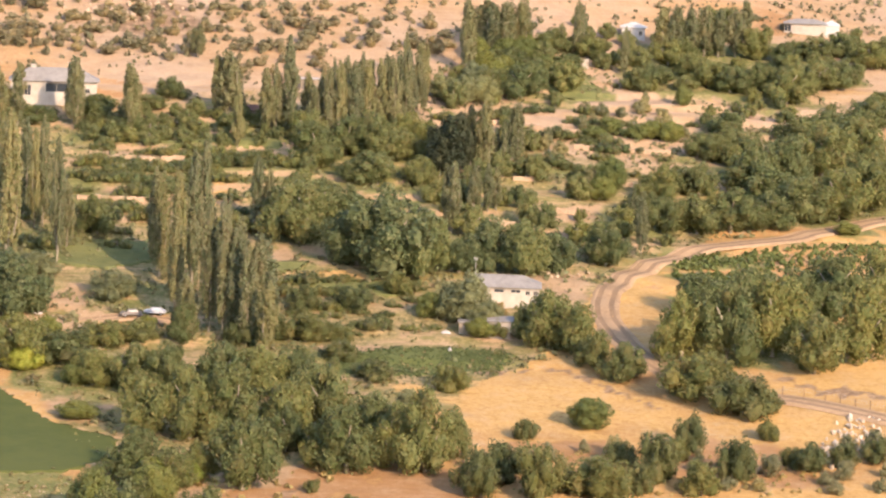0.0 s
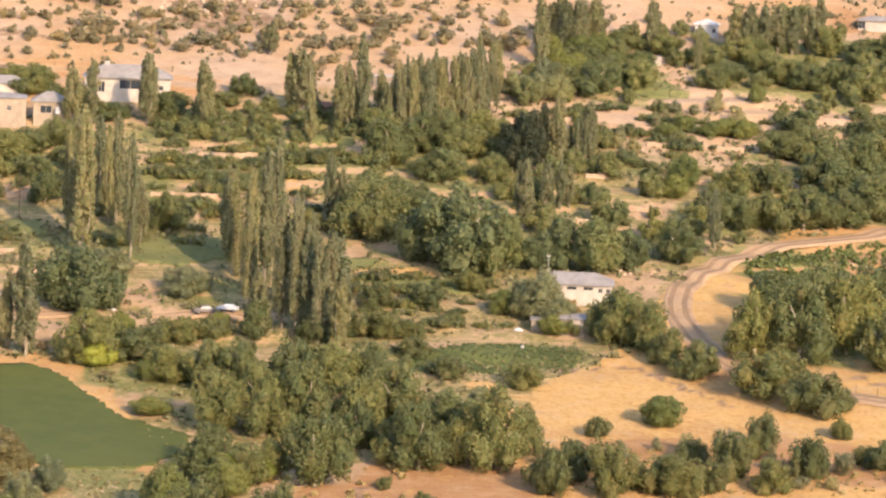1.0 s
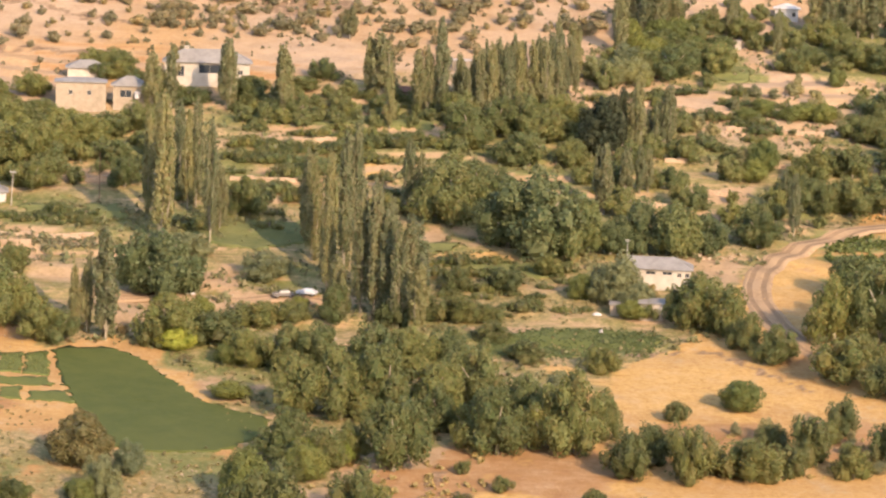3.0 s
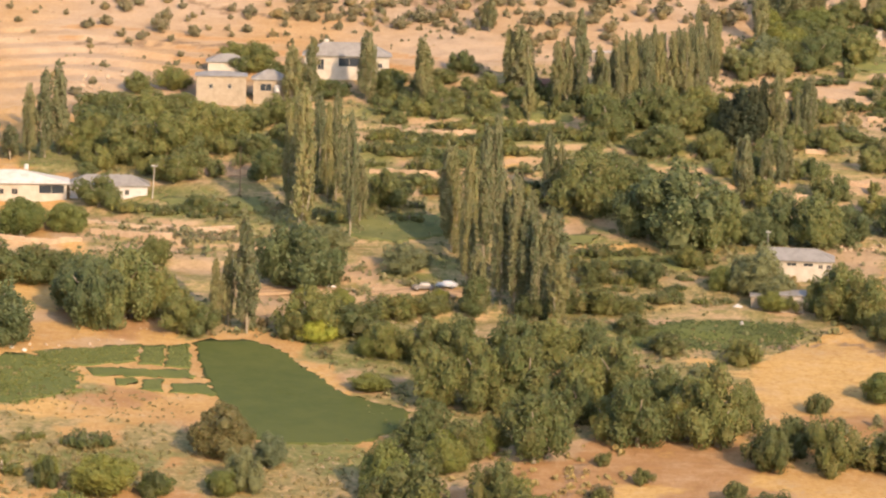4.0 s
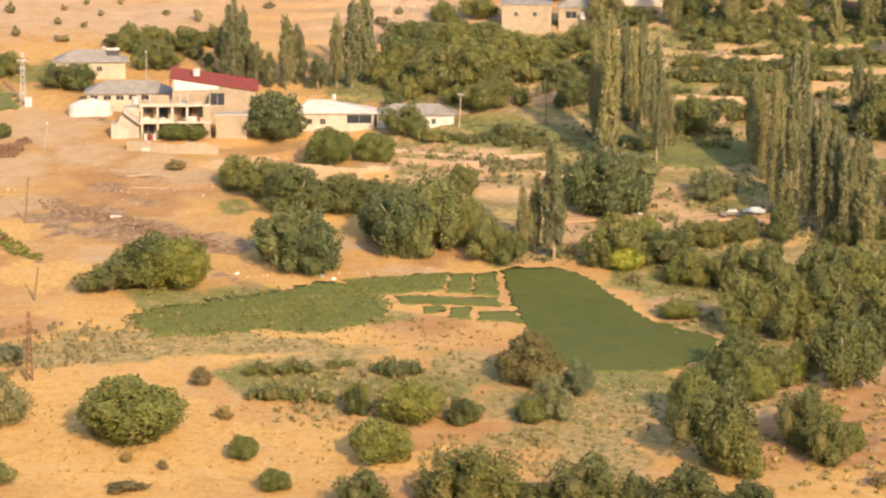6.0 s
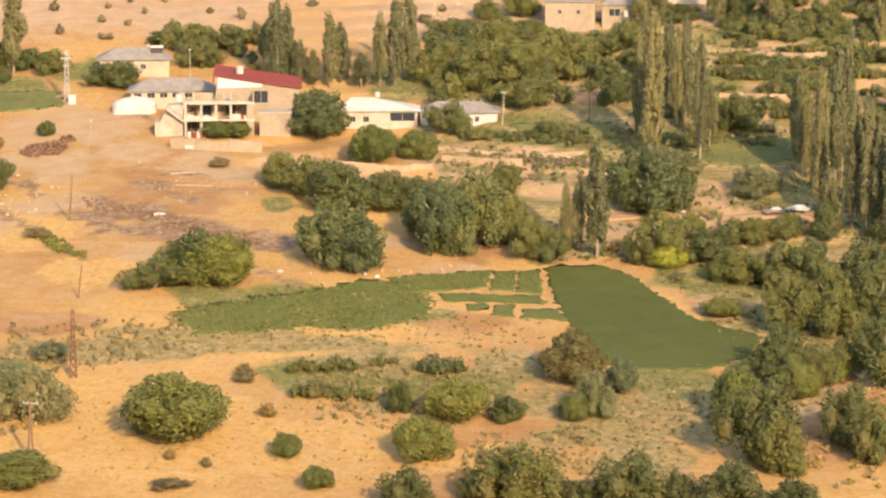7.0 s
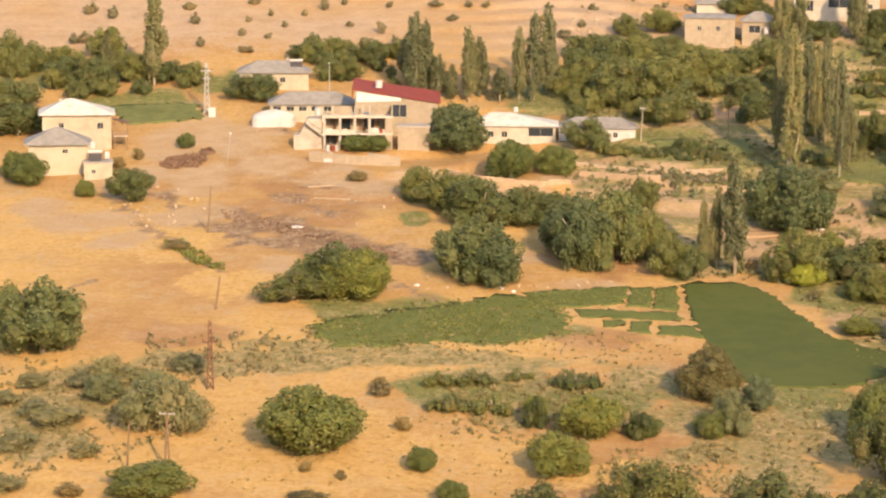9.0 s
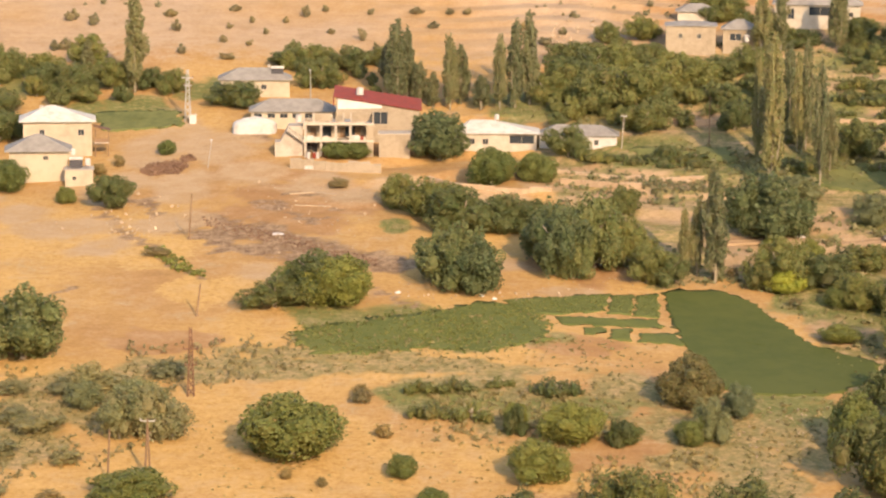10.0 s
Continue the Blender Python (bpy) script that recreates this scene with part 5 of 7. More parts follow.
poplars([(69.6, 773.4, 15.8, 3.9), (73.1, 772.6, 17.0, 3.9), (79.8, 776.1, 16.2, 3.9), (83.5, 781.0, 16.0, 4.0), (63.5, 770.9, 12.9, 3.5), (-10.4, 659.3, 32.0, 5.5), (1.6, 671.1, 13.8, 3.6), (190.0, 869.2, 9.9, 4.8), (-11.3, 669.8, 28.2, 5.5), (-14.0, 679.2, 24.0, 3.6), (-3.7, 686.7, 24.0, 4.5), (-0.4, 660.2, 27.3, 3.7), (-5.5, 685.4, 21.0, 3.1), (-7.6, 700.5, 19.5, 4.6), (20.9, 652.6, 23.1, 5.6), (24.1, 640.4, 27.5, 3.9)])
poplars([(27.4, 647.5, 30.2, 5.3), (29.7, 616.5, 26.0, 4.5), (29.7, 650.1, 32.2, 4.0), (32.2, 613.2, 26.6, 5.0), (34.6, 612.0, 22.9, 5.5), (39.2, 614.5, 21.0, 6.3), (36.4, 608.2, 22.2, 5.0), (40.4, 603.9, 13.6, 4.9), (24.7, 609.3, 13.7, 5.8), (-25.9, 598.1, 13.7, 3.2), (-23.4, 598.5, 14.8, 2.9), (-20.3, 596.7, 24.0, 4.3), (20.0, 665.2, 21.1, 4.1), (-15.1, 761.7, 15.8, 5.5), (-10.8, 763.0, 13.9, 4.9), (3.2, 765.7, 16.5, 5.2)])
poplars([(15.9, 764.0, 15.6, 4.3), (85.5, 693.0, 14.5, 2.5), (87.4, 692.9, 15.3, 3.4), (105.1, 743.9, 11.2, 2.4), (108.5, 747.2, 14.7, 5.8), (127.4, 679.1, 12.9, 3.1), (96.6, 706.4, 11.3, 3.5), (98.6, 707.0, 10.0, 3.2), (34.7, 820.3, 9.1, 4.9), (104.8, 817.4, 19.8, 5.5), (111.5, 835.6, 13.3, 8.3), (117.6, 835.5, 14.1, 8.3), (122.3, 836.3, 13.3, 7.3), (148.1, 825.1, 12.1, 2.3), (138.7, 841.5, 12.6, 5.1), (161.9, 846.5, 12.8, 6.2)])
poplars([(165.7, 846.1, 13.6, 6.2), (169.7, 846.1, 13.1, 6.2), (173.8, 847.0, 13.6, 6.2), (177.7, 846.8, 13.4, 6.2), (182.5, 847.6, 12.8, 6.2), (-160.4, 721.9, 24.0, 6.7), (-175.7, 738.9, 7.0, 3.8), (-98.4, 720.8, 21.0, 6.6), (-96.1, 723.5, 17.9, 4.5), (-102.0, 731.9, 12.6, 4.1), (-85.7, 719.4, 16.8, 5.1), (-83.5, 722.6, 13.8, 4.7), (-74.0, 717.9, 17.7, 4.0), (-70.7, 719.9, 20.8, 5.5), (-67.6, 722.3, 21.8, 5.5), (-93.1, 721.3, 9.7, 4.7)])
poplars([(-78.4, 718.4, 8.3, 4.7), (-19.7, 594.9, 22.3, 6.1), (-89.8, 720.4, 8.1, 4.5), (39.7, 616.8, 20.2, 8.3), (35.6, 615.6, 22.9, 4.5), (23.2, 626.3, 21.6, 4.1), (99.3, 735.5, 17.1, 5.6), (106.1, 748.3, 9.8, 3.0), (108.3, 746.8, 8.4, 2.7), (104.1, 750.0, 7.4, 2.5)])

broadleaves([(118.1, 672.0, 9.7, 8.6), (97.0, 612.7, 11.9, 11.6), (101.0, 607.2, 10.7, 9.3), (93.3, 616.8, 7.8, 6.6), (103.6, 596.9, 7.2, 7.6), (108.3, 588.4, 7.7, 8.8), (143.4, 697.7, 9.0, 10.9), (151.4, 698.9, 10.1, 12.2), (159.7, 700.7, 8.9, 12.3), (170.6, 708.3, 11.4, 13.8), (178.4, 707.5, 12.7, 13.8), (188.9, 717.6, 12.9, 14.1), (163.2, 730.0, 11.7, 14.2), (173.6, 740.3, 11.9, 14.4), (183.0, 744.7, 13.3, 14.5), (195.4, 755.0, 13.5, 14.8)])
broadleaves([(164.4, 756.3, 8.4, 11.8), (157.2, 755.6, 7.2, 10.3), (182.9, 775.8, 7.2, 12.1), (194.0, 779.7, 7.3, 12.2), (205.9, 786.4, 8.6, 13.9), (136.4, 697.0, 8.5, 8.6), (139.2, 723.2, 8.8, 8.9), (146.9, 728.4, 6.7, 9.7), (149.3, 810.2, 6.3, 8.8), (155.1, 817.4, 6.2, 10.4), (169.1, 819.2, 7.5, 10.4), (174.7, 814.9, 7.4, 10.4), (166.4, 827.4, 6.5, 9.1), (182.7, 816.7, 8.7, 10.4), (188.6, 808.8, 10.8, 11.8), (198.4, 818.5, 8.6, 12.0)])
broadleaves([(205.5, 822.6, 7.6, 10.6), (218.4, 837.8, 7.6, 12.3), (187.2, 846.3, 9.1, 9.3), (195.8, 841.8, 6.6, 9.3), (161.8, 836.1, 6.5, 9.1), (172.3, 858.9, 6.7, 9.4), (180.8, 870.1, 6.8, 9.5), (166.0, 841.8, 6.8, 7.7), (110.0, 803.6, 7.2, 10.1), (117.0, 800.5, 9.4, 11.5), (124.8, 814.7, 6.0, 11.7), (116.8, 822.4, 5.9, 13.2), (132.0, 823.1, 5.2, 8.9), (125.7, 832.2, 4.9, 11.9), (141.5, 834.9, 6.5, 9.1), (186.0, 871.8, 6.6, 9.2)])
broadleaves([(204.8, 848.6, 6.3, 10.6), (214.4, 848.7, 6.3, 10.6), (222.8, 843.9, 8.7, 12.1), (212.9, 804.0, 4.8, 10.1), (130.9, 838.3, 6.1, 10.3), (59.8, 738.0, 10.1, 12.3), (67.5, 746.9, 9.0, 10.9), (72.9, 747.3, 10.4, 10.9), (77.9, 742.8, 9.0, 10.9), (82.8, 751.4, 9.2, 9.5), (54.0, 688.4, 13.2, 12.9), (49.0, 687.8, 9.6, 10.0), (59.6, 696.5, 9.7, 10.2), (88.6, 743.9, 7.4, 9.4), (58.1, 752.6, 7.5, 9.1), (68.1, 725.9, 7.1, 10.3)])
broadleaves([(24.3, 609.6, 8.5, 7.4), (8.0, 682.3, 9.3, 9.7), (-18.4, 744.4, 6.9, 9.0), (-31.0, 729.5, 8.5, 13.3), (-39.9, 725.1, 7.6, 13.2), (-47.6, 724.8, 7.0, 13.2), (-54.4, 729.0, 7.0, 11.8), (-24.9, 740.4, 6.1, 10.5), (-61.2, 732.1, 8.4, 11.9), (-35.5, 740.0, 6.7, 10.5), (-47.8, 746.6, 7.3, 10.6), (-60.2, 752.0, 5.9, 10.7), (-19.6, 700.6, 7.0, 8.5), (-28.1, 786.7, 4.9, 7.0), (-23.9, 787.2, 4.8, 7.3), (-20.4, 786.5, 3.7, 6.3)])
broadleaves([(-5.4, 770.0, 4.8, 9.3), (9.9, 781.8, 3.5, 7.9), (-8.2, 771.4, 4.4, 7.8), (21.0, 779.0, 3.9, 9.4), (7.1, 773.8, 5.7, 9.4), (-11.6, 772.5, 6.4, 7.8), (-53.6, 771.1, 5.1, 6.2), (-44.1, 772.5, 6.3, 9.4), (-24.3, 796.6, 4.9, 9.6), (-29.9, 796.6, 5.1, 8.0), (26.9, 787.3, 5.8, 7.9), (-92.3, 571.6, 9.6, 15.3), (-100.0, 566.8, 5.8, 11.3), (-145.5, 633.0, 7.1, 9.2), (-55.0, 680.9, 7.0, 8.9), (-196.4, 727.7, 10.7, 9.1)])
broadleaves([(-191.7, 732.1, 6.6, 7.9), (-185.0, 733.0, 6.4, 9.5), (-174.3, 717.0, 8.7, 12.2), (-166.7, 724.9, 7.7, 9.3), (-189.5, 702.9, 7.2, 12.1), (-182.8, 682.3, 8.0, 14.6), (-134.6, 712.6, 6.3, 12.6), (-118.4, 733.5, 7.4, 9.6), (-113.9, 748.2, 6.0, 10.7), (-107.9, 754.5, 4.6, 10.8), (-128.5, 749.1, 3.8, 9.5), (-122.5, 750.3, 6.1, 9.5), (-58.7, 724.5, 8.7, 10.6), (-50.2, 715.6, 11.0, 13.3), (-42.4, 715.3, 11.2, 11.9), (-36.1, 723.0, 10.1, 10.5)])
broadleaves([(-63.3, 720.8, 7.5, 9.1), (-39.8, 697.5, 6.9, 11.6), (-54.4, 740.5, 7.7, 9.3), (-47.8, 740.8, 7.7, 9.3), (-38.7, 741.4, 5.2, 9.0), (-42.2, 755.2, 4.3, 7.6), (-56.0, 757.8, 3.9, 9.2), (-52.1, 769.7, 3.1, 6.2), (-30.7, 740.2, 4.6, 9.0), (-151.3, 721.5, 6.1, 7.4), (-157.6, 725.6, 4.8, 7.5), (-181.1, 721.3, 7.3, 10.5), (121.3, 599.1, 14.2, 11.7), (130.1, 597.9, 16.7, 12.4), (139.7, 600.6, 16.8, 13.2), (145.6, 589.5, 12.4, 11.0)])
broadleaves([(157.7, 597.6, 16.8, 12.6), (160.0, 633.4, 13.3, 12.3), (132.3, 629.3, 9.9, 14.0), (170.5, 634.4, 14.3, 11.3), (142.1, 630.8, 11.1, 12.9), (150.1, 629.5, 11.1, 12.9), (51.5, 680.2, 13.8, 13.3), (117.5, 668.2, 8.6, 8.8), (62.8, 692.3, 10.0, 10.0), (-8.0, 593.9, 9.5, 10.8), (-85.9, 636.6, 7.7, 8.1), (-79.0, 626.5, 9.6, 12.6), (-70.8, 619.0, 9.5, 14.7), (-62.3, 623.1, 8.0, 12.5), (-37.1, 602.6, 10.5, 9.7), (-32.7, 592.3, 8.0, 8.6)])
broadleaves([(-28.4, 591.7, 6.5, 6.5), (-40.5, 641.5, 7.0, 6.3), (-57.2, 622.6, 7.3, 9.1), (6.9, 581.7, 7.6, 7.8), (14.4, 577.9, 9.7, 9.7), (21.0, 574.7, 10.9, 10.1), (29.7, 576.0, 10.5, 10.5), (37.1, 576.1, 9.7, 9.7), (43.3, 579.8, 8.5, 8.9), (16.4, 553.6, 11.3, 9.3), (23.7, 551.8, 12.5, 10.1), (32.1, 552.9, 13.1, 10.9), (40.1, 549.5, 12.9, 10.5), (47.8, 555.1, 12.2, 10.2), (46.0, 576.4, 8.4, 8.4), (13.0, 528.7, 9.3, 9.3)])
broadleaves([(31.6, 524.0, 12.9, 11.3), (40.3, 544.0, 8.4, 7.8), (50.0, 532.1, 12.5, 10.2), (57.9, 535.5, 11.6, 9.8), (63.7, 532.3, 14.3, 10.2), (69.3, 539.9, 9.5, 6.4), (56.0, 546.7, 11.0, 9.0), (24.4, 529.3, 7.4, 7.4), (19.4, 524.3, 8.1, 8.7), (45.2, 535.9, 7.9, 6.9)])

bushes([(75.3, 631.7, 5.9, 5.7), (84.0, 617.6, 4.3, 6.3), (89.3, 632.3, 3.4, 3.9), (128.9, 730.2, 7.9, 7.5), (124.8, 721.3, 6.4, 7.4), (159.3, 799.2, 5.2, 4.9), (147.1, 771.8, 4.7, 7.9), (142.6, 770.5, 4.3, 6.3), (150.7, 768.0, 5.5, 6.3), (136.1, 774.8, 4.6, 6.3), (130.9, 768.7, 3.9, 6.3), (178.2, 696.7, 3.6, 5.8), (-95.3, 574.3, 7.0, 10.7), (-88.5, 568.3, 9.5, 12.9), (-39.3, 500.3, 7.5, 10.7), (-49.0, 505.3, 5.6, 4.8)])
bushes([(-65.0, 484.9, 4.4, 5.0), (-58.5, 471.9, 3.8, 5.3), (-20.0, 500.7, 4.6, 4.1), (-76.5, 517.6, 2.5, 3.6), (-70.5, 502.1, 2.5, 3.5), (-81.5, 470.3, 1.9, 5.9), (7.6, 505.2, 7.3, 7.3), (25.9, 501.6, 6.3, 7.2), (30.9, 493.0, 5.4, 5.1), (35.2, 477.0, 2.9, 3.4), (41.7, 505.5, 3.0, 4.6), (44.4, 493.6, 2.5, 5.1), (16.2, 518.2, 6.5, 7.5), (-101.0, 650.6, 2.1, 5.3), (-18.2, 503.6, 4.6, 4.1), (-156.3, 635.9, 4.2, 4.8)])
bushes([(-154.3, 658.2, 2.8, 3.6), (-142.6, 673.2, 3.9, 3.9), (-151.3, 664.4, 3.5, 2.5), (-128.5, 598.0, 2.2, 5.0), (-83.3, 482.1, 1.9, 2.0), (-77.0, 479.4, 1.8, 1.8), (-77.1, 520.9, 2.4, 3.5), (-170.6, 644.3, 7.4, 9.5), (-174.9, 648.8, 6.0, 5.4), (-105.5, 468.2, 5.6, 13.1), (-118.0, 466.8, 2.6, 5.0), (-69.9, 663.6, 7.1, 10.3), (-60.5, 667.4, 5.9, 9.2), (-16.6, 599.1, 2.3, 2.7), (-20.8, 503.7, 3.6, 4.1), (3.9, 562.3, 3.7, 8.0)])
bushes([(6.2, 503.7, 10.4, 8.7), (-104.6, 672.6, 3.9, 6.1), (-100.8, 673.5, 3.6, 7.2), (96.6, 559.9, 6.8, 7.5), (-69.4, 657.4, 8.9, 9.6), (-60.4, 664.4, 6.5, 8.0), (-43.2, 483.7, 7.5, 9.5), (-32.6, 481.0, 2.7, 3.2), (-83.9, 490.7, 12.1, 16.5), (-30.9, 500.8, 3.7, 5.7)])

grey_bushes([(-119.6, 484.0, 2.1, 5.5), (-135.9, 514.6, 2.0, 5.8), (-127.6, 497.2, 2.9, 8.5), (-127.3, 516.0, 2.4, 6.8), (-120.3, 519.9, 2.4, 6.8), (-111.9, 527.0, 2.8, 5.9), (-131.4, 486.2, 2.3, 6.5), (-129.2, 467.6, 2.8, 7.2), (-124.2, 519.6, 3.1, 7.8), (-132.4, 501.2, 2.0, 5.7), (-138.6, 506.1, 1.7, 5.8), (-113.4, 495.7, 5.9, 5.6), (-108.2, 495.5, 8.2, 6.5), (-104.7, 496.9, 5.1, 6.5)])

# Columns coloured for the shadow that falls on them from the lit poplar.
shaded_poplars([(87.7, 735.1, 11.2, 6.7), (90.3, 734.1, 13.9, 6.7), (93.3, 734.6, 15.5, 5.9), (96.2, 736.6, 16.1, 5.4), (91.4, 732.2, 12.0, 6.9), (88.4, 731.7, 8.8, 6.6)])

willows([(82.1, 629.7, 10.5, 12.0), (85.5, 622.2, 6.4, 7.5), (78.6, 629.8, 6.1, 6.9), (106.1, 795.1, 7.9, 8.9), (100.1, 794.1, 7.9, 8.9), (96.1, 797.2, 6.4, 9.0), (54.4, 697.4, 9.2, 7.6), (11.7, 638.6, 6.4, 10.4), (105.1, 807.8, 6.3, 8.8), (63.9, 565.1, 5.2, 5.2), (-4.8, 634.2, 6.1, 6.9), (-109.7, 498.3, 9.0, 12.2), (-114.3, 510.5, 5.7, 8.6), (-5.6, 653.7, 4.6, 10.7), (-122.7, 508.8, 4.8, 7.7), (-16.4, 503.9, 7.8, 6.1)])
willows([(-13.0, 516.7, 5.3, 6.3)])

yellow_bushes([(16.8, 524.2, 5.7, 6.0), (22.4, 527.3, 5.3, 5.4), (-5.8, 590.7, 4.9, 7.5)])

scrub([(-12.3, 839.3, 5.1, 9.0), (-7.4, 809.1, 3.1, 3.8), (-0.4, 831.9, 3.4, 4.5), (7.7, 839.7, 3.9, 6.0), (11.3, 821.5, 3.8, 5.9), (17.2, 826.7, 4.7, 6.8), (23.2, 831.7, 3.9, 5.4), (25.8, 849.2, 3.0, 3.7), (27.2, 817.2, 3.4, 3.8), (31.8, 822.7, 4.0, 4.4), (35.0, 830.9, 4.0, 5.1), (38.5, 844.0, 3.0, 3.3), (41.5, 844.5, 2.7, 3.0), (46.8, 828.5, 3.9, 6.0), (52.8, 829.5, 3.9, 5.4), (56.8, 847.4, 3.3, 4.0)])
scrub([(50.6, 816.0, 3.4, 4.4), (61.8, 853.4, 4.1, 5.5), (67.7, 850.0, 4.6, 9.2), (72.5, 853.9, 3.4, 5.5), (76.2, 841.6, 3.0, 3.6), (80.4, 855.8, 3.1, 3.4), (81.5, 842.0, 3.3, 4.0), (88.4, 858.3, 3.0, 3.7), (93.5, 862.9, 2.5, 2.8), (98.6, 852.4, 4.1, 5.5), (102.5, 845.6, 3.2, 4.6), (98.1, 832.6, 5.3, 7.5), (110.9, 864.8, 2.8, 3.1), (-8.2, 856.7, 5.2, 9.2), (-13.6, 830.4, 5.2, 7.5), (2.4, 848.3, 4.0, 6.1)])
scrub([(20.6, 856.5, 4.0, 6.2), (14.5, 850.2, 4.0, 6.1), (46.8, 861.2, 3.1, 3.4), (40.8, 865.5, 3.1, 3.4), (71.2, 867.9, 3.0, 4.1), (61.1, 867.7, 2.7, 3.7), (78.1, 865.4, 2.7, 3.7), (25.1, 789.3, 4.3, 5.1), (44.2, 805.2, 4.7, 5.2), (82.1, 840.2, 4.0, 5.5), (93.2, 836.4, 4.5, 6.0), (-9.3, 834.3, 5.4, 6.0), (63.8, 838.4, 4.1, 4.5), (-60.4, 832.6, 4.3, 4.5), (-66.3, 832.6, 2.7, 2.7), (-69.6, 819.7, 2.9, 3.8)])
scrub([(-64.6, 821.4, 3.1, 4.1), (-50.5, 817.8, 5.4, 5.0), (-49.7, 827.4, 3.5, 3.6), (-41.7, 815.9, 3.5, 3.2), (-55.2, 811.6, 2.6, 2.9), (-60.3, 813.0, 2.3, 2.9), (-63.0, 837.8, 2.4, 2.7), (-68.7, 843.2, 2.2, 2.4), (-33.6, 845.1, 2.1, 3.6), (-28.4, 847.3, 2.1, 3.0), (-20.3, 829.7, 3.4, 5.1), (-16.6, 831.2, 2.7, 3.0), (-11.4, 827.3, 3.8, 3.6), (-7.8, 835.6, 2.7, 3.3), (-56.1, 844.7, 1.9, 2.1), (-67.5, 804.2, 1.8, 2.0)])
scrub([(-24.6, 845.7, 2.6, 4.0), (-28.4, 828.8, 1.9, 2.1), (-44.3, 799.3, 1.8, 2.0), (-188.9, 777.1, 3.3, 4.0), (-182.4, 774.1, 3.7, 3.1), (-184.8, 754.0, 3.2, 4.2), (-187.5, 753.4, 2.8, 2.8), (-155.9, 754.1, 2.5, 2.8), (-161.1, 772.6, 2.8, 3.4), (-164.9, 783.9, 2.5, 3.5), (-147.6, 765.3, 2.3, 2.2), (-143.6, 751.8, 1.6, 3.3), (-141.0, 764.3, 1.7, 2.2), (-144.9, 751.4, 1.9, 2.8), (-131.1, 790.0, 3.5, 2.6), (-126.8, 794.8, 1.8, 2.3)])
scrub([(-122.6, 777.2, 1.7, 2.5), (-114.0, 772.3, 3.7, 2.5), (-109.4, 764.7, 2.3, 2.2), (-143.7, 783.1, 1.8, 2.0), (-138.6, 774.4, 1.8, 2.0), (-149.7, 792.1, 2.0, 3.5), (-135.3, 784.6, 1.8, 2.0), (-97.7, 783.2, 2.0, 3.1), (-94.6, 793.0, 2.0, 2.9), (-64.4, 775.8, 2.3, 2.0), (-90.3, 792.9, 1.8, 2.6), (-103.4, 794.0, 1.9, 4.3), (-148.4, 777.2, 1.5, 2.0), (-114.9, 793.1, 1.8, 2.0), (-67.8, 767.0, 2.4, 4.2), (-74.8, 781.4, 2.3, 2.8)])

shrubs([(70.4, 519.7, 6.7, 7.2), (76.8, 528.2, 7.3, 6.8), (81.3, 518.1, 9.6, 7.7), (84.1, 552.2, 3.9, 4.1), (92.0, 518.7, 7.2, 9.6), (99.1, 538.7, 4.2, 5.0), (104.8, 529.6, 8.4, 8.4), (113.2, 546.3, 6.7, 5.6), (110.3, 522.0, 5.9, 7.3), (117.9, 530.3, 7.7, 6.5), (128.4, 551.7, 4.1, 4.3), (132.0, 534.8, 5.0, 7.5), (129.3, 537.8, 3.4, 4.0), (145.4, 538.4, 4.3, 5.3), (138.6, 536.6, 4.3, 5.6), (87.2, 522.0, 3.9, 4.8)])
shrubs([(99.5, 522.3, 5.5, 5.8), (109.7, 542.5, 4.0, 5.1), (119.2, 576.3, 9.0, 12.0), (126.4, 565.4, 8.0, 10.6), (124.8, 581.1, 6.7, 8.6), (131.0, 567.8, 4.2, 6.4), (83.3, 725.2, 6.8, 7.9), (0.7, 595.8, 6.7, 11.9), (5.5, 589.4, 4.7, 6.4), (-10.6, 592.1, 5.4, 6.5), (40.9, 615.0, 5.8, 9.4), (48.7, 614.2, 5.4, 9.4), (35.9, 609.9, 5.8, 6.7), (54.6, 615.0, 3.8, 7.2), (59.7, 636.2, 5.3, 7.6), (49.5, 635.9, 4.9, 6.9)])
shrubs([(70.1, 647.1, 4.7, 7.1), (8.6, 607.6, 5.1, 9.9), (16.3, 609.5, 4.4, 7.8), (59.7, 587.8, 4.3, 7.5), (54.4, 601.4, 4.0, 7.7), (56.1, 491.0, 4.7, 7.6), (71.7, 518.9, 8.6, 6.7), (41.4, 503.9, 2.8, 3.3), (49.4, 513.1, 2.8, 3.6), (63.8, 503.4, 3.7, 4.7), (60.4, 494.0, 4.6, 5.5), (67.7, 493.8, 5.5, 7.3), (52.0, 491.0, 3.1, 4.5), (45.7, 491.0, 2.2, 5.4), (43.5, 522.4, 2.5, 2.9), (-27.1, 462.9, 10.3, 12.9)])
shrubs([(-32.9, 466.2, 5.2, 6.9), (-9.6, 462.4, 8.6, 10.3), (4.8, 460.6, 7.7, 12.8), (14.1, 459.9, 6.0, 9.4), (-43.9, 463.5, 6.4, 7.7), (9.4, 484.1, 13.4, 12.5), (15.9, 519.4, 5.7, 7.6), (12.8, 479.7, 9.7, 9.7), (23.8, 494.3, 10.0, 8.2), (27.5, 486.5, 8.1, 7.2), (-21.2, 465.8, 4.3, 5.2), (-16.4, 463.4, 4.3, 6.0), (-2.4, 462.6, 6.0, 6.0), (-30.7, 499.8, 4.6, 5.5), (-20.7, 500.8, 3.3, 3.7), (-48.9, 504.0, 5.2, 4.1)])
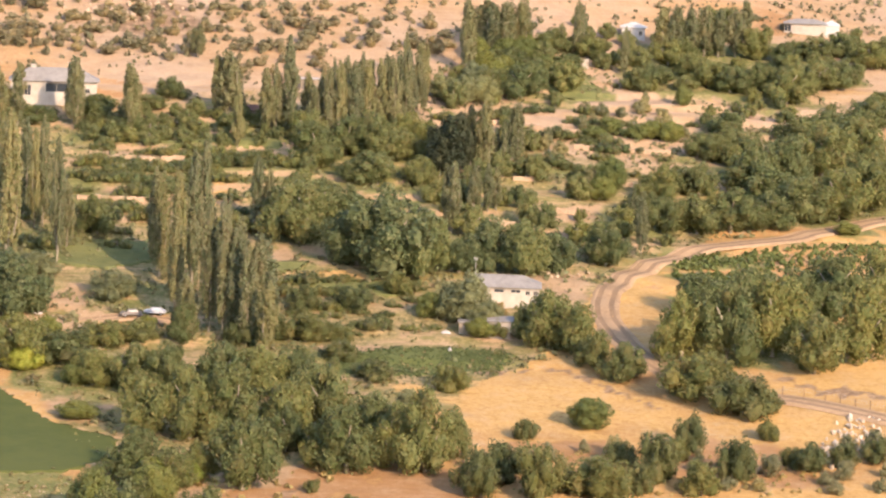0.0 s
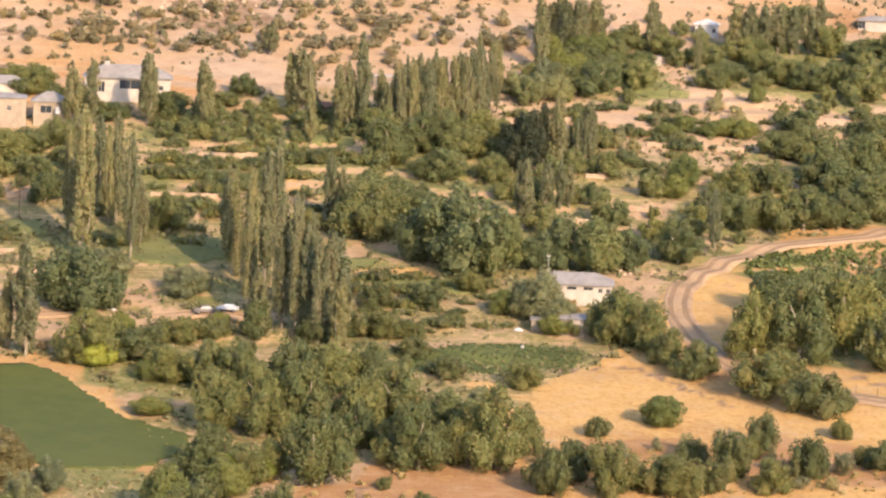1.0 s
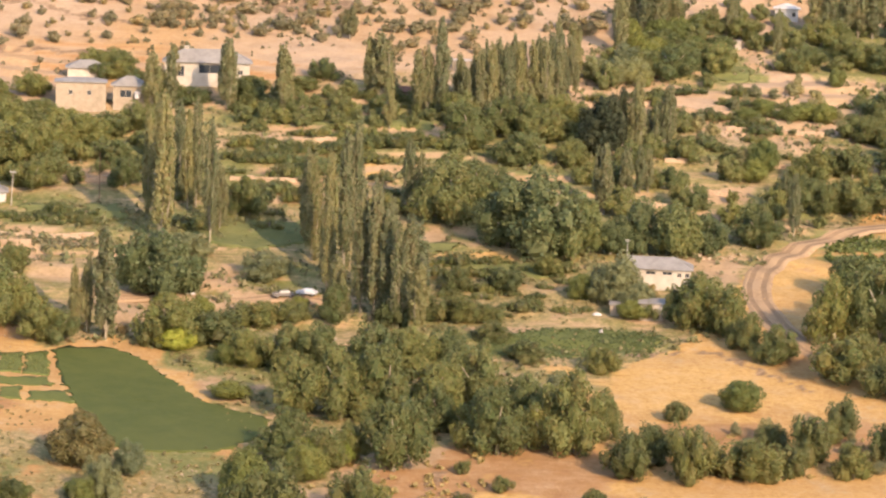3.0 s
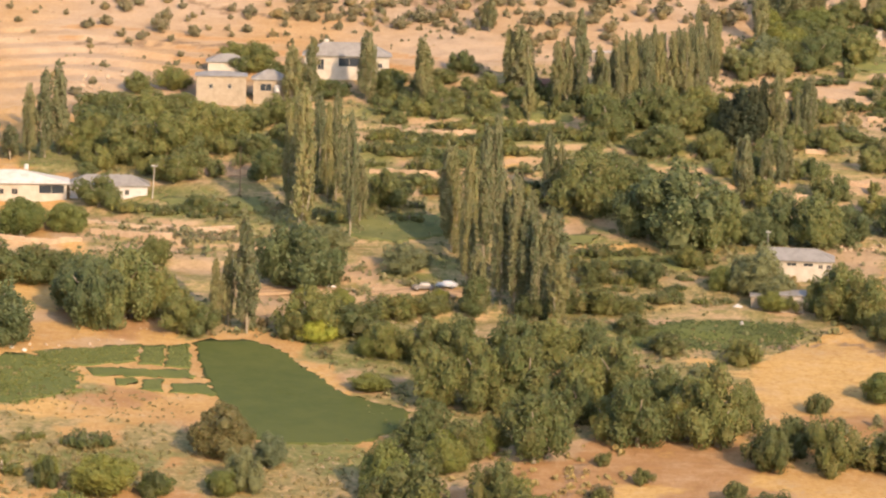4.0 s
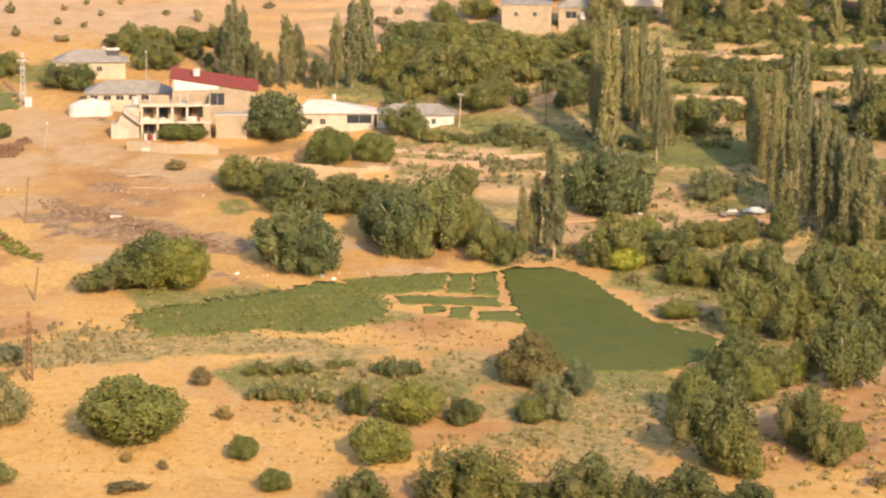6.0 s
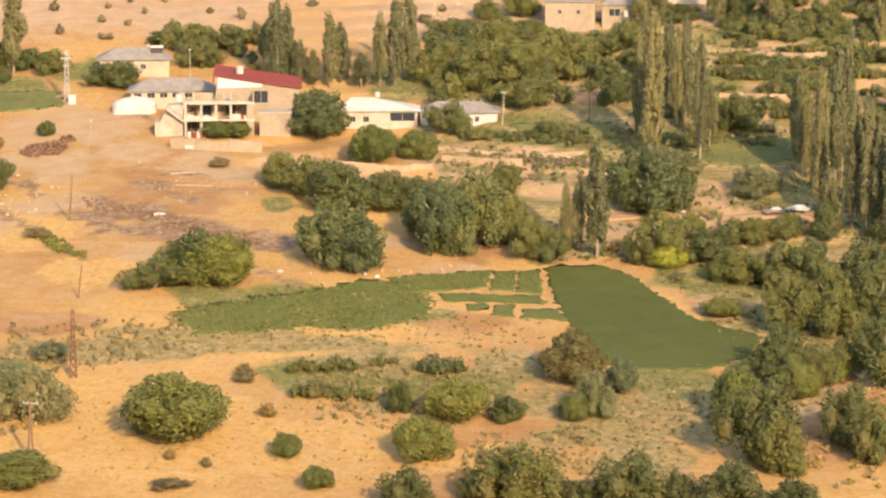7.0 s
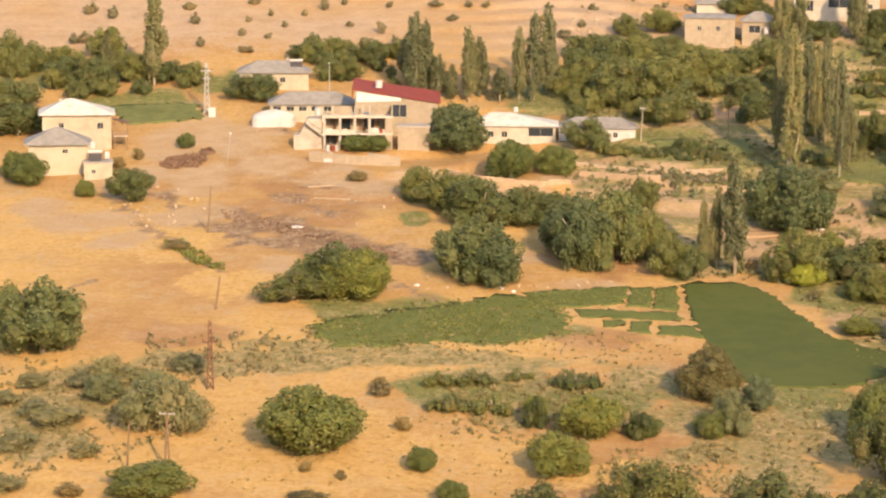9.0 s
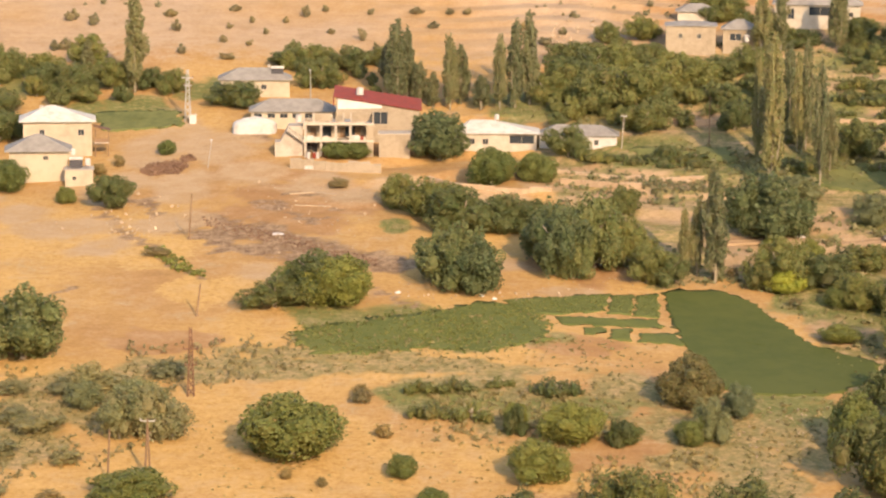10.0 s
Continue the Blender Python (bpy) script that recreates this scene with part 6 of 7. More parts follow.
shrubs([(74.8, 582.0, 4.7, 7.5), (88.0, 617.2, 3.8, 4.5)])

walnuts([(69.9, 660.4, 18.3, 20.7), (63.4, 666.1, 12.6, 13.1), (76.8, 659.1, 13.4, 13.0), (91.0, 662.3, 10.9, 11.1), (98.8, 658.9, 12.5, 12.1), (106.2, 663.4, 9.2, 9.2), (84.8, 661.3, 7.2, 8.4), (-10.2, 624.8, 13.8, 14.5), (-5.2, 628.9, 9.6, 9.1), (-14.3, 626.4, 9.1, 8.0), (-67.7, 580.4, 12.3, 13.6), (-62.9, 578.2, 9.5, 11.4), (-72.3, 585.3, 9.7, 8.6), (-52.6, 602.7, 11.0, 11.0), (-49.7, 592.1, 13.0, 11.7), (-43.3, 600.1, 14.2, 12.7)])
walnuts([(-46.6, 591.3, 9.7, 8.2), (-138.9, 532.4, 13.2, 15.8), (-146.8, 540.9, 9.8, 8.0), (-83.3, 678.8, 10.7, 15.5)])

dusky_bushes([(-21.1, 520.6, 9.4, 11.6)])

hedges([(-67.0, 523.4, 2.7, 2.5), (-61.0, 524.4, 2.7, 2.9), (-53.9, 526.8, 2.3, 1.9), (-43.8, 523.4, 3.7, 3.5), (-64.1, 511.8, 3.6, 3.0), (-56.9, 511.0, 4.0, 3.4), (100.6, 773.3, 3.1, 2.8), (111.5, 770.5, 3.4, 3.4), (121.3, 769.5, 3.4, 3.6), (107.6, 784.2, 3.4, 3.4), (119.8, 789.8, 3.2, 3.4), (130.2, 781.6, 3.1, 3.4), (95.5, 779.0, 3.1, 2.8), (133.5, 766.4, 3.1, 3.4)])


# ---- walls, poles and loose things ----
def wall_run(name, label, line, height, thick=0.45, mat=STONE, down=1.2):
    """A rough wall along a line, each block set a little off the next."""
    rng = np.random.default_rng(int(abs(line[0][0]) * 7))
    ob = thing(name, label, "wall", Matrix.Identity(4))
    for (x0, y0), (x1, y1) in zip(line, line[1:]):
        n = max(1, int(math.hypot(x1 - x0, y1 - y0) / 2.2))
        a = math.atan2(y1 - y0, x1 - x0)
        ln = math.hypot(x1 - x0, y1 - y0) / n
        for i in range(n):
            t = (i + 0.5) / n
            x, y = x0 + (x1 - x0) * t, y0 + (y1 - y0) * t
            h = height * rng.uniform(0.85, 1.1)
            e = [rng.uniform(-0.12, 0.12) * height for _ in range(4)]
            a0, b0 = -ln / 2 + 0.02, ln / 2 - 0.02
            me = Shape().add([(a0, -thick / 2, -down), (a0, -thick / 2, h + e[0]), (a0, thick / 2, -down), (a0, thick / 2, h + e[1]), (b0, -thick / 2, -down), (b0, -thick / 2, h + e[2]), (b0, thick / 2, -down), (b0, thick / 2, h + e[3])],
                             [(0, 1, 3, 2), (4, 6, 7, 5), (0, 4, 5, 1), (2, 3, 7, 6), (0, 2, 6, 4), (1, 5, 7, 3)]).mesh("wall_block", mat)
            part("wall_block", me, ob, m=Matrix.Translation((x, y, level(x, y) + rng.uniform(-0.1, 0.05))) @ Matrix.Rotation(a + rng.uniform(-0.02, 0.02), 4, "Z"))
    return ob


wall_run("retaining_wall", "pale plastered retaining wall below the yard", [(-113.6, 663.5), (-105.8, 663.0), (-93.8, 663.4)], 2.2, 0.5, BRICKWORK)
wall_run("terrace_wall", "low dry-stone terrace wall of pale stones", [(-56.4, 668.0), (-43.9, 666.5), (-36.6, 665.5), (-27.5, 664.6)], 0.7)
wall_run("terrace_wall", "low dry-stone terrace wall of pale stones", [(71.6, 784.7), (81.7, 786.0), (91.9, 788.0)], 1.0)
for _line in ([(100.5, 777.4), (106.1, 777.1), (112.8, 779.4)],
              [(113.7, 775.6), (124.5, 772.1), (130.9, 772.5)],
              [(124.8, 760.5), (136.4, 758.6), (148.3, 757.3)],
              [(105.9, 732.6), (111.9, 732.5)],
              [(120.1, 733.2), (126.9, 733.9), (134.8, 733.1)],
              [(90.1, 695.4), (101.5, 694.6)],
              [(111.0, 707.9), (120.1, 707.4)],
              [(9.7, 741.1), (20.3, 739.1), (28.9, 739.5)],
              [(3.7, 708.8), (14.5, 707.4), (26.1, 708.5)],
              [(-34.3, 705.5), (-28.5, 703.9), (-23.5, 704.3)],
              [(-55.3, 664.4), (-46.7, 660.4), (-37.7, 657.7)]):
    wall_run("terrace_wall", "low pale earth and stone bank holding up a terrace", _line, 1.15, 0.6, BANK)
for _line in ([(-83.5, 661.0), (-75.4, 653.5), (-63.3, 652.7), (-56.3, 654.1)], [(-40.5, 666.5), (-32.6, 665.3), (-24.8, 665.8)]):
    wall_run("terrace_wall", "crumbling pale earth bank with stones", _line, 1.0, 0.7, BANK)
wall_run("terrace_ledge", "low crumbling earth ledge on the slope", [(-110.3, 642.8), (-105.2, 644.5), (-100.5, 643.2)], 0.22, 0.7, STONE)
wall_run("terrace_ledge", "low crumbling earth ledge on the slope", [(-107.8, 635.0), (-100.1, 634.4)], 0.2, 0.7, STONE)
wall_run("field_wall", "broken low stone wall at the field edge", [(-2.8, 605.3), (2.2, 602.4), (7.1, 606.4)], 0.9)


def pole(label, x, y, h, r=0.14, lean=0.0, arm=0.0, mat=WOOD, lamp=False, brace=False):
    m = Matrix.Translation((x, y, level(x, y))) @ Matrix.Rotation(-math.atan2(x, y), 4, "Z") @ Matrix.Rotation(radians(lean), 4, "Y")
    ob = thing("utility_pole" if not lamp else "street_lamp", label, "pole", m, "poles along the slope")
    part("shaft", Shape().tube((0, 0, -1), (0, 0, h), r, r * 0.65, 8).mesh("shaft", mat), ob)
    if arm:
        part("crossarm", Shape().box(-arm / 2, -0.08, h - 0.5, arm / 2, 0.08, h - 0.32).mesh("crossarm", STEEL), ob)
        for u in (-arm / 2 + 0.1, 0.0, arm / 2 - 0.1):
            part("insulator", Shape().tube((u, 0, h - 0.32), (u, 0, h - 0.02), 0.06, 0.09, 7).mesh("insulator", TARP), ob)
    if brace:
        part("brace", Shape().tube((0.9, 0.3, -1), (0.05, 0, h * 0.86), r * 0.8, r * 0.6, 7).mesh("brace", mat), ob)
    if lamp:
        part("lamp_head", Shape().tube((-0.1, 0, h), (-0.1, -0.9, h + 0.2), 0.05, 0.05, 6).box(-0.3, -1.4, h + 0.05, 0.15, -0.8, h + 0.35).mesh("lamp_head", TARP), ob)
    return ob


pole("weathered wooden power pole with a crossarm and brace", -105.5, 479.3, 9.6, 0.22, 3, 2.4, brace=True)
pole("weathered wooden power pole on the dry slope", -111.1, 477.2, 8.2, 0.2, 3)
pole("leaning wooden pole on the dry slope", -113.4, 560.3, 6.2, 0.2, 7)
pole("wooden power pole below the yard", -124.8, 609.4, 9.2, 0.2, 4)
pole("slim grey street lamp in the yard", -131.5, 663.0, 6.0, 0.08, 8, mat=STEEL, lamp=True)
pole("slim grey street lamp behind the grey roof", -117.6, 714.7, 8.8, 0.12, 0, mat=STEEL, lamp=True)
pole("concrete power pole beside the low white house", -43.8, 686.5, 7.6, 0.14, 3, 1.4, mat=CONCRETE)
pole("tall wooden power pole in the orchard", -24.8, 689.5, 11.0, 0.15, 0, 0.0)
pole("grey pole behind the roadside house", 87.9, 657.6, 4.2, 0.10, 0, 0.9, mat=STEEL)


def lattice(label, x, y, h, w, mat, arms):
    ob = thing("lattice_pylon", label, "pylon", facing(x, y), "pylons")
    for sx in (-1, 1):
        for sy in (-1, 1):
            part("leg", Shape().tube((sx * w / 2, sy * w / 2, -1), (sx * w * 0.16, sy * w * 0.16, h), 0.12, 0.09, 5).mesh("leg", mat), ob)
    n = int(h / 1.3)
    for k in range(n):
        z0, z1 = h * k / n, h * (k + 1) / n
        a, b = w / 2 * (1 - 0.68 * z0 / h), w / 2 * (1 - 0.68 * z1 / h)
        for v in (-1, 1):
            for p, q in (((-a, v * a, z0), (b, v * b, z1)), ((a, v * a, z0), (-b, v * b, z1)), ((v * a, -a, z0), (v * b, b, z1))):
                part("brace", Shape().tube(p, q, 0.06, 0.06, 4).mesh("brace", mat), ob)
    for z, half in arms:
        part("crossarm", Shape().box(-half, -0.12, z, half, 0.12, z + 0.2).mesh("crossarm", mat), ob)
        for u in (-half + 0.1, half - 0.1):
            part("insulator", Shape().tube((u, 0, z + 0.2), (u, 0, z + 0.6), 0.09, 0.12, 7).mesh("insulator", RUST), ob)


lattice("rust-red steel lattice pylon at the field edge", -105.9, 518.0, 11.8, 1.15, RUST, [(5.2, 1.0), (8.0, 1.3)])
lattice("slim grey steel lattice pylon by the yard", -143.6, 700.9, 11.5, 1.4, STEEL, [(9.5, 1.3), (7.8, 0.9)])


def transformer(x, y):
    ob = thing("transformer_box", "white metal cabinet beside the pylon", "cabinet", facing(x, y))
    part("cabinet", Shape().box(-0.8, -0.6, -0.6, 0.8, 0.6, 1.9).mesh("cabinet", TARP), ob)
    part("lid", Shape().box(-0.9, -0.7, 1.9, 0.9, 0.7, 2.05).mesh("lid", WHITE), ob)


transformer(-141.9, 698.3)


def car(label, x, y, turn, paint):
    ob = thing("car", label, "car", facing(x, y) @ Matrix.Rotation(radians(turn), 4, "Z") @ Matrix.Translation((0, 0, 0.14)), "parked cars")
    prof = [(-2.1, 0.35), (-2.15, 0.75), (-1.9, 0.95), (-1.1, 1.0), (-0.55, 1.42), (0.9, 1.45), (1.55, 1.02), (2.1, 0.95), (2.15, 0.4)]

    def sweep(points, half, inset):
        n = len(points)
        v = [(x, s * (half - (inset if z > 1.05 else 0)), z) for s in (-1, 1) for x, z in points]
        return Shape().add(v, [tuple(range(n)), tuple(range(2 * n - 1, n - 1, -1))] + [(i, n + i, n + (i + 1) % n, (i + 1) % n) for i in range(n)])

    part("body", sweep(prof, 0.85, 0.16).mesh("body", paint), ob)
    for s in (-1, 1):
        part("side_window", Shape().add([(-0.85, s * 0.80, 1.04), (1.3, s * 0.80, 1.04), (0.85, s * 0.715, 1.38), (-0.5, s * 0.715, 1.36)], [(0, 1, 2, 3) if s < 0 else (3, 2, 1, 0)]).mesh("side_window", GLASS), ob)
        for u in (-1.3, 1.35):
            wheel = part("wheel", Shape().tube((u, s * 0.62, 0.31), (u, s * 0.87, 0.31), 0.32, 0.32, 14).mesh("tyre", RUBBER), ob)
            part("rim", Shape().tube((u, s * 0.86, 0.31), (u, s * 0.885, 0.31), 0.19, 0.17, 12).mesh("rim", STEEL), wheel)
    part("windscreen", Shape().add([(-1.08, -0.66, 1.03), (-1.08, 0.66, 1.03), (-0.6, 0.62, 1.405), (-0.6, -0.62, 1.405)], [(0, 3, 2, 1)]).mesh("windscreen", GLASS), ob)
    for s in (-0.6, 0.6):
        part("headlight", Shape().box(-2.17, s - 0.15, 0.66, -2.1, s + 0.15, 0.8).mesh("headlight", TARP), ob)


car("white parked car on the track beside the poplars", 19.3, 625.9, -14, CAR_WHITE)
car("grey-brown parked car beside a white one on the track", 14.6, 625.0, 8, CAR_GREY)

# stones
_rng = np.random.default_rng(5)
STONES = []
for _k in range(5):
    _v = CORE_V * np.array([1, 0.75, 0.55]) * (1 + _rng.normal(0, 0.24, (len(CORE_V), 1)))
    STONES.append(mesh_of("stone", _v, CORE_F, STONE))
PALE_STONES = []
for _me in STONES:
    PALE_STONES.append(_me.copy())
    PALE_STONES[-1].materials[0] = PALE_STONE


def rubble(label, points, count, low, high, seed, stones=None):
    stones = stones or STONES
    rng, spots = scattered(points, count, seed, low * 0.7)
    cx, cy = np.mean(np.array(points), 0)
    ob = thing("rubble_heap", label, "rubble", Matrix.Translation((cx, cy, level(cx, cy))), "rubble heaps")
    for x, y in spots:
        r = rng.uniform(low, high)
        part("stone", stones[int(rng.integers(5))], ob, m=Matrix.Translation((x - cx, y - cy, level(x, y) - level(cx, cy) + r * 0.25)) @ Euler(rng.uniform(0, 6, 3)).to_matrix().to_4x4() @ Matrix.Diagonal((r, r, r, 1)))


rubble("heap of pale broken rocks beside the road", [(137.6, 547.9), (142.5, 559.6), (147.0, 563.0), (151.7, 560.4), (147.3, 547.0), (138.8, 533.2), (136.4, 536.2)], 80, 0.3, 0.95, 21, PALE_STONES)
rubble("pale stones strewn along the field edge", [(-5.5, 607.0), (4.4, 611.1), (17.6, 607.8), (15.2, 598.5), (-3.2, 597.3)], 26, 0.2, 0.6, 22)
rubble("pale stones strewn below the cream house", [(-154.7, 644.0), (-144.7, 648.3), (-129.0, 614.2), (-137.6, 606.0)], 45, 0.12, 0.38, 23)
rubble("pale stones on the burnt slope", [(-127.9, 656.3), (-100.7, 653.5), (-85.6, 599.0), (-113.4, 598.4)], 50, 0.1, 0.3, 24)
rubble("pale stones along the track", [(-4.7, 630.2), (21.2, 627.6), (21.0, 622.7), (-3.5, 619.1)], 30, 0.15, 0.45, 25)
rubble("pale stones at the road bend", [(103.2, 663.7), (115.0, 668.0), (113.7, 660.1), (104.1, 653.6)], 22, 0.2, 0.7, 26)
rubble("grey rock outcrop on the scrubby hillside", [(-3.1, 869.0), (21.7, 879.0), (37.2, 872.8), (35.1, 856.6), (13.7, 846.7), (0.1, 851.6)], 90, 0.4, 1.2, 29)
rubble("pale stones by the alfalfa field", [(-61.3, 577.8), (-47.0, 584.4), (-44.5, 579.4), (-58.8, 574.7)], 9, 0.15, 0.5, 27)
rubble("pale tumbled stones on the bank below the yard", [(-120.8, 653.1), (-98.1, 663.9), (-91.4, 651.3), (-90.4, 611.8), (-112.2, 619.3)], 40, 0.12, 0.42, 51)
rubble("pale rocks and spoil beside the cream annex", [(-159.1, 620.3), (-148.3, 645.0), (-133.3, 648.9), (-125.6, 611.1), (-148.7, 606.2)], 36, 0.14, 0.6, 52)
rubble("pale stones along the upper edge of the fields", [(-79.5, 582.1), (-58.0, 581.8), (-28.2, 601.6), (-16.5, 608.7), (-15.9, 592.5), (-28.6, 588.0), (-59.0, 570.9), (-78.3, 573.6)], 60, 0.12, 0.4, 53)
rubble("pale rocky outcrop on the dry hillside", [(-68.4, 785.5), (-57.6, 792.2), (-53.2, 760.8), (-64.5, 755.6)], 45, 0.3, 0.8, 54)
rubble("pale stones on the weedy slope", [(-15.1, 520.4), (4.0, 526.8), (3.0, 502.5), (-8.7, 489.7)], 45, 0.12, 0.4, 28)


def lump(name, label, category, x, y, w, d, h, mat, seed, turn=0.0, dome=2.4):
    """A sagging heap or cover."""
    rng = np.random.default_rng(seed)
    n, k = 26, 9
    v, f = [], []
    for j in range(k + 1):
        s = j / k
        for i in range(n):
            a = 2 * math.pi * i / n
            r = (1 - s ** dome) * (1 + 0.12 * math.sin(3 * a + seed) + 0.08 * math.sin(5 * a)) if j < k else 0.0
            v.append((w / 2 * r * math.cos(a), d / 2 * r * math.sin(a), h * s * (1 + 0.12 * math.sin(2 * a + seed)) - 0.3 * (j == 0) + rng.normal(0, 0.02 * h)))
    for j in range(k):
        f += [(j * n + i, j * n + (i + 1) % n, (j + 1) * n + (i + 1) % n, (j + 1) * n + i) for i in range(n)]
    ob = new(name, mesh_of(name, v, f, mat, True))
    ob.matrix_basis = facing(x, y, turn)
    return tagged(ob, label, category)


lump("tarpaulin", "big white tarpaulin over a heap beside the grey house", "tarpaulin", -126.6, 691.9, 10.0, 4.0, 3.3, TARP, 3, dome=7.0)


def brush_heap(label, points, count, seed, low, high):
    """Cut twigs thrown on a heap."""
    rng, spots = scattered(points, count, seed, 0.25)
    q = np.array(spots)
    tagged(tufts("brushwood", q[:, 0], q[:, 1], rng.uniform(low, high, len(q)), TWIGS, seed, 12, 0.8), label, "brush heap")


brush_heap("dark brown heap of cut brush in the yard", [(-145.8, 660.4), (-144.7, 665.6), (-138.8, 667.1), (-136.2, 663.5), (-137.0, 658.3), (-142.8, 656.9)], 220, 4, 0.5, 1.2)
brush_heap("brown brush heap below the street lamp", [(-139.5, 670.6), (-137.1, 672.3), (-135.1, 668.8), (-137.5, 667.1)], 40, 5, 0.5, 1.0)
brush_heap("burnt brown brush along the slope", [(-125.5, 625.7), (-115.3, 620.7), (-97.8, 606.0), (-82.8, 594.6), (-84.4, 590.8), (-99.1, 599.9), (-116.2, 613.2), (-123.1, 619.0)], 330, 6, 0.2, 0.5)
lump("white_sheet", "bent white metal sheet under a tree beside the track", "metal sheet", -4.0, 627.4, 2.0, 0.9, 0.45, TARP, 12)
lump("white_sack", "white sack lying on the slope", "sack", -78.2, 575.7, 1.2, 0.7, 0.4, TARP, 6)
lump("white_sack", "white sack at the field edge", "sack", -62.4, 575.5, 0.9, 0.7, 0.45, TARP, 7)
lump("white_sack", "white sack at the field edge", "sack", -59.9, 574.2, 1.0, 0.7, 0.4, TARP, 8)
lump("white_sheet", "white plastic sheet on the burnt ground", "plastic sheet", -107.5, 613.2, 2.6, 1.6, 0.35, TARP, 9)
lump("white_sack", "white sacks beside the lean-to", "sack", 77.5, 620.6, 2.0, 1.0, 0.6, TARP, 10)
lump("white_sack", "white sack by the crop field", "sack", 77.0, 609.5, 0.8, 0.7, 0.9, TARP, 11)


def trough(x, y):
    ob = thing("water_trough", "long white metal trough below the retaining wall", "trough", facing(x, y))
    part("basin", Shape().box(-1.5, -0.45, 0.15, 1.5, -0.38, 0.9).box(-1.5, 0.38, 0.15, 1.5, 0.45, 0.9).box(-1.5, -0.38, 0.15, -1.43, 0.38, 0.9).box(1.43, -0.38, 0.15, 1.5, 0.38, 0.9).box(-1.43, -0.38, 0.15, 1.43, 0.38, 0.3).mesh("basin", TARP), ob)
    for u in (-1.2, 1.2):
        part("foot", Shape().box(u - 0.1, -0.4, -0.3, u + 0.1, 0.4, 0.15).mesh("foot", CONCRETE), ob)


trough(-108.9, 663.3)


def fence(line, step=3.0):
    p = np.array(line)
    ob = thing("wire_fence", "leaning wooden fence posts with wire along the road", "fence", Matrix.Identity(4))
    rng = np.random.default_rng(9)
    tops = []
    for a, b in zip(p, p[1:]):
        n = max(1, int(np.linalg.norm(b - a) / step))
        for i in range(n):
            x, y = a + (b - a) * i / n
            h = rng.uniform(1.3, 1.9)
            q = Vector((x + rng.uniform(-0.15, 0.15), y, level(x, y) + h))
            part("post", Shape().tube((x, y, level(x, y) - 0.4), q, 0.09, 0.07, 6).mesh("post", WOOD), ob)
            tops.append(q)
    for k in (0.15, 0.6):
        for a, b in zip(tops, tops[1:]):
            part("wire", Shape().tube(a - Vector((0, 0, k)), b - Vector((0, 0, k)), 0.02, 0.02, 4).mesh("wire", STEEL), ob)


fence([(136.6, 576.4), (144.0, 573.0), (153.8, 565.2), (159.8, 558.5)])


# ---- sown rows and sparse plants ----
def sown(name, label, points, count, seed, low, high, mat, blades=8, flat=0.8):
    rng, spots = scattered(points, count, seed, 0.4)
    q = np.array(spots)
    tagged(tufts(name, q[:, 0], q[:, 1], rng.uniform(low, high, len(q)), mat, seed, blades, flat), label, "plants", kind="stuff")


sown("young_plants", "sparse dark green plants on dry soil", [(-123.3, 542.0), (-93.2, 551.4), (-90.2, 533.7), (-100.8, 521.0), (-115.1, 518.8)], 130, 31, 0.5, 1.2, LEAF_SCRUB, 7, 1.2)
sown("stubble_weeds", "low grey-green weeds on the stubble", [(-108.3, 544.0), (-28.3, 556.4), (-26.4, 540.3), (-101.9, 526.7)], 350, 32, 0.3, 0.8, LEAF_WEED, 5, 0.5)
sown("vine_rows", "green vines in the terraced vineyard", [(132.5, 668.6), (141.6, 683.1), (162.8, 686.1), (162.3, 672.5), (148.1, 659.4), (131.4, 656.3)], 240, 33, 0.8, 1.8, LEAF_BUSH, 9, 0.8)
sown("slope_weeds", "low weeds on the orange slope", [(17.6, 534.3), (49.1, 539.9), (43.7, 474.1), (15.9, 471.2)], 170, 34, 0.6, 1.6, LEAF_WEED, 8, 0.7)
sown("slope_weeds", "low dry weeds on the golden slope", [(-103.4, 509.3), (-44.3, 508.6), (-41.2, 474.3), (-95.4, 469.4)], 240, 35, 0.25, 0.7, LEAF_WEED, 6, 0.6)
sown("ditch_weeds", "green weeds along the dry ditch", [(-132.4, 603.0), (-129.0, 603.0), (-116.5, 585.5), (-116.9, 582.2), (-123.7, 588.6)], 70, 36, 0.6, 1.4, LEAF_BUSH, 8, 0.7)
sown("slope_herbs", "patchy green herbs on the golden slope", [(-70.7, 528.0), (-39.8, 531.9), (-29.1, 515.5), (-29.1, 499.1), (-50.3, 509.3), (-67.6, 511.5)], 210, 37, 0.3, 0.9, LEAF_WEED, 7, 0.7)
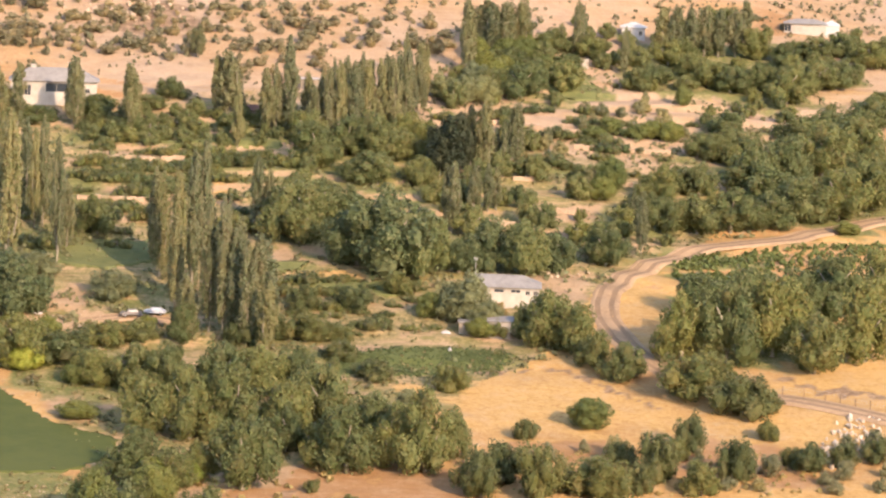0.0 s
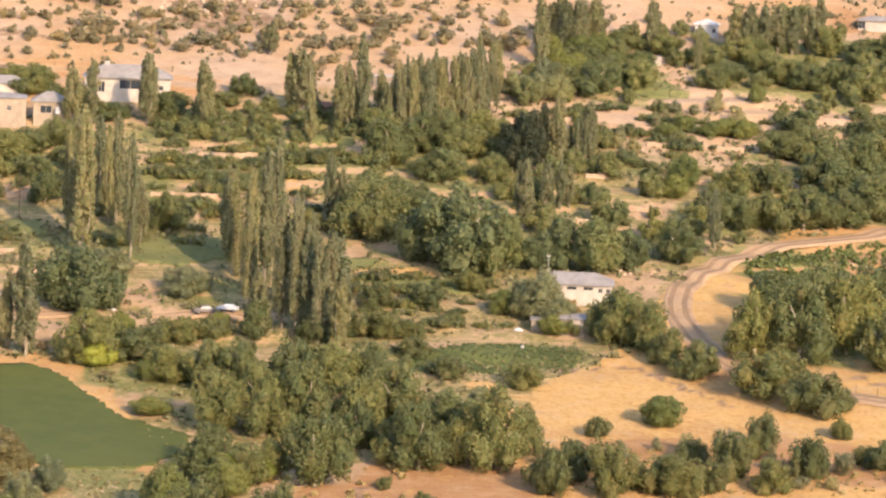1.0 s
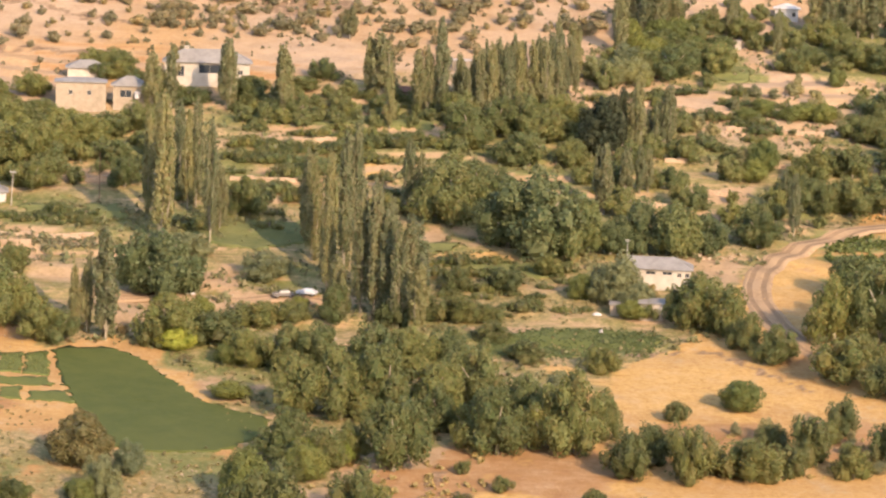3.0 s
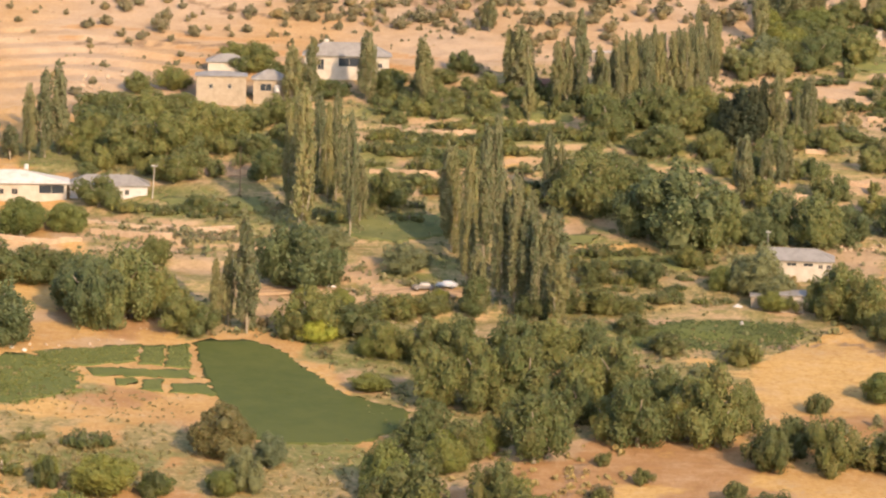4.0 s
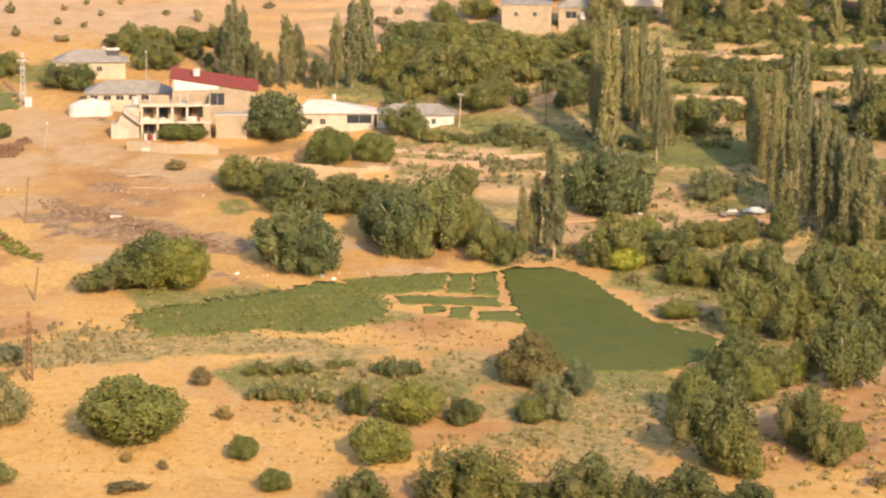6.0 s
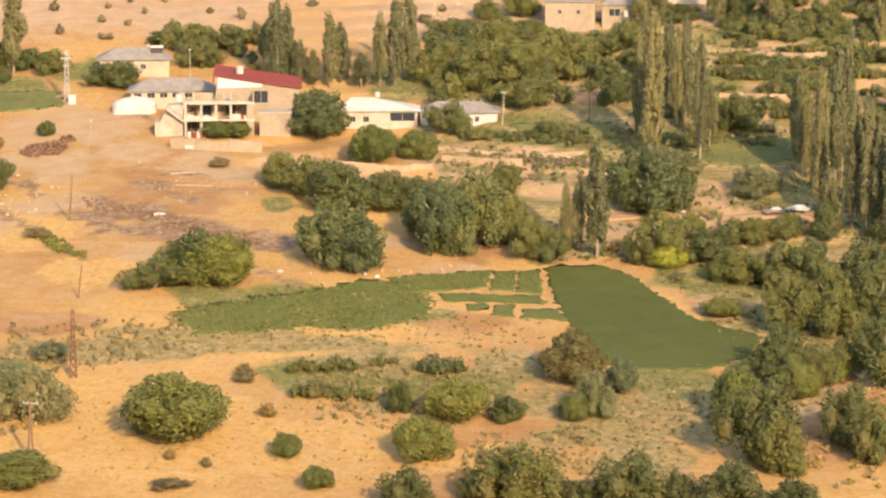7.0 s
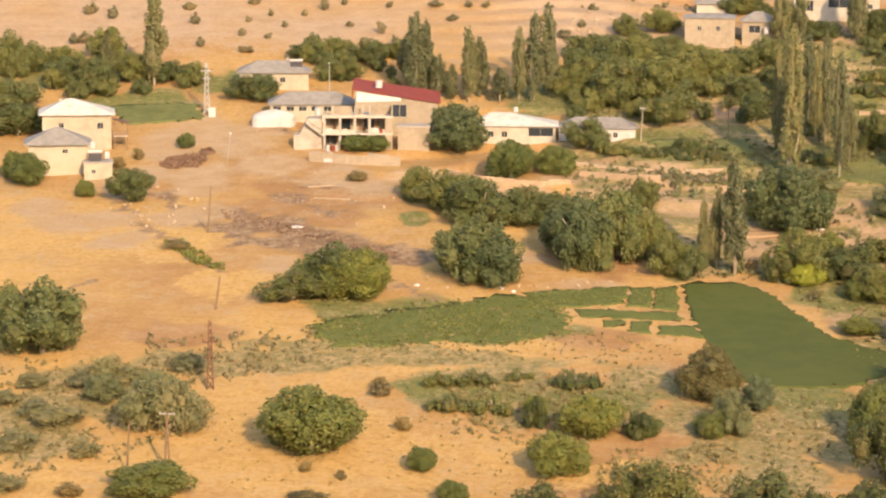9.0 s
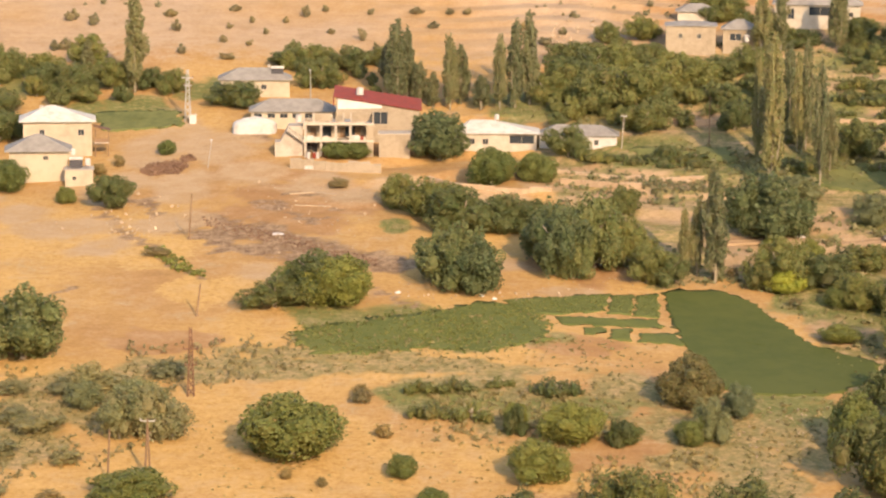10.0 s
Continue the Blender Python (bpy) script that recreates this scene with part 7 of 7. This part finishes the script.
sown("slope_herbs", "grey-green herbs on the stony ground", [(-15.1, 520.4), (4.0, 529.9), (4.8, 502.8), (-5.0, 482.1), (-11.7, 500.4)], 95, 38, 0.3, 0.9, LEAF_WEED, 8, 0.5)
sown("slope_herbs", "dusty herbs between the grey bushes", [(-140.5, 509.8), (-112.2, 528.1), (-108.3, 514.2), (-117.2, 493.5), (-129.9, 470.3)], 210, 39, 0.3, 0.9, LEAF_WEED, 7, 0.7)

sown("dry_weeds", "tall brownish dry weeds between bushes", [(-66.0, 523.7), (-37.9, 522.9), (-31.8, 504.1), (-42.9, 493.3), (-62.1, 500.3)], 310, 41, 0.4, 1.2, LEAF_WEED, 8, 0.9)
sown("dry_weeds", "tall brownish dry weeds at the foot of the slope", [(-37.5, 493.5), (-15.9, 497.8), (-12.5, 474.9), (-36.8, 474.3)], 160, 42, 0.4, 1.2, LEAF_WEED, 8, 0.9)
sown("dry_weeds", "tall dry weeds round the lower bushes", [(68.9, 545.4), (136.4, 545.0), (136.1, 522.1), (66.9, 519.2)], 260, 43, 0.4, 1.1, LEAF_WEED, 8, 0.8)
sown("dry_weeds", "dusty weeds under the grey bushes", [(-145.1, 526.7), (-111.8, 531.2), (-103.1, 498.5), (-114.3, 481.2), (-129.9, 470.3)], 260, 44, 0.4, 1.1, LEAF_WEED, 8, 0.8)
sown("vine_rows", "green vines in the terraced vineyard", [(162.8, 686.1), (185.7, 690.7), (181.1, 672.4), (160.8, 665.7)], 170, 45, 0.8, 1.6, LEAF_BUSH, 9, 0.8)
sown("bed_greens", "leafy greens in the vegetable beds", [(-57.7, 573.8), (-39.3, 582.1), (-39.4, 571.8), (-48.7, 567.3), (-55.1, 568.3)], 330, 46, 0.3, 0.7, LEAF_CROP, 6, 0.6)
sown("bed_greens", "leafy greens in the vegetable beds", [(-38.2, 581.2), (-30.1, 584.6), (-29.3, 570.9), (-38.2, 571.0)], 200, 47, 0.3, 0.6, LEAF_CROP, 6, 0.6)
sown("bank_weeds", "green weeds on the bank below the houses", [(-48.9, 666.2), (-23.7, 666.8), (-23.2, 654.5), (-46.9, 656.0)], 160, 48, 0.4, 1.2, LEAF_SCRUB, 8, 0.8)
